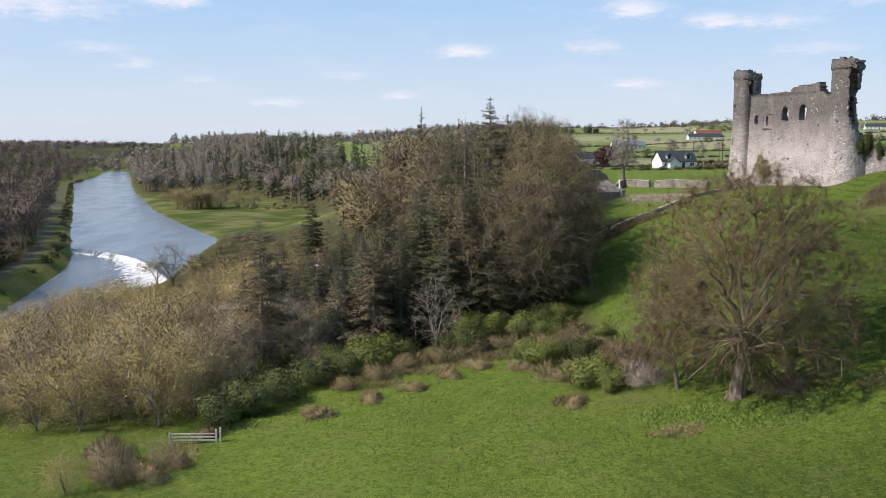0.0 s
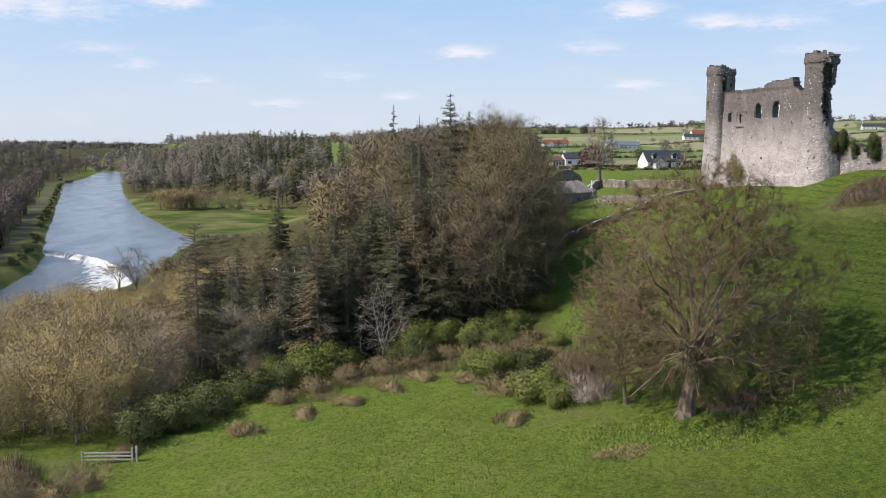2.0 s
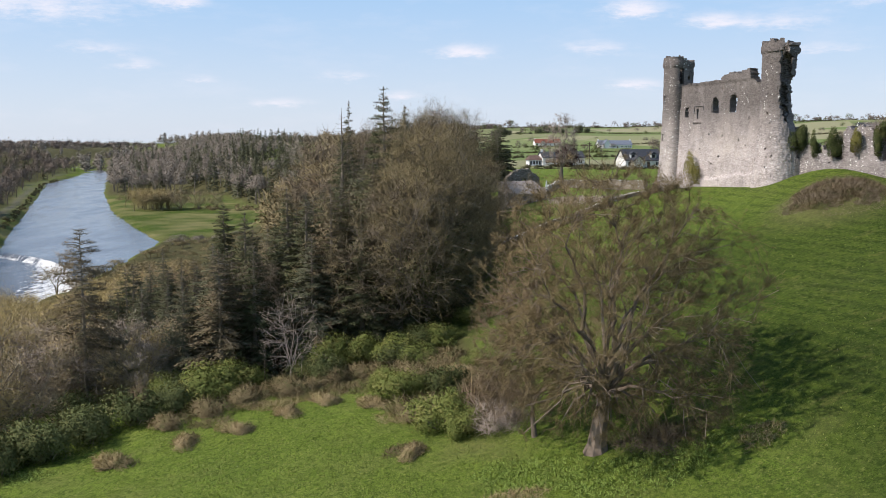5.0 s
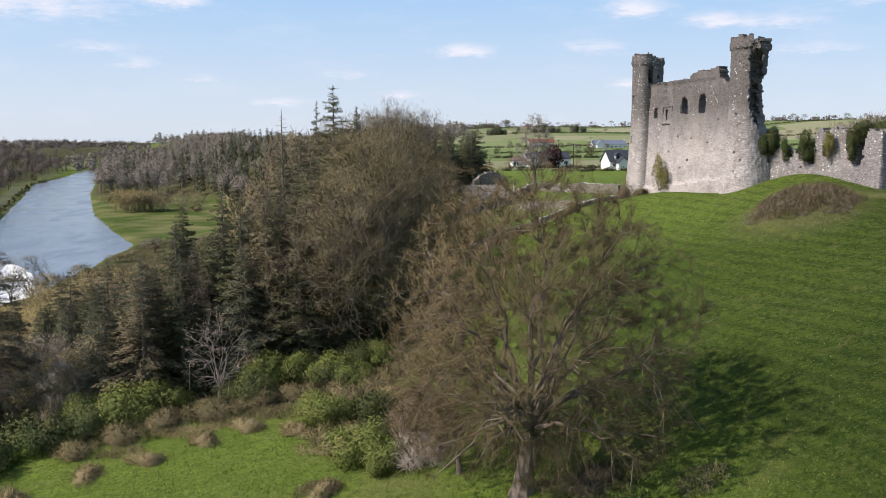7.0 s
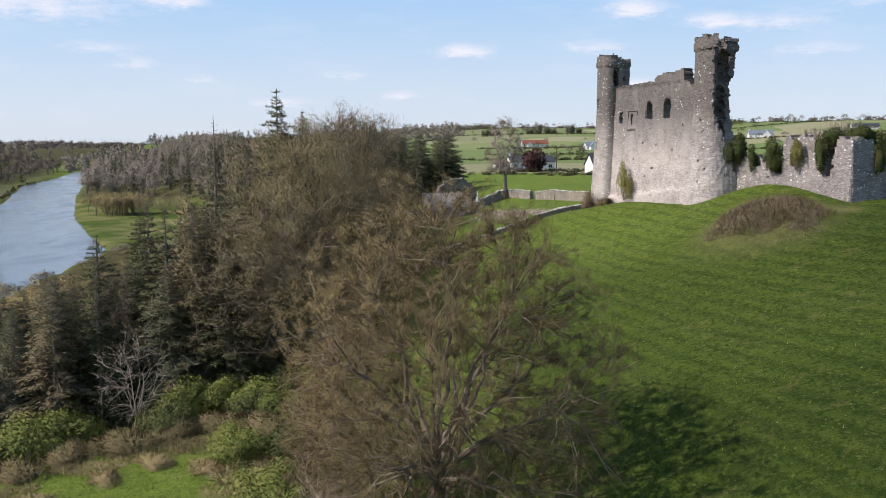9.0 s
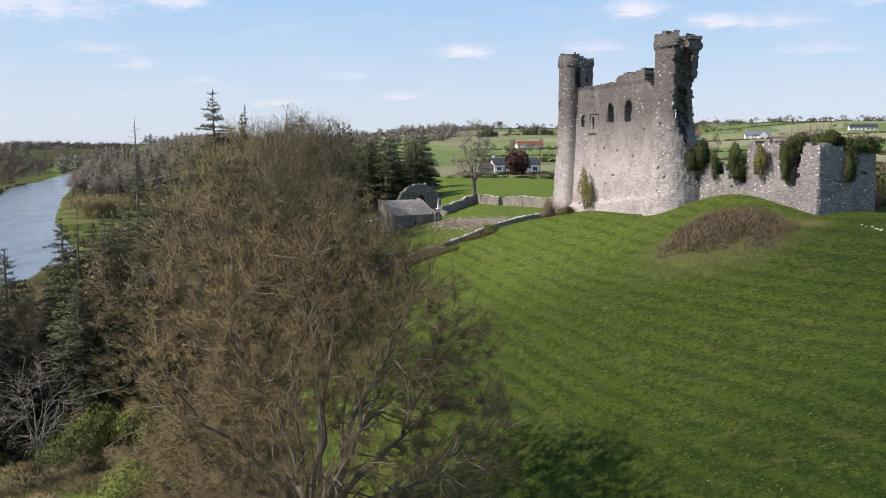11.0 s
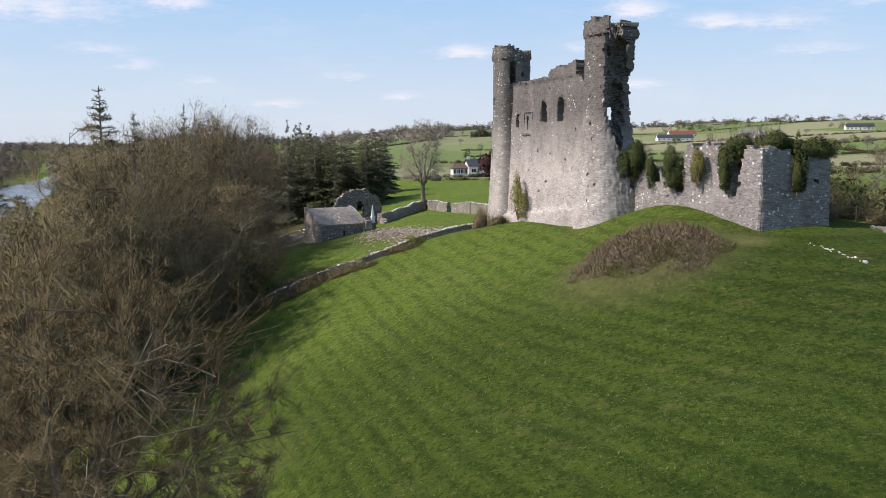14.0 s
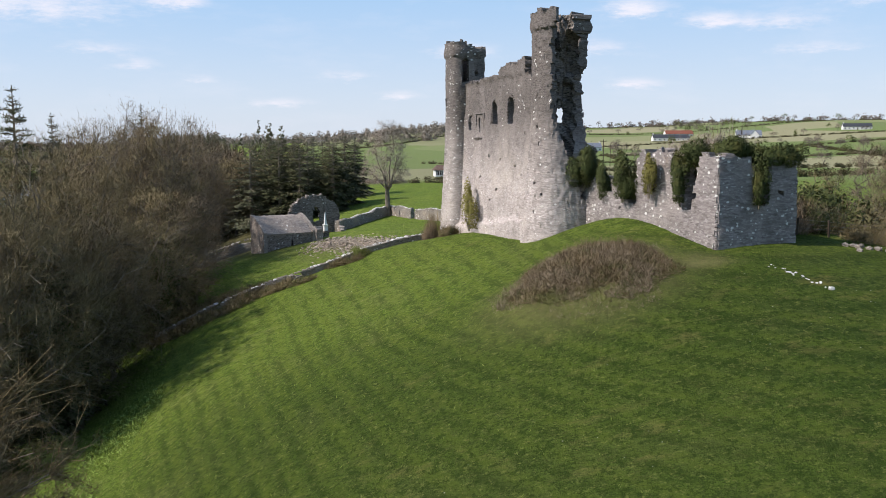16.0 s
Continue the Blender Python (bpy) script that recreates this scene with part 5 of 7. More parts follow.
    P2, R2 = reach(fill(n2, hollow), S, T, R, 5, 0.13, fine_r * 1.5, 0.055, 0.62)
    wood.tubes(P2, R2, 4)
    s_, t_, r_ = skeleton(P2, R2)
    S, T, R = np.concatenate([S, s_]), np.concatenate([T, t_]), np.concatenate([R, r_])
    P3, R3 = reach(fill(n3, hollow), S, T, R, 3, 0.04, fine_r, 0.07, 0.6)
    fine.tubes(P3, R3 * np.linspace(1, 0.7, 4)[None], 3)
    s_, t_, _ = skeleton(P3, R3)
    j = rng.integers(0, len(s_), n3 * twigs)
    dd = unit(t_[j] * 0.45 + rng.normal(0, 0.62, (len(j), 3)) + np.array((0, 0, 0.25 - 1.2 * droop)) + 0.5 * unit(s_[j] - c))
    fine.slivers(s_[j] + rng.normal(0, loose, (len(j), 3)), dd, twig_len * rng.uniform(0.4, 1.25, len(j)), twig_w, rng, puff(s_[j]))
    if not ivy:
        return wood, fine
    q = P1[:, 1:7].reshape(-1, 3)
    pk = np.concatenate([q, np.repeat(pts, 6, axis=0)])[rng.integers(0, len(q) + 36, ivy)]
    pk = pk + rng.normal(0, 0.55, (ivy, 3))
    green.leaves(pk, unit(rng.normal(0, 1, (ivy, 3)) + np.array((0, 0, 0.4))), 0.2, rng, puff=puff(pk))
    return wood, fine, green


def conifer(seed, H, R, whorls=30, per=8, sprays=46, size=0.55, droop=0.4, gap=0.05, thin=0.0, shape=0.8, mast=0.0, slim=0.42):
    """A spruce or fir: branches hung with flat needle sprays. Returns wood and needle soups."""
    rng = np.random.default_rng(seed)
    wood, fol = Soup(), Soup()
    wood.tube([(0, 0, -0.5), (0.05, 0, H * 0.5), (0, 0.03, H)], [H * 0.016, H * 0.009, 0.02], 6)
    P, N, S, Q = [], [], [], []
    top = 1 - mast
    for k in range(whorls * per):
        t = gap + (top - gap) * max(0.0, (k + rng.uniform(-per, per)) / (whorls * per)) ** 0.85
        t = min(max(t, 0.03), top * 0.985)
        if rng.random() < thin:
            continue
        az_ = k * 2.39996 + rng.uniform(-0.5, 0.5)
        L = (R * (1 - t / top) ** shape * (1 + 0.16 * math.sin(3 * az_ + 11 * t)) + 0.14) * rng.uniform(0.62, 1.12)
        out = np.array((math.cos(az_), math.sin(az_), 0))
        rise = 0.75 * (t - 0.4)
        a = np.linspace(0, 1, 5)
        pts = np.array((0, 0, H * t)) + out * (L * a)[:, None] + np.array((0, 0, 1.0)) * (L * (rise * a - droop * a * a + 0.16 * a ** 3))[:, None]
        wood.tube(pts, np.linspace(0.05, 0.012, 5), 3)
        m_ = max(12, int(sprays * L / R))
        u = rng.uniform(0.1, 1.0, m_) ** 0.75
        base = np.stack([np.interp(u, a, pts[:, c]) for c in range(3)], 1)
        sidev = np.array((-out[1], out[0], 0))
        lat = rng.normal(0, 0.22, m_) * L * (1.15 - u)
        base = base + sidev * lat[:, None] + rng.normal(0, 0.07, (m_, 3)) - np.array((0, 0, 1)) * (np.abs(lat) * 0.35)[:, None]
        P.append(base)
        N.append(unit(out * (0.9 - 0.6 * t) + sidev * np.sign(lat)[:, None] * (0.7 - 0.5 * t) + np.array((0, 0, -0.4 + 1.3 * t * t)) + rng.normal(0, 0.32, (m_, 3))))
        S.append(size * rng.uniform(0.6, 1.35, m_) * (0.14 + 0.86 * (1 - t) ** 0.7))
        Q.append(unit(out * 0.75 + np.array((0, 0, 0.55)) + sidev * (0.9 * lat / (0.3 * L))[:, None] + rng.normal(0, 0.25, (m_, 3))))
    P, N, S = np.concatenate(P), np.concatenate(N), np.concatenate(S)
    fol.slivers(P, N, S * 1.25, S * slim, rng, np.concatenate(Q))
    return wood, fol


def bush(seed, rx, ry, rz, n=2600, size=0.16, lobes=11, stems=10, rough=0.35):
    """A shrub: leaf shells round uneven lobes over a few stems. Returns stem and leaf soups."""
    rng = np.random.default_rng(seed)
    wood, fol = Soup(), Soup()
    c = rng.normal(0, 1, (lobes, 3))
    c = unit(c) * rng.uniform(0.3, 0.8, (lobes, 1))
    c[:, 2] = np.abs(c[:, 2]) * 0.95 + 0.12
    rad = rng.uniform(0.26, 0.5, lobes)
    dirs = unit(rng.normal(0, 1, (n, 3)))
    dirs[:, 2] = np.where(rng.random(n) < 0.6, np.abs(dirs[:, 2]), dirs[:, 2])
    k = rng.integers(0, lobes, n)
    p = c[k] + dirs * (rad[k] * (1 + rng.normal(0, rough * 0.35, n)))[:, None]
    p[:, 2] = np.maximum(p[:, 2], rng.uniform(0.0, 0.12, n))
    p *= np.array((rx, ry, rz))
    whole = unit(p / np.array((rx, ry, rz)) - np.array((0, 0, 0.25)))
    fol.leaves(p, unit(dirs + rng.normal(0, 0.6, (n, 3))), size, rng, puff=unit(dirs + 0.7 * whole + rng.normal(0, 0.25, (n, 3))))
    for j in range(stems):
        e = c[j % lobes] * np.array((rx, ry, rz))
        wood.tube([(e[0] * 0.1, e[1] * 0.1, -0.3), tuple(e * 0.6), tuple(e)], [0.05, 0.035, 0.015], 4)
    return wood, fol


def thicket(seed, rx, ry, rz, n=2600, length=0.7, width=0.03, up=0.5, lobes=9):
    """A leafless shrub or bramble bank: arching canes and fine twigs."""
    rng = np.random.default_rng(seed)
    wood, fine = Soup(), Soup()
    for j in range(26):
        az_, t = rng.uniform(0, 6.28), rng.uniform(0.2, 1)
        e = np.array((math.cos(az_) * rx * t, math.sin(az_) * ry * t, rz * math.sqrt(max(0.05, 1 - t * t)) * rng.uniform(0.7, 1.1)))
        s = np.array((e[0] * 0.35, e[1] * 0.35, -0.2))
        wood.tube([s, s * 0.4 + e * 0.6 + np.array((0, 0, rz * 0.12)), e], [0.035, 0.022, 0.01], 3)
    c = unit(rng.normal(0, 1, (lobes, 3))) * rng.uniform(0.25, 0.75, (lobes, 1))
    c[:, 2] = np.abs(c[:, 2]) * 0.6
    rad = rng.uniform(0.22, 0.5, lobes)
    d = unit(rng.normal(0, 1, (n, 3)))
    k = rng.integers(0, lobes, n)
    p = c[k] + d * (rad[k] * rng.uniform(0.5, 1.15, n))[:, None]
    p[:, 2] = np.maximum(p[:, 2], rng.uniform(-0.05, 0.1, n))
    p = p * np.array((rx, ry, rz)) * 1.1
    d[:, 2] = np.abs(d[:, 2])
    fine.slivers(p, unit(d * 0.6 + rng.normal(0, 0.6, (n, 3)) + np.array((0, 0, up))), length * rng.uniform(0.5, 1.2, n), width, rng, unit(d * 0.6 + p / np.array((rx, ry, rz)) + np.array((0, 0, 0.2)) + rng.normal(0, 0.25, (n, 3))))
    return wood, fine


def plant(name, label, category, pieces, at, group=""):
    """A plant as one thing with its parts. pieces: part name, mesh."""
    ob = thing(name, label, category, group, at)
    for pname, me_ in pieces:
        part(pname, me_, ob)
    return ob


def at_ground(x, y, turn=0.0, k=1.0, sink=0.0, kz=None):
    return Matrix.Translation((x, y, gz(x, y) - sink)) @ Matrix.Rotation(radians(turn), 4, "Z") @ Matrix.Diagonal((k, k, kz or k, 1))


def proto(kind, name, label, category, soups, mats, names, group=""):
    """A first plant, kept aside to be copied to its places: returns its meshes."""
    return dict(name=name, label=label, category=category, group=group, pieces=[(n, s.mesh(n, m)) for n, s, m in zip(names, soups, mats)])


def put(pr, x, y, turn=0.0, k=1.0, kz=None, sink=0.1, label=None):
    return plant(pr["name"], label or pr["label"], pr["category"], pr["pieces"], at_ground(x, y, turn, k, sink, kz), pr["group"])


WT, WF, WI = ("trunk", "crown"), ("trunk", "crown"), ("trunk", "crown", "ivy")
# ---------------------------------------------------------------- the two large field trees
w, f = bare_tree(101, 23.4, 10.2, 0.58, n1=21, n2=420, n3=4800, twigs=62, twig_len=0.34, twig_w=0.016, fine_r=0.015, bole=0.22, low=0.08, lean=(0.05, 0.03), up=0.3, hollow=0.36, lump=0.1, loose=0.1)
main_tree = plant("field_tree", "large leafless spreading tree with budding olive-brown twigs on the grass slope", "tree",
                  [("trunk", w.mesh("trunk", M_BARK_RED)), ("crown", f.mesh("crown", M_TWIG))], at_ground(28.9, 84.4, 0, 1.0, 0.2))
w, f = bare_tree(102, 14.5, 4.6, 0.2, n1=9, n2=90, n3=1000, twigs=60, twig_len=0.42, twig_w=0.016, fine_r=0.014, bole=0.2, low=0.12, lean=(-0.1, 0.05), up=0.3, hollow=0.3, loose=0.1)
plant("field_tree", "slender leafless tree with reddish twigs leaning beside the large tree", "tree",
      [("trunk", w.mesh("trunk", M_BARK_RED)), ("crown", f.mesh("crown", M_TWIG_RED))], at_ground(24.6, 89.5, 0, 1.0, 0.2))
w, f = bare_tree(103, 15.6, 3.7, 0.40, n1=9, n2=90, n3=700, twigs=16, twig_len=0.6, twig_w=0.028, fine_r=0.014, bole=0.28, low=0.36, up=0.55, loose=0.1)
plant("churchyard_tree", "tall bare tree with a forked trunk inside the churchyard wall", "tree",
      [("trunk", w.mesh("trunk", M_BARK)), ("crown", f.mesh("crown", M_TWIG_PALE))], at_ground(41.6, 204.0, 0, 1.0, 0.2))

# ---------------------------------------------------------------- wood trees to copy
BARE, FIRS, BARE_BACK, FIRS_BACK = [], [], [], []
KIND = ((17, 6.0, M_TWIG_WOOD), (19, 5.6, M_TWIG_GREEN), (16, 6.4, M_TWIG_RED), (15, 4.8, M_TWIG_GREEN), (18, 5.4, M_TWIG_WOOD))
for i, (hh, sp, tw) in enumerate(KIND):
    s = bare_tree(200 + i, hh, sp, 0.28, n1=12, n2=90, n3=420, twigs=40, twig_len=0.5, twig_w=0.032, bole=0.16, low=0.1, up=0.35, ivy=(700, 2600, 500, 2600, 1100)[i])
    BARE.append(proto("bare", "wood_tree", ("leafless wood tree with brown budding twigs", "leafless wood tree with olive budding twigs", "leafless wood tree with red-brown twigs",
                                            "small leafless wood tree with olive twigs", "tall leafless wood tree with brown twigs")[i], "tree", s, (M_BARK, tw, M_IVY), WI, "trees of the wood"))
    s = bare_tree(240 + i, hh, sp, 0.26, n1=8, n2=36, n3=170, twigs=30, twig_len=1.0, twig_w=0.075, bole=0.16, low=0.1, up=0.4, fine_r=0.035)
    BARE_BACK.append(dict(BARE[i], pieces=[(n, q.mesh(n, m_)) for n, q, m_ in zip(WT, s, (M_BARK, tw))]))
KIND = ((19, 4.0, M_CONIFER, {}), (17, 4.3, M_CONIFER_B, {}), (20, 3.4, M_CONIFER, dict(thin=0.25)), (18, 4.2, M_CONIFER_BROWN, dict(thin=0.1)), (16, 3.6, M_CONIFER, dict(shape=0.6)))
for i, (hh, rr, mt, kw) in enumerate(KIND):
    s = conifer(300 + i, hh, rr, 26, 7, 210, 0.36, **kw)
    FIRS.append(proto("fir", "conifer", ("tall dark green spruce in the wood", "grey-green spruce among the wood", "thin tall dark green fir tree", "conifer with browned needles", "dense dark green conifer in the wood")[i], "tree", s, (M_BARK, mt), WF, "trees of the wood"))
    s = conifer(340 + i, hh, rr, 22, 6, 130, 0.4, slim=0.42, **kw)
    FIRS_BACK.append(dict(FIRS[i], pieces=[(n, q.mesh(n, m_)) for n, q, m_ in zip(WF, s, (M_BARK, mt))]))
SHRUBS = []
for i, (mt, lb) in enumerate(((M_LAUREL, "dark evergreen laurel bush"), (M_LEAF, "fresh green leafy bush in spring leaf"), (M_IVY, "dark bush overgrown with ivy"), (M_LEAF, "bright green young elder bush"))):
    s = bush(400 + i, 2.6, 2.3, 2.9, 5200, 0.125, 15, rough=0.55)
    SHRUBS.append(proto("bush", "bush", lb, "bush", s, (M_BARK, mt), ("stem", "foliage"), "bushes along the field"))
BRUSH = []
for i, (mt, lb) in enumerate(((M_BRAMBLE, "brown bramble thicket on rough grass"), (M_BRACKEN, "mound of dead bracken"), (M_TWIG_PALE, "pale leafless thorn bush"), (M_TWIG_RED, "red-brown leafless thicket beside the tree"))):
    s = thicket(500 + i, 2.4, 2.1, 2.2 if i > 1 else 1.6, 5200 if i < 2 else 3600, 0.55 if i < 2 else 0.8, 0.045 if i < 2 else 0.026, 0.2 if i < 2 else 0.5)
    BRUSH.append(proto("brush", "thicket", lb, "thicket", s, (M_TWIG, mt), ("stem", "growth"), "brush along the field"))
WILLOWS = []
for i, (mt, lb) in enumerate(((M_WILLOW, "leafless willow with yellow riverside twigs"), (M_WILLOW_TAN, "leafless tan willow in the riverside thicket"), (M_WILLOW, "broad yellow-twigged willow by the river"))):
    s = bare_tree(600 + i, 8.5, 4.6, 0.18, n1=9, n2=36, n3=130, twigs=56, twig_len=0.42, twig_w=0.036, bole=0.08, low=0.03, up=0.4, lump=0.22, loose=0.5)
    WILLOWS.append(proto("willow", "willow", lb, "tree", s, (M_BARK, mt), WT, "willows by the river"))
PALE = proto("pale", "thorn_tree", "low pale leafless thorn tree in the thicket", "tree", bare_tree(650, 9.0, 5.0, 0.16, n1=10, n2=44, n3=180, twigs=34, twig_len=0.55, twig_w=0.034, bole=0.1, low=0.03, up=0.2),
             (M_TWIG_PALE, M_TWIG_PALE), WT, "thorn trees by the wood")

# ---------------------------------------------------------------- the wood beside the field
def canopy_top(x, y):
    """How high the wood's crowns reach."""
    return float(np.interp(x, [-40, -20, -8, 0, 10, 22, 40], [-15, -12, -6.0, 0.5, 5.5, 6.5, 7.0])) + 0.05 * min(max(y - 125, 0), 60) * (1.0 if x < 12 else 0.3)


def grow(pr, x, y, top, rng, height, wide=1.0):
    k = (top - gz(x, y)) / height
    put(pr, x, y, float(rng.uniform(0, 360)), k * float(rng.uniform(0.92, 1.12)) * wide, k)


rng = np.random.default_rng(40)
FH, BH = (19, 17, 20, 18, 16), (17, 19, 16, 15, 18)
# single trees that stand out
s = conifer(361, 18.5, 5.4, 24, 7, 230, 0.36, shape=0.48, thin=0.08)
plant("conifer", "broad browned conifer beside the riverside willows", "tree", [("trunk", s[0].mesh("trunk", M_BARK)), ("crown", s[1].mesh("crown", M_CONIFER_BROWN))], at_ground(-23.6, 115.6, 40, 1.0, 0.1, 1.12), "trees of the wood")
put(FIRS[4], -30.0, 206.0, 10, 1.2, 0.98)
put(FIRS[0], 8.15, 148.3, 0, 1.8, 1.66, label="tallest dark green spruce in the wood")
put(FIRS[2], -5.0, 225.0, 0, 1.1, 1.62, label="thin tall fir with a sparse top")
s = conifer(360, 30.0, 5.2, 32, 7, 200, 0.36, mast=0.115, thin=0.1)
mast_z = 26.6
for k in range(13):
    a_, h_ = k * 2.4, mast_z + 0.2 + 2.6 * k / 13
    r_ = (1.25 - 0.075 * k) * (1.0 if k % 4 else 0.5)
    s[0].tube([(0, 0, h_), (r_ * 0.6 * math.cos(a_), r_ * 0.6 * math.sin(a_), h_ - 0.05), (r_ * math.cos(a_), r_ * math.sin(a_), h_ + 0.1)], [0.035, 0.025, 0.012], 3)
plant("conifer", "dark spruce with a dead bare mast top", "tree", [("trunk", s[0].mesh("trunk", M_BARK)), ("crown", s[1].mesh("crown", M_CONIFER))], at_ground(3.7, 133.6, 80), "trees of the wood")
put(FIRS[1], 11.2, 150.0, 80, 1.15, 1.62)
grow(FIRS[0], 1.7, 159.2, 8.1, rng, 19, 1.1)
spots = []
tries = 0
while len(spots) < 105 and tries < 9000:
    tries += 1
    x, y = rng.uniform(-30, 30), rng.uniform(114, 182)
    wd, _ = wood_floor(x, y)
    if wd < 0.75 or across(x, y) > 26 or (x < -14 and y < 128) or (x > -9 and y < 124 + 0.9 * max(0, x - 14)):
        continue
    if any((x - a) ** 2 + (y - b) ** 2 < (3.5 if y < 150 else 4.6) ** 2 for a, b in spots):
        continue
    spots.append((x, y))
for x, y in spots:
    edge = across(x, y)
    top = canopy_top(x, y) * 1.0 - rng.uniform(0, 3.5)
    i = int(rng.integers(0, 5))
    if rng.random() < ((0.86 if y < 166 else 0.4) if x < 9 else 0.08):
        grow((FIRS if y < 140 else FIRS_BACK)[i], x, y, top + (0.8 if y < 166 else -1.0), rng, FH[i], 1.3)
    else:
        grow((BARE if y < 140 or edge > 20 else BARE_BACK)[i], x, y, top - (0.5 if x > 9 else 3.0), rng, BH[i])
s = bare_tree(104, 24.0, 8.6, 0.42, n1=17, n2=240, n3=1700, twigs=52, twig_len=0.46, twig_w=0.026, bole=0.12, low=0.08, up=0.45, hollow=0.4, ivy=2600)
BROAD = [(n, q.mesh(n, m_)) for n, q, m_ in zip(WI, s, (M_BARK, M_TWIG_GREEN, M_IVY))]
for x, y, top, turn, k in ((14.9, 129.0, 9.6, 0, 0.98), (19.0, 138.0, 7.6, 130, 0.75)):
    plant("wood_tree", "broad leafless olive-brown tree at the wood's edge", "tree", BROAD, at_ground(x, y, turn, k, 0.2, (top - gz(x, y)) / 24.0), "trees of the wood")
# tall bare crowns that stand up against the sky
for x, y, top, i in ((12.5, 157.0, 12.2, 0), (15.5, 161.5, 13.2, 4), (18.5, 158.5, 11.8, 1), (18.0, 166.0, 12.8, 2), (14.5, 169.0, 12.4, 4), (11.0, 166.0, 11.4, 1), (17.5, 176.5, 11.8, 4), (8.0, 172.0, 10.6, 0), (13.5, 150.5, 10.4, 1), (4.5, 168.0, 9.6, 4), (0.5, 176.0, 8.6, 0)):
    grow(BARE[i], x, y, top, rng, BH[i], 0.8)
# dense bare trees at the wood's edge towards the field
for x, y, top, i in ((13, 128.5, 3.4, 0), (19.5, 131.5, 3.0, 1), (19, 135.6, 3.6, 0), (22.0, 147, 5.2, 3), (19.5, 141.5, 3.0, 4), (22.5, 153, 4.0, 2)):
    grow(BARE[i], x, y, top, rng, BH[i])
for x, y, top, i in ((12, 129, 2.0, 0), (18, 131, 1.0, 4), (7, 124, -3, 0), (1.0, 123.5, -5.0, 1), (-5.5, 121.0, -5.5, 0), (-11, 124, -6, 1), (4, 128, 0.5, 4), (-3, 130, 0.5, 0), (6.5, 132, 3.5, 1), (-8, 128, -2.5, 0)):
    grow(FIRS[i], x, y, top, rng, FH[i], 1.35)
# dark evergreen undergrowth
for k in range(46):
    x, y = rng.uniform(-20, 24), rng.uniform(113, 150)
    wd, _ = wood_floor(x, y)
    if wd > 0.6 and across(x, y) < 27:
        put(SHRUBS[2 if k % 3 else 0], x, y, rng.uniform(0, 360), rng.uniform(0.8, 1.4), rng.uniform(0.7, 1.3))
# behind the churchyard
for k in range(58):
    x, y = rng.uniform(-12, 31), rng.uniform(205, 262)
    if across(x, y) > 62 + 0.12 * (y - 200) or (x > 6 and y < 224):
        continue
    if x > 12:
        i = int(rng.integers(0, 3))
        grow(FIRS_BACK[(4, 4, 1)[i]], x, y, rng.uniform(7.5, 10.0), rng, FH[(4, 4, 1)[i]], 1.7)
    else:
        i = int(rng.integers(0, 5))
        grow(BARE_BACK[i], x, y, rng.uniform(6, 9.5), rng, BH[i])

# ---------------------------------------------------------------- bushes, brush and willows
for x, y, i, k, kz in ((-24.5, 97.0, 0, 1.35, 1.35), (-21.5, 100.0, 0, 1.5, 1.45), (-18.5, 103.5, 0, 1.45, 1.3), (-15.3, 107.0, 0, 1.35, 1.25), (-12.3, 109.8, 0, 1.2, 1.1), (-9.6, 112.8, 1, 1.75, 1.45), (-6.2, 114.8, 1, 1.35, 1.2), (-14.5, 114.0, 1, 1.0, 1.2),
                       (-22.5, 108.5, 2, 1.3, 1.5), (-26.5, 103.0, 2, 1.2, 1.3), (3.6, 119.0, 1, 1.2, 1.5), (7.8, 119.6, 3, 1.15, 1.2), (11.0, 117.8, 1, 1.3, 1.2), (17.0, 120.5, 1, 1.1, 0.9), (20.5, 124.5, 3, 1.0, 0.8), (14.5, 121.5, 2, 1.1, 1.0), (14.0, 115.0, 3, 1.1, 0.9), (13.0, 105.0, 1, 1.3, 1.1), (16.6, 96.0, 1, 1.35, 1.25), (10.8, 109.0, 3, 0.9, 0.8),
                       (18.6, 93.5, 3, 1.0, 0.9), (17.5, 104.0, 2, 1.1, 1.0), (0.4, 120.5, 2, 1.1, 1.3), (20.5, 110.0, 3, 0.8, 0.6)):
    put(SHRUBS[i], x, y, rng.uniform(0, 360), k, kz)
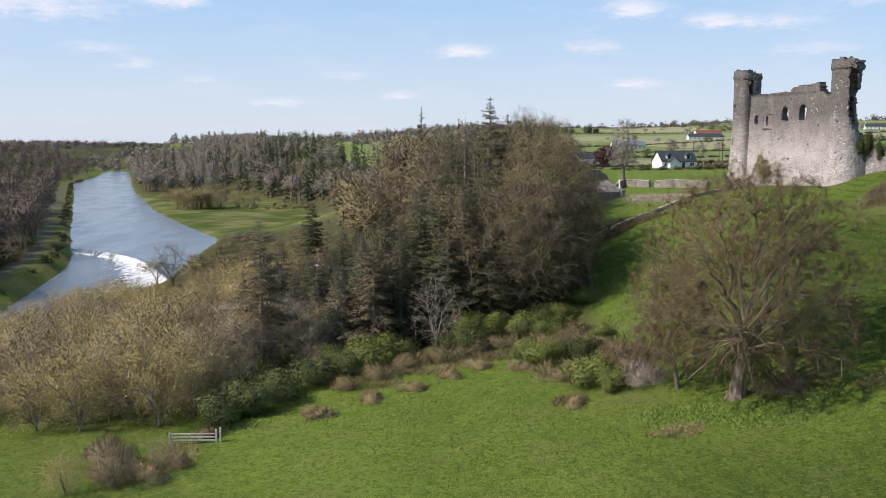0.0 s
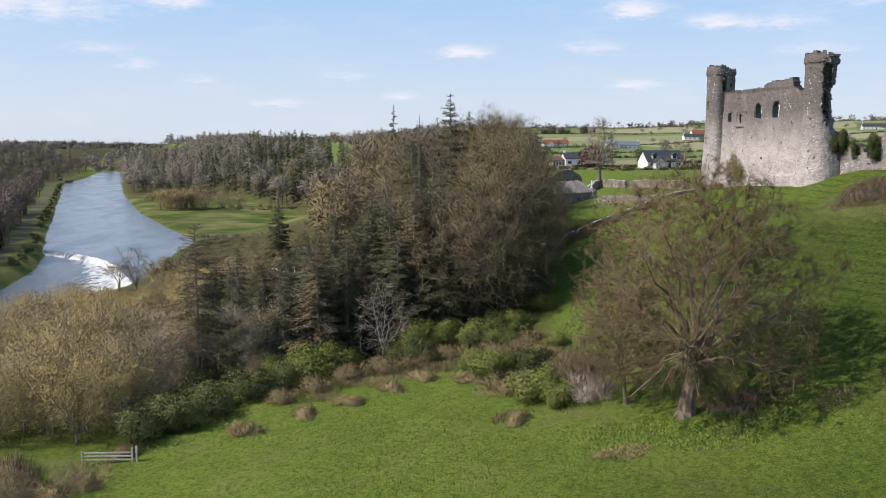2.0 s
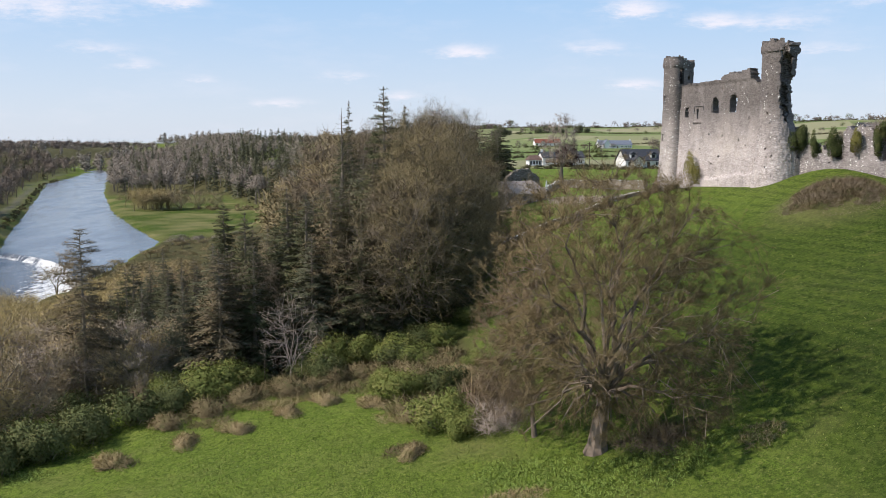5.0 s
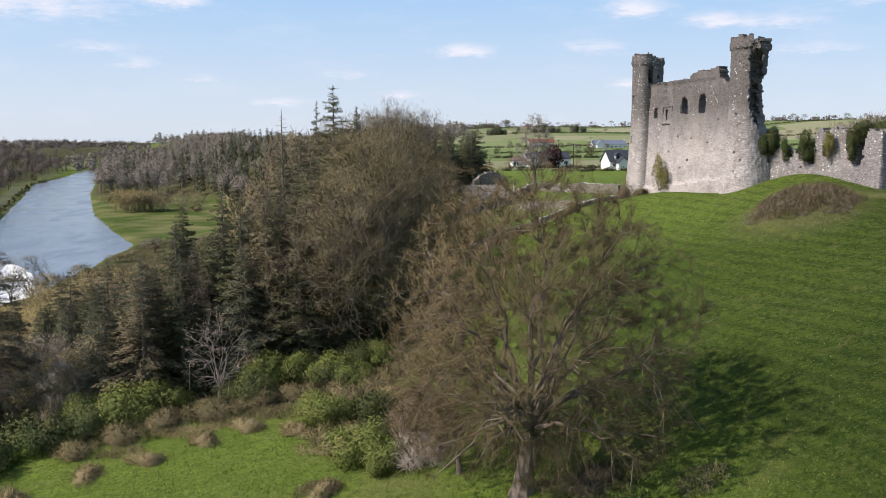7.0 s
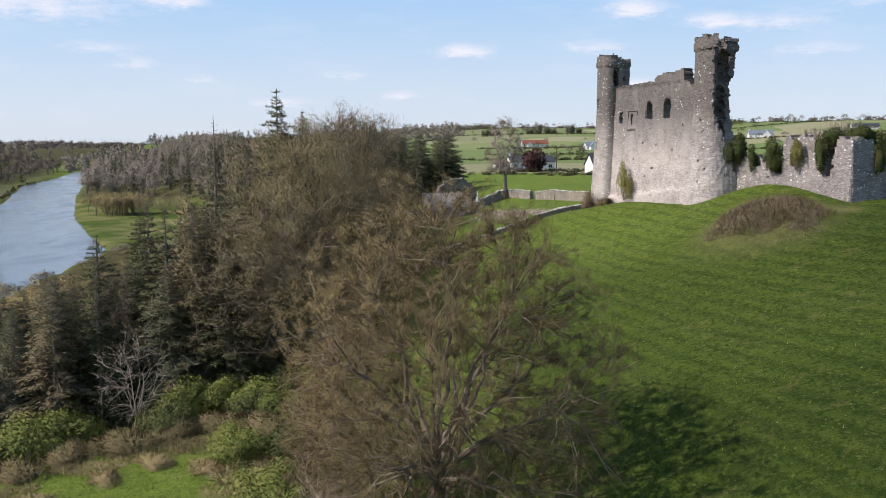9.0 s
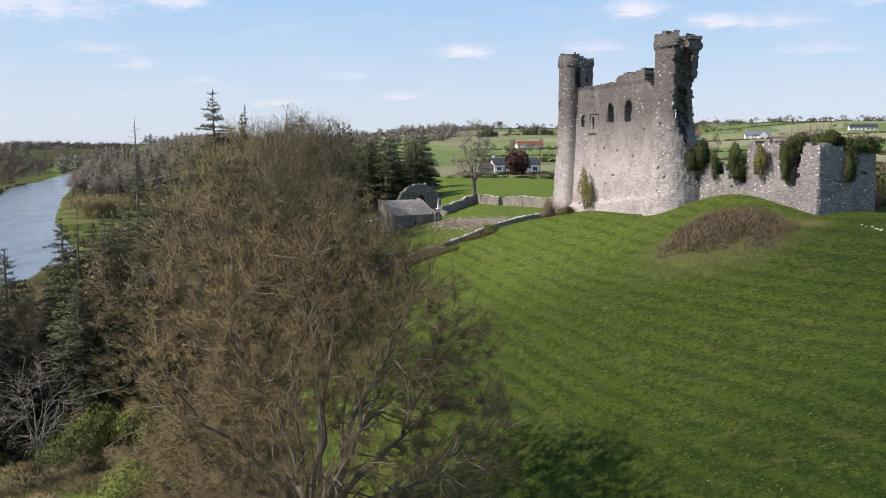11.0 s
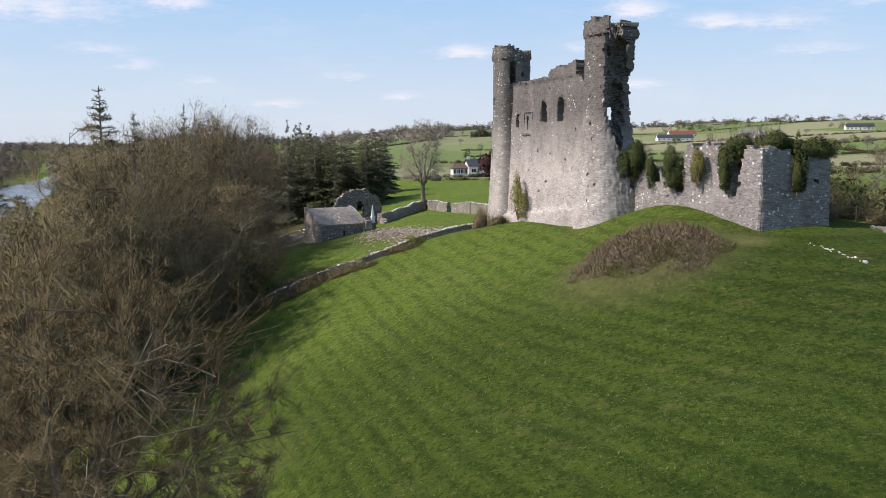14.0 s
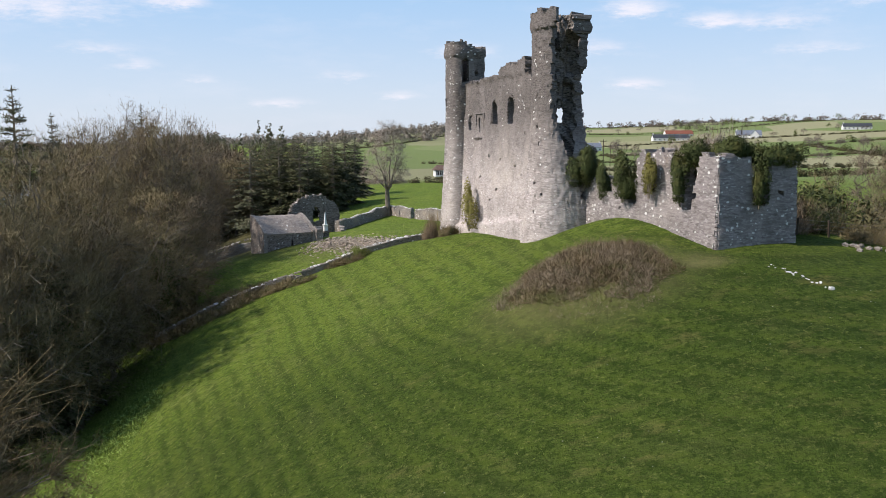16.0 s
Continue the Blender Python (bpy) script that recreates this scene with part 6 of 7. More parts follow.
for x, y, i, k, kz in ((-13.4, 96.2, 1, 1.0, 0.9), (-7.9, 99.3, 1, 0.95, 0.7), (-3.3, 101.4, 1, 0.9, 0.7), (1.1, 104.2, 1, 0.9, 0.7), (4.6, 107.2, 1, 1.0, 0.7), (-7.5, 108.2, 0, 1.3, 1.2), (-3.6, 110.6, 0, 1.3, 1.2), (0.5, 112.4, 0, 1.5, 1.2), (4.5, 114.4, 0, 1.4, 1.2), (-11.0, 105.8, 0, 1.1, 1.0),
                       (8.0, 115.4, 0, 1.2, 1.0), (14.1, 90.2, 1, 0.8, 0.7), (15.0, 100.5, 0, 1.5, 1.2), (19.6, 99.0, 3, 1.7, 1.5), (22.0, 93.5, 2, 1.5, 1.2), (20.8, 95.5, 3, 1.3, 1.2), (10.0, 104.0, 1, 1.0, 0.7), (33.0, 83.2, 3, 1.3, 0.9), (-15.2, 109.3, 3, 0.8, 2.2),
                       (14.5, 110.5, 0, 1.6, 1.3), (17.5, 113.5, 0, 1.5, 1.1), (19.0, 108.5, 1, 1.3, 0.9), (12.0, 113.5, 0, 1.4, 1.2), (21.5, 103.5, 0, 1.4, 1.2), (23.0, 98.0, 3, 1.4, 1.1),
                       (-25.2, 93.6, 0, 0.8, 0.8), (-31.5, 84.0, 0, 1.4, 1.3), (-28.0, 82.5, 1, 1.1, 0.9), (-34.0, 88.5, 3, 1.3, 1.3), (-26.5, 86.5, 1, 0.9, 0.7)):
    put(BRUSH[i], x, y, rng.uniform(0, 360), k, kz)
w, f = bare_tree(105, 10.5, 3.8, 0.17, n1=9, n2=46, n3=190, twigs=5, twig_len=0.7, twig_w=0.03, bole=0.1, low=0.05, up=0.3, droop=0.1)
plant("dead_tree", "bleached dead tree standing before the dark wood", "tree", [("trunk", w.mesh("trunk", M_TWIG_PALE)), ("crown", f.mesh("crown", M_TWIG_PALE))], at_ground(-0.6, 117.0))
for x, y, i, k in ((-32, 98.5, 0, 1.15), (-28.8, 101.5, 2, 1.1), (-36.5, 101.5, 1, 1.35), (-27.0, 106.5, 1, 1.2), (-41, 98.5, 0, 1.15), (-47, 100.5, 2, 1.1), (-33.5, 106.0, 2, 1.35), (-30.5, 80.5, 1, 0.55), (-34.5, 79.0, 0, 0.5), (-27.2, 84.5, 1, 0.42),
                   (-23.0, 118.5, 1, 1.2), (-17.0, 121.0, 0, 0.85), (-26.0, 121.0, 2, 1.15), (-12.5, 120.5, 1, 1.1), (-19.0, 116.0, 2, 0.8)):
    put(WILLOWS[i], x, y, rng.uniform(0, 360), k)
for x, y, k in ((-30, 112, 1.0), (-25, 115.5, 1.0), (-35, 117, 1.0), (-29, 122, 1.1), (-38, 110, 0.9), (-20.5, 121.5, 1.0), (-17.0, 117.0, 0.8)):
    put(PALE, x, y, rng.uniform(0, 360), k)
for k in range(96):
    x, y = rng.uniform(-72, -30), rng.uniform(104, 178)
    if x < np.interp(y, BANK_Y, BANK_R) + 4:
        continue
    put(WILLOWS[int(rng.integers(0, 3))], x, y, rng.uniform(0, 360), rng.uniform(0.95, 1.25) * (1.15 if y < 125 else 0.85))
for k in range(30):
    x, y = rng.uniform(-55, -16), rng.uniform(122, 200)
    put(BARE_BACK[int(rng.integers(0, 5))], x, y, rng.uniform(0, 360), rng.uniform(0.3, 0.42) if x < -26 else rng.uniform(0.28, 0.42))
w, f = bare_tree(106, 10.5, 5.0, 0.3, n1=9, n2=60, n3=300, twigs=7, twig_len=0.9, twig_w=0.05, bole=0.12, lean=(-0.25, 0), up=0.3)
plant("riverside_tree", "dark leafless tree leaning over the weir", "tree", [("trunk", w.mesh("trunk", M_BARK)), ("crown", f.mesh("crown", M_TWIG_FAR))], at_ground(-64.5, 212.0))
put(WILLOWS[1], -118, 246, 0, 0.9, 1.0)

# ---------------------------------------------------------------- far woods, hedges and skyline trees
def far_kinds():
    out = []
    for i in range(3):
        r_ = np.random.default_rng(700 + i)
        q, n_ = Soup(), 480
        d = unit(r_.normal(0, 1, (n_, 3)))
        d[:, 2] = np.abs(d[:, 2]) * 1.1 - 0.25
        lump = 0.8 + 0.25 * np.sin(4 * d[:, 0] + i) * np.cos(5 * d[:, 1] + 2 * i)
        p = d * (r_.uniform(0.45, 1.0, n_) * lump)[:, None] * np.array((6.4, 6.4, 7.4)) + np.array((0, 0, 8.6))
        q.slivers(p, unit(d + r_.normal(0, 0.7, (n_, 3)) + np.array((0, 0, 0.15))), r_.uniform(0.7, 1.9, n_), 0.2, r_, unit(d / np.array((1, 1, 1.3)) + np.array((0, 0, 0.2)) + r_.normal(0, 0.25, (n_, 3))))
        for j in range(3):
            t_ = r_.uniform(0, 6.28)
            q.tube([(0, 0, -0.5), (0.3 * math.cos(t_), 0.3 * math.sin(t_), 5), (3.4 * math.cos(t_), 3.4 * math.sin(t_), 12)], [0.22, 0.15, 0.04], 3)
        out.append((q.arrays(), None))
    for i in range(2):
        a = conifer(720 + i, 18, 3.4, 12, 5, 17, 1.25, slim=0.5)
        out.append((a[1].arrays(), a[0].arrays()))
    a = bush(740, 3.2, 3.2, 4.5, 100, 0.8, 11, 0, 0.6)
    out.append((a[1].arrays(), None))
    for i in range(2):
        a = bush(750 + i, 5.5, 5.5, 10.5, 170, 1.0, 12, 0, 0.7)
        out.append((a[1].arrays(), None))
    near = bush(770, 3.2, 3.2, 4.5, 460, 0.34, 11, 0, 0.6)
    a = bush(760, 9, 9, 11, 110, 1.9, 12, 0, 0.7)
    out.append((a[1].arrays(), None))
    out.append((near[1].arrays(), None))
    a = bush(780, 6.5, 6.5, 13, 1300, 0.8, 14, 0, 0.5)
    out.append((a[1].arrays(), None))
    return out


FAR = far_kinds()


def far_wood(name, label, places, material, category="wood"):
    """Many far trees as one mesh. places: kind, x, y, scale, height scale."""
    vs, fs, ns, n = [], [], [], 0
    r = np.random.default_rng(len(places))
    for kind, x, y, k, kz in places:
        v, f, w_ = FAR[kind][0]
        t = r.uniform(0, 6.28)
        c, s = math.cos(t), math.sin(t)
        vs.append(np.stack([(v[:, 0] * c - v[:, 1] * s) * k + x, (v[:, 0] * s + v[:, 1] * c) * k + y, v[:, 2] * kz + gz(x, y) - 0.3], 1))
        ns.append(np.stack([w_[:, 0] * c - w_[:, 1] * s, w_[:, 0] * s + w_[:, 1] * c, w_[:, 2]], 1))
        fs += [[a + n for a in face] for face in f]
        n += len(v)
    ob = new(name, mesh_of(name, np.concatenate(vs), fs, material, normals=np.concatenate(ns)))
    return tagged(ob, label, category, kind="stuff")


rng = np.random.default_rng(50)
left_bare, left_fir, right_bare, right_fir, river_edge = [], [], [], [], []
for k in range(900):
    y = 150 + 1000 * rng.random() ** 1.3
    lb = float(np.interp(y, BANK_LY, BANK_L))
    x = lb - 11 - rng.random() ** 1.3 * (110 + 0.25 * y)
    if rng.random() < 0.92:
        left_bare.append((int(rng.integers(0, 3)), x, y, rng.uniform(0.7, 1.15), rng.uniform(0.75, 1.15)))
    else:
        left_fir.append((3 + k % 2, x, y, rng.uniform(0.7, 1.0), rng.uniform(0.75, 1.05)))
for k in range(190):
    y = 140 + 300 * rng.random()
    left_bare.append((int(rng.integers(0, 3)), float(np.interp(y, BANK_LY, BANK_L)) - 10 - 30 * rng.random(), y, rng.uniform(0.8, 1.2), rng.uniform(0.8, 1.2)))
for k in range(2300):
    y = 200 + 950 * rng.random() ** 1.1
    rb = float(np.interp(y, BANK_Y, BANK_R))
    x = rb + 3 + rng.random() * (120 + 0.14 * y)
    wd, md = wood_floor(x, y)
    if md > 0.2 or (y < 262 and x > -14) or x > 20 - 0.3 * (y - 262):
        continue
    if 325 < y < 475 and x < rb + 80:
        continue
    firish = rng.random() < (0.6 if (x - rb) > 60 and y < 760 else 0.12)
    kz = rng.uniform(0.85, 1.25)
    if y < 335 and x < -18 - 0.13 * (y - 180):
        kz = min(kz, max(0.2, (6.0 - 0.118 * y - gz(x, y)) / 16.5))     # low growth in front of the meadow
        firish = False
    item = (x, y, rng.uniform(0.75, 1.15) * min(1.0, kz + 0.25), kz)
    (right_fir if firish else right_bare).append(((3 + int(rng.integers(0, 2))) if firish else int(rng.integers(0, 3)), *item))
far_wood("far_bank_wood", "dense leafless brown wood on the river's far bank", left_bare, M_TWIG_VALLEY)
far_wood("far_bank_conifers", "few dark conifers among the far bank's wood", left_fir, M_CONIFER)
far_wood("valley_wood", "grey-brown leafless wood along the river valley", [p for p in right_bare if p[2] > 310], M_TWIG_FAR)
far_wood("riverside_wood", "low olive-brown leafless wood before the river meadow", [p for p in right_bare if p[2] <= 310], M_TWIG_GREEN)
clumps = [(10, x, y, k, k * kz) for x, y, k, kz in ((84, 1175, 1.0, 0.9), (93, 1185, 1.15, 1.05), (101, 1190, 0.95, 0.85), (148, 1255, 1.0, 0.9), (160, 1262, 1.1, 1.1), (172, 1258, 1.0, 1.0), (181, 1265, 0.8, 0.9), (205, 1262, 1.15, 1.15), (217, 1268, 0.9, 0.9), (120, 1240, 0.6, 0.6), (136, 1246, 0.6, 0.5))]
far_wood("ridge_evergreens", "dark evergreen clumps on the far ridge", clumps, M_CONIFER_B)
far_wood("valley_conifers", "dark green conifer plantation along the valley", right_fir, M_CONIFER_B)
end = [(6 + int(rng.integers(0, 2)), rng.uniform(-1150, 60), 1100 + 700 * rng.random() ** 1.5, rng.uniform(0.8, 1.5), rng.uniform(0.7, 1.7)) for k in range(800)]
far_wood("horizon_wood", "far grey woods on the skyline", end, M_TWIG_FAR)
ridge = [(8, rng.uniform(-1700, 1500), 1750 + 900 * rng.random(), rng.uniform(0.9, 1.8), rng.uniform(0.7, 1.5)) for k in range(800)]
far_wood("ridge_wood", "distant hazy woods along the horizon", ridge, M_TWIG_VALLEY)
bank = []
for k in range(110):
    y = rng.uniform(175, 820)
    bank.append((5, float(np.interp(y, BANK_LY, BANK_L)) - rng.uniform(0.5, 4.0), y, rng.uniform(0.3, 0.6), rng.uniform(0.2, 0.5)))
for k in range(120):
    y = rng.uniform(40, 330)
    bank.append((5, float(np.interp(y, BANK_LY, BANK_L)) - rng.uniform(11.0, 20.0), y, rng.uniform(0.5, 1.1), rng.uniform(0.5, 1.1)))
far_wood("towpath_hedge", "dark brush between the towpath and the river", bank, M_HEDGE, "hedge")
for x, y, i, k in ((-136, 468, 0, 1.25), (-129, 462, 2, 1.35), (-123, 469, 0, 1.3), (-141, 477, 2, 1.3), (-116, 464, 1, 1.3), (-108, 470, 1, 1.2), (-131, 476, 2, 1.3), (-100, 474, 1, 1.1)):
    put(WILLOWS[i], x, y, rng.uniform(0, 360), k, label="olive willow at the edge of the river meadow")
meadow_c = [(k % 3, -130 + 7 * rng.normal(), 470 + 7 * rng.normal(), rng.uniform(0.55, 0.95), rng.uniform(0.5, 0.8)) for k in range(30)]
meadow_c += [(5, rng.uniform(-112, -50), rng.uniform(455, 478), rng.uniform(0.5, 1.0), rng.uniform(0.25, 0.6)) for k in range(26)]
far_wood("meadow_thicket", "olive willow thicket by the river meadow", meadow_c, M_TWIG_GREEN)
# hedges and trees between the far fields
hedge, crowns, dark = [], [], []
for x0, y0, x1, y1, big in ((62, 292, 190, 345, 0.2), (46, 322, 84, 334, 0.0), (40, 300, 70, 306, 0.0), (100, 395, 240, 410, 0.25), (40, 505, 330, 540, 0.25), (60, 650, 500, 700, 0.3), (60, 850, 700, 880, 0.3), (240, 380, 300, 660, 0.3), (150, 540, 160, 660, 0.3), (390, 690, 460, 860, 0.3),
                           (84, 128, 130, 150, 0.5), (92, 170, 300, 230, 0.4), (90, 135, 150, 240, 0.4), (0, 1250, 1100, 1280, 0.6), (100, 1500, 1500, 1520, 0.7), (-60, 900, 40, 1200, 0.5)):
    L = math.hypot(x1 - x0, y1 - y0)
    for k in range(int(L / 2.0)):
        t = (k + rng.random()) / (L / 2.0)
        x, y = x0 + (x1 - x0) * t + rng.normal(0, 0.8), y0 + (y1 - y0) * t + rng.normal(0, 0.8)
        hedge.append((5 if y > 260 else 9, x, y, rng.uniform(0.5, 0.8), rng.uniform(0.28, 0.48) * (1.7 if y < 250 else ((1.5 if x > 84 else 0.8) if y < 350 else 1.0))))
        if rng.random() < 0.07 * big * 2:
            crowns.append((int(rng.integers(0, 3)), x, y, rng.uniform(0.4, 0.8), rng.uniform(0.4, 0.8)))
        if rng.random() < 0.02 and big > 0 and y > 380:
            dark.append((6, x, y, rng.uniform(0.5, 0.9), rng.uniform(0.45, 0.8)))
for k in range(420):
    x = rng.uniform(30, 1100)
    y = 1250 + rng.uniform(-40, 300)
    if float(wobble(x, y * 0.3, 70, 3.0)) < 0.15:
        continue
    k_ = rng.uniform(0.6, 1.7)
    (crowns if rng.random() < 0.6 else dark).append((int(rng.integers(0, 3)) if rng.random() < 0.6 else 7, x, y, k_ * 0.7, k_ * rng.uniform(0.4, 0.7)))
for k in range(60):
    y = 330 + 900 * rng.random()
    x = 45 + rng.random() * (0.42 * y)
    if any(math.hypot(x - hx, y - hy) < 34 for hx, hy in ((82, 300), (56, 330), (77, 450), (166, 780), (265, 890), (305, 1010), (330, 860), (452, 910))):
        continue
    k_ = rng.uniform(0.4, 0.95)
    (dark if k % 3 == 0 else crowns).append((6 if k % 3 == 0 else k % 3, x, y, k_ * 0.7, k_ * (0.4 if y < 500 else 0.6)))
far_wood("field_hedges", "brown-green hedges between far fields", hedge, M_HEDGE, "hedge")
far_wood("hedgerow_trees", "leafless hedgerow trees between far fields", crowns, M_TWIG_VALLEY, "trees")
far_wood("evergreen_trees", "dark evergreen trees among far fields", dark, M_LAUREL, "trees")

# ---------------------------------------------------------------- ivy and brush on the ruins
def ivy_patch(name, label, x, y, z, rx, ry, rz, n, mat, seed, size=0.13):
    wv, fv = bush(seed, rx, ry, rz, n, size, 9, 5)
    ob = thing(name, label, "ivy", "ivy on the ruin", at=pose(x, y, z))
    part("foliage", fv.mesh("foliage", mat), ob)
    part("stem", wv.mesh("stem", M_BARK), ob)
    return ob


for i, (x, y, z, rx, ry, rz, n) in enumerate(((61.8, 130.4, 4.9, 1.5, 1.4, 3.4, 9000), (63.1, 128.7, 4.0, 0.8, 1.0, 2.8, 3600), (63.9, 125.5, 4.3, 1.3, 1.4, 3.1, 8000), (66.6, 119.3, 4.4, 0.7, 0.9, 3.2, 4500), (67.2, 119.0, 6.7, 1.5, 1.5, 1.7, 6000), (69.4, 117.7, 7.0, 2.0, 1.4, 1.6, 7000),
                                             (71.8, 118.2, 6.9, 2.1, 1.3, 1.5, 7000), (71.1, 117.0, 4.4, 0.8, 0.6, 3.4, 4200), (69.6, 120.6, 6.2, 2.4, 2.5, 2.5, 6000), (73.6, 118.8, 6.7, 1.4, 1.4, 1.4, 3000))):
    ivy_patch("ivy", "dark green ivy grown over the ruined wall", x, y, z, rx, ry, rz, n, M_IVY, 800 + i, 0.095)
ivy_patch("ivy", "yellowed ivy hanging on the ruined wall", 65.1, 122.0, 4.8, 0.6, 1.3, 2.8, 2600, M_IVY_YELLOW, 820, 0.1)
ivy_patch("wall_shrub", "ochre shrub growing at the castle wall's foot", 53.2, 147.8, 0.0, 0.9, 2.2, 4.4, 2600, M_IVY_YELLOW, 821, 0.12)
put(BRUSH[3], 49.8, 153.0, 0, 0.6, 1.3, label="brown bare shrub at the turret's foot")
put(BRUSH[0], 51.2, 150.4, 40, 0.5, 0.8, label="brown bramble at the castle wall's foot")
ivy_patch("scrub_bush", "olive brown scrub growing inside the ruin", 70.0, 123.5, 3.0, 3.2, 3.0, 5.0, 9000, M_BRAMBLE, 822, 0.09)
ivy_patch("scrub_bush", "olive brown scrub growing inside the ruin", 68.0, 129.0, 3.0, 2.4, 2.8, 4.2, 6000, M_BRAMBLE, 823, 0.09)
for i, (x, y, z, k) in enumerate(((68.5, 121.5, 6.2, 1.1), (67.5, 125.5, 5.6, 1.1), (70.5, 123.5, 6.2, 1.2), (69.6, 128.0, 5.4, 1.2))):
    ob = plant("wall_shrub", "bare shrub growing out of the ruin", "shrub", BRUSH[2]["pieces"], pose(x, y, z) @ Matrix.Diagonal((k, k, k * 1.3, 1)))

# the brushy mound
def ground_brush(seed, cx, cy, rx, ry, n, length, width, rise, mask=0.0, turn=0.0):
    """Dead growth that stands on the ground within an oval."""
    r = np.random.default_rng(seed)
    a, q = r.uniform(0, 6.283, n), np.sqrt(r.uniform(0, 1, n))
    q = q * (1 + 0.14 * np.sin(3 * a + seed) + 0.07 * np.sin(7 * a))
    tc, ts = math.cos(radians(turn)), math.sin(radians(turn))
    x, y = cx + rx * q * np.cos(a) * tc - ry * q * np.sin(a) * ts, cy + rx * q * np.cos(a) * ts + ry * q * np.sin(a) * tc
    if mask:
        ok = wobble(x, y, 1.1, 4.0) * mask + r.normal(0, 0.25, n) > -0.05
        x, y, q = x[ok], y[ok], q[ok]
        n = len(x)
    z = ground_z(x, y) + r.uniform(-0.05, 1.0, n) * rise * (1 - 0.5 * q ** 2) * (0.7 + 0.5 * wobble(x, y, 1.3))
    s_ = Soup()
    d = unit(r.normal(0, 0.7, (n, 3)) + np.array((0, 0, 0.45)))
    s_.slivers(np.stack([x, y, z], 1), d, length * r.uniform(0.4, 1.2, n), width, r, unit(r.normal(0, 0.4, (n, 3)) + np.array((0, 0, 1.0))))
    return s_


mound = thing("bramble_mound", "low mound overgrown with dead brown brambles and dry grass", "thicket")
part("dead_growth", ground_brush(900, 59.7, 114.4, 4.9, 3.7, 16000, 0.5, 0.03, 0.45, -1.0, -24).mesh("dead_growth", M_BRAMBLE), mound)
part("cane_growth", ground_brush(901, 59.8, 114.5, 4.7, 3.5, 7000, 0.8, 0.022, 0.55, 0, -24).mesh("cane_growth", M_TWIG_RED), mound)
part("dry_grass", ground_brush(902, 59.2, 114.2, 4.7, 3.6, 24000, 0.42, 0.026, 0.4, 1.0, -24).mesh("dry_grass", M_STRAW), mound)
part("dry_grass", ground_brush(903, 59.4, 114.0, 5.6, 4.4, 5000, 0.35, 0.025, 0.1, 0, -24).mesh("dry_grass", M_STRAW), mound)
# scrub behind the ruin and on the field beside it
for x, y, i, k, kz in ((75.5, 124.0, 3, 1.2, 1.5), (78.0, 128.5, 0, 1.4, 1.5), (73.0, 132.0, 3, 1.5, 1.8), (76.0, 136.0, 0, 1.6, 1.8), (80.0, 133.0, 3, 1.6, 1.5), (70.0, 137.5, 0, 1.4, 1.7), (83.0, 137.0, 0, 1.8, 1.7), (86.5, 133.5, 3, 1.7, 1.5), (84.0, 128.0, 0, 1.4, 1.2), (88.0, 140.0, 3, 2.0, 2.0), (91.0, 128.5, 0, 1.7, 1.4), (93.0, 136.0, 3, 1.9, 1.8),
                       (81.0, 121.5, 0, 1.0, 0.9), (86.0, 120.5, 3, 1.0, 0.8), (79.0, 142.0, 3, 1.8, 2.0), (73.5, 144.0, 0, 1.7, 2.0), (96.0, 142.0, 3, 2.0, 2.0), (68.5, 142.5, 3, 1.4, 1.9)):
    put(BRUSH[i], x, y, rng.uniform(0, 360), k, kz, label="bare brown scrub behind the ruin")
for x, y, k, kz in ((82.0, 138.5, 1.6, 1.7), (85.5, 141.0, 1.7, 1.8), (90.0, 139.0, 1.6, 1.6), (94.5, 142.5, 1.8, 1.7), (88.0, 134.0, 1.1, 1.0), (77.5, 125.0, 0.9, 0.7), (84.5, 131.0, 1.1, 1.0), (90.0, 131.0, 1.0, 0.8), (80.0, 138.0, 1.2, 1.2), (88.5, 126.0, 0.9, 0.7)):
    put(SHRUBS[2], x, y, rng.uniform(0, 360), k, kz, label="dark green bush in the scrub beside the ruin")
for x, y, k in ((88, 146, 0.5), (82, 150, 0.5), (76, 152, 0.48), (97, 132, 0.5), (95, 150, 0.6), (103, 140, 0.6)):
    put(BARE_BACK[int(rng.integers(0, 5))], x, y, rng.uniform(0, 360), k, label="small bare tree in the scrub behind the ruin")
put(BARE[1], 79.6, 115.2, 30, 0.42, label="small olive thorn tree at the field's edge")
put(BARE[3], 83.5, 117.8, 200, 0.45, label="small olive thorn tree at the field's edge")
COPPER = bush(430, 2.6, 2.3, 2.9, 1200, 0.3, 11)
plant("copper_bush", "dark copper-red beech bush beside the white bungalow", "bush", [("stem", COPPER[0].mesh("stem", M_BARK)), ("foliage", COPPER[1].mesh("foliage", M_COPPER))], at_ground(59.6, 327.0, 0, 2.2, 0.1, 2.3))
# wire fence beside the ruin
fence = thing("field_fence", "old timber post and wire fence in rough grass beside the ruin", "fence")
for k in range(9):
    x, y = 75.2 + 2.6 * k, 121.0 + 0.5 * k + 0.3 * math.sin(k * 1.7)
    part("post", from_bm("post", box_bm(0.12, 0.12, 1.5, (0, 0, -0.3), 0.015), M_POLE), fence, at=pose(x, y, gz(x, y), 3 * math.sin(k * 2.3), 4 * math.cos(k * 3.1), 10 * k))
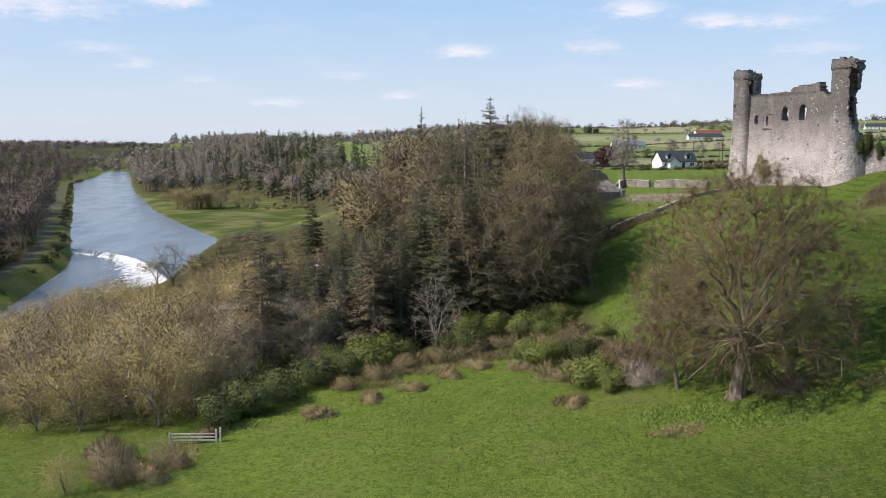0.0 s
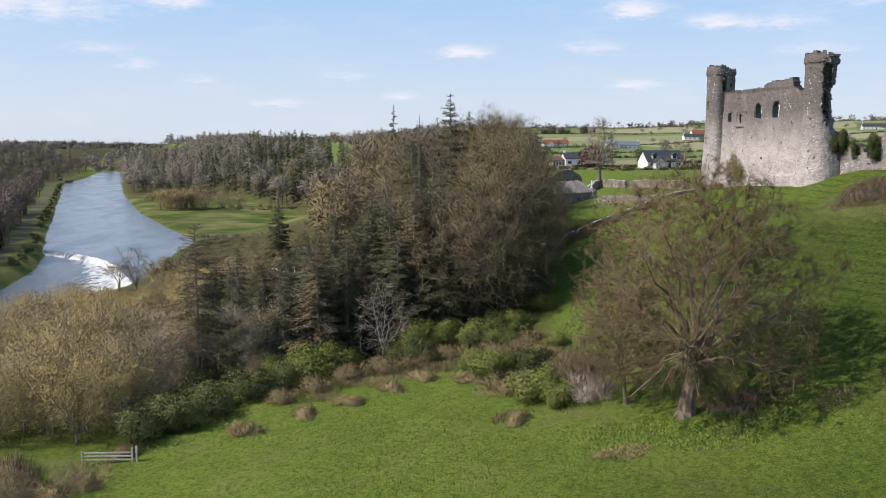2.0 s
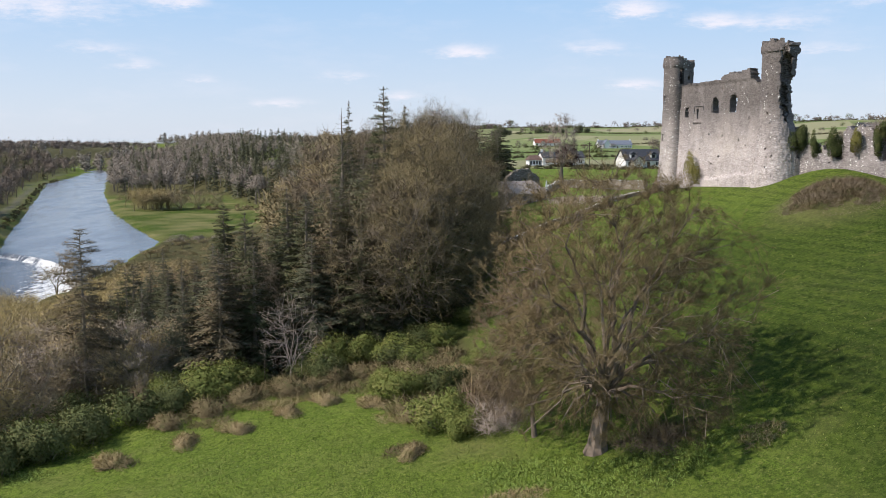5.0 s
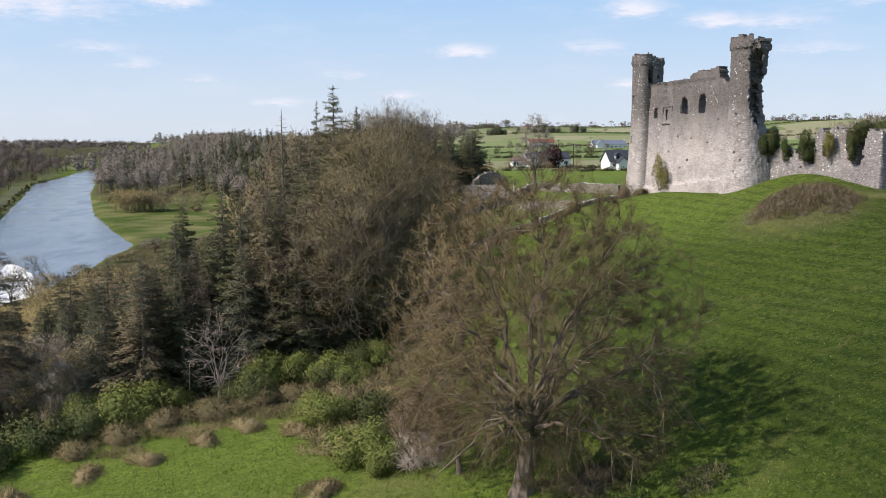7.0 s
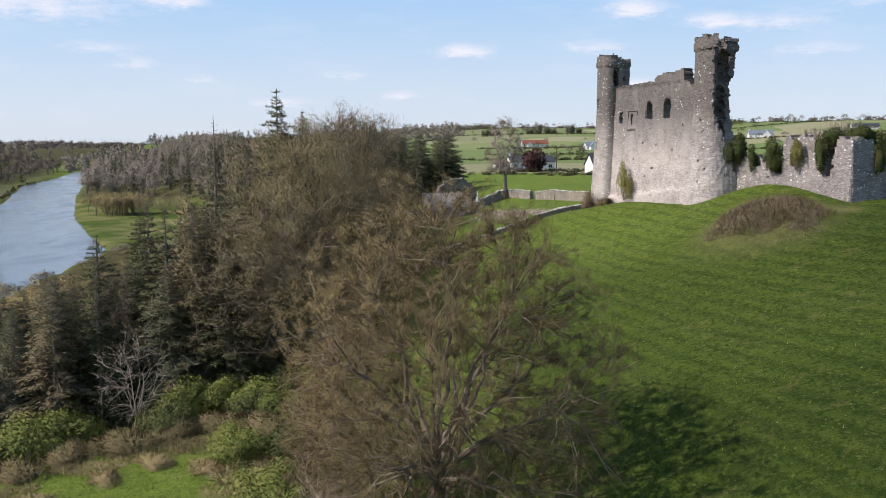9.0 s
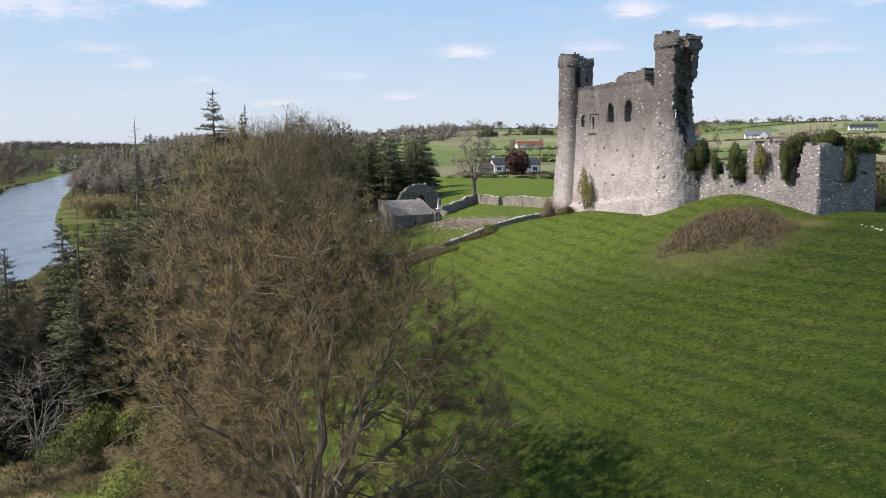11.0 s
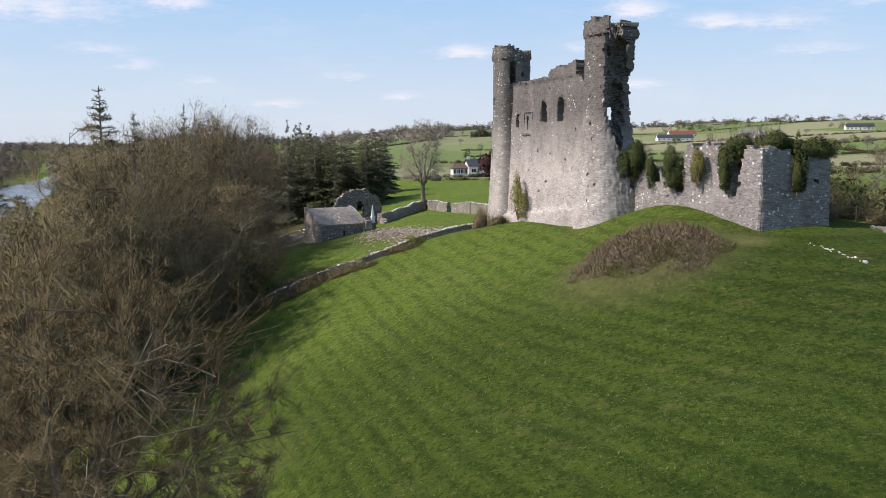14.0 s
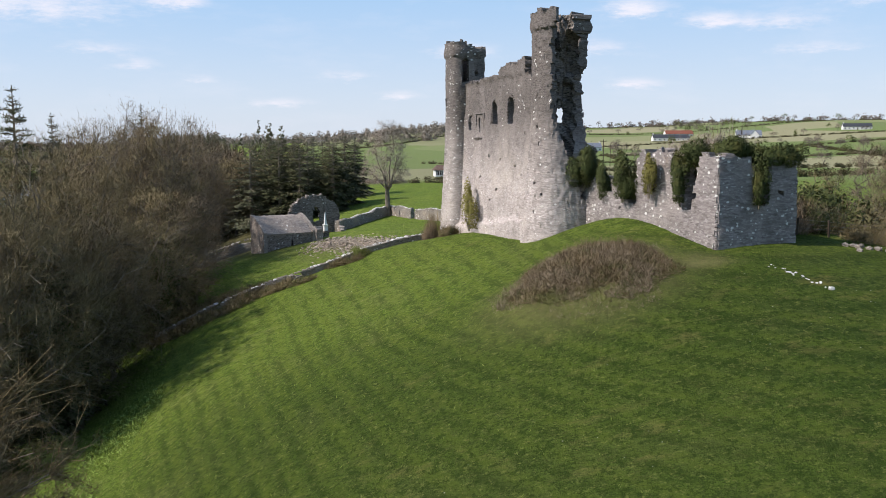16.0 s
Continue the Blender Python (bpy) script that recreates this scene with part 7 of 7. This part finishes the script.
for h in (0.5, 0.8, 1.08):
    s = Soup()
    s.tube([(75.2 + 2.6 * k, 121.0 + 0.5 * k + 0.3 * math.sin(k * 1.7), gz(75.2 + 2.6 * k, 121.0 + 0.5 * k + 0.3 * math.sin(k * 1.7)) + h) for k in range(9)], [0.008] * 9, 4)
    part("wire", s.mesh("wire", M_WIRE), fence)

# ---------------------------------------------------------------- houses, poles, gate
house(82.5, 317, 12, 13, 8, 2.6, 3.4, M_SLATE, "white dormer house with a dark slate roof", windows=4, dormers=2, porch=True, chimneys=0)
house(60.5, 349, 12, 16, 7.0, 3.0, 2.0, M_SLATE, "white bungalow with a dark slate roof and red-roofed sunroom", windows=4, conservatory=True, chimneys=1)
house(116.5, 881, 10, 25, 9, 3.0, 3.4, M_TILE_RED, "long white bungalow with a red tiled roof", windows=6, chimneys=1, wing=(-6, 5, 4, 2.7, 2.4))
house(166, 800, 8, 30, 9, 3.2, 3.5, M_SLATE_BLUE, "long white farmhouse with a grey roof", windows=8, chimneys=2, wing=(-9, 7, 6, 3.2, 4.0))
house(265, 905, 0, 34, 9, 3.0, 3.0, M_SLATE, "white bungalow on the ridge", windows=8, chimneys=1)
house(305, 1030, 5, 30, 10, 3.2, 3.5, M_TILE_RED, "red-roofed white bungalow on the ridge", windows=7, chimneys=1)
house(330, 880, -10, 22, 9, 3.2, 4.0, M_SLATE_BLUE, "white gabled house among trees", windows=5, chimneys=1, wing=(4, 8, 6, 3.0, 4.5))
house(452, 930, -12, 26, 9, 3.0, 3.0, M_SLATE, "low white bungalow under skyline trees", windows=7, chimneys=1)


def pole(x, y, h, arm=True):
    ob = thing("power_pole", "tarred timber power pole with a crossarm in the fields", "utility pole", "power poles", at=pose(x, y, gz(x, y) - 0.3))
    s = Soup()
    s.tube([(0, 0, 0), (0, 0, h)], [0.15, 0.10], 8)
    part("shaft", s.mesh("shaft", M_POLE), ob)
    part("crossarm", from_bm("crossarm", box_bm(1.6, 0.12, 0.12, (0, 0, h - 0.6), 0.01), M_POLE), ob)
    for dx in (-0.7, 0.0, 0.7):
        bm = bmesh.new()
        bmesh.ops.create_cone(bm, segments=8, radius1=0.06, radius2=0.04, depth=0.2, cap_ends=True, matrix=pose(dx, 0, h - 0.38))
        part("insulator", from_bm("insulator", bm, M_PANE), ob)


for x, y, h in ((93, 296, 12), (62, 325, 10), (66, 318, 9), (132, 360, 10), (118, 420, 10)):
    pole(x, y, h)

gate = thing("field_gate", "grey weathered timber gate beside the hedge", "gate", at=at_ground(-26.2, 91.6, 2))
for k in range(3):
    part("rail", from_bm("rail", box_bm(4.8, 0.08, 0.14, (0, 0, 0.35 + 0.35 * k), 0.01), M_WOOD), gate)
for dx, h in ((-2.45, 1.3), (2.45, 1.6), (2.9, 1.8)):
    part("post", from_bm("post", box_bm(0.18, 0.18, h + 0.4, (dx, 0, -0.4), 0.02), M_WOOD), gate)
part("brace", from_bm("brace", box_bm(2.5, 0.06, 0.1, (0, 0.08, 0), 0.01), M_WOOD), gate, at=pose(0, 0, 0.75, 0, 18, 0))


# ---------------------------------------------------------------- rough growth and grass on the open slope
def patch(label, cx, cy, rx, ry, n, length, width, rise, mat, seed, name="rough_patch"):
    ob = thing(name, label, "undergrowth", "rough growth on the slope")
    part("growth", ground_brush(seed, cx, cy, rx, ry, n, length, width, rise).mesh("growth", mat), ob)


for i, (x, y, rx, ry, n) in enumerate(((3.0, 110.5, 4.5, 2.2, 3500), (-1.0, 107.5, 3.5, 1.6, 2200), (8.5, 111.0, 4.0, 2.5, 3200), (16.0, 106.5, 3.5, 3.5, 3500), (20.5, 101.5, 3.0, 3.5, 3000), (13.0, 100.0, 2.5, 2.5, 1800), (-6.5, 104.0, 2.2, 1.3, 1200), (22.0, 79.0, 2.6, 1.3, 1400),
                                      (36.0, 83.0, 2.6, 1.5, 1500), (39.5, 78.5, 1.6, 1.6, 900), (13.5, 91.0, 1.8, 1.5, 1200), (-27.0, 88.0, 2.5, 4.0, 2200))):
    patch("patch of dead brown grass and bramble on the slope", x, y, rx, ry, n, 0.55, 0.035, 0.45, M_BRACKEN if i % 2 else M_BRAMBLE, 910 + i)
for i, (x, y, rx, ry, n) in enumerate(((31.0, 79.5, 6.5, 3.0, 5200), (23.0, 83.0, 4.0, 3.0, 3200), (19.0, 108.0, 4.0, 4.5, 4200), (24.5, 112.0, 4.5, 6.0, 4200), (11.0, 106.0, 3.0, 2.5, 2200), (26.5, 124.0, 2.5, 6.0, 2600), (-22.0, 95.5, 3.5, 1.5, 1500))):
    patch("patch of bright green nettles and rank grass", x, y, rx, ry, n // 2, 0.4, 0.08, 0.12, M_WEED, 930 + i)

for i, (x, y, rx, ry, n) in enumerate(((26.0, 145.6, 5.0, 1.8, 5200), (33.0, 147.6, 4.5, 1.2, 4000), (22.5, 150.0, 3.0, 4.5, 3600), (40.5, 150.8, 2.0, 0.9, 1200), (28.5, 149.5, 5.0, 1.6, 3600), (21.0, 157.0, 4.0, 5.0, 4000))):
    patch("dark scrub along the foot of the churchyard wall", x, y, rx, ry, n, 0.8, 0.045, 0.7, M_BRAMBLE, 950 + i)
put(SHRUBS[1], 42.0, 152.2, 0, 0.5, 0.42)

r = np.random.default_rng(60)
n = 330000
d = 42 + 88 * r.random(n) ** 0.8
a = r.uniform(-0.62, 0.62, n)
x, y = 30 + d * np.sin(a) * 1.05, 34 + d * np.cos(a)
wd, _ = wood_floor(x, y)
ok = (wd < 0.4) & (across(x, y) > -22) & (x < 95) & ~((x > 50.5) & (x < 75) & (y > 116 + 0.0 * x) & (y < 160) & (across(x, y) > 71.5))
clump = wobble(x, y, 0.9, 3.0) + 0.7 * wobble(x, y, 3.1, 1.0) + r.normal(0, 0.5, n)
mown_k = step(30, 38, across(x, y)) * step(20, 30, x)
ok &= (clump > -0.3) & (r.random(n) > 0.97 * mown_k) & (x < 60)
x, y = x[ok], y[ok]
L = r.uniform(0.10, 0.26, len(x))
s = Soup()
s.slivers(np.stack([x, y, ground_z(x, y) - 0.03], 1), unit(r.normal(0, 0.5, (len(x), 3)) + np.array((0, 0, 0.8))), L, L * 0.35, r, unit(r.normal(0, 0.3, (len(x), 3)) + np.array((0, 0, 1.0))))
tagged(new("grass_tufts", s.mesh("grass_tufts", M_BLADE)), "short uneven tufts of meadow grass", "grass", kind="stuff")

# a pale sheet-roofed shed in the riverside clearing
shed = thing("boat_shed", "small shed with a pale curved metal roof", "shed", at=at_ground(-26.3, 190.0, 15))
part("wall", from_bm("wall", box_bm(4.4, 3.2, 1.4, (0, 0, 0), 0.02), M_WOOD), shed)
part("roof", shell("roof", 10, 8, lambda a, k: (-2.4 + 4.8 * a, -1.8 + 3.6 * k, 1.4 + 0.9 * math.sin(math.pi * k)), lambda a, k: (-2.4 + 4.8 * a, -1.7 + 3.4 * k, 1.3 + 0.85 * math.sin(math.pi * k)), lambda i, j: True, M_METAL, 0.004, 3), shed)
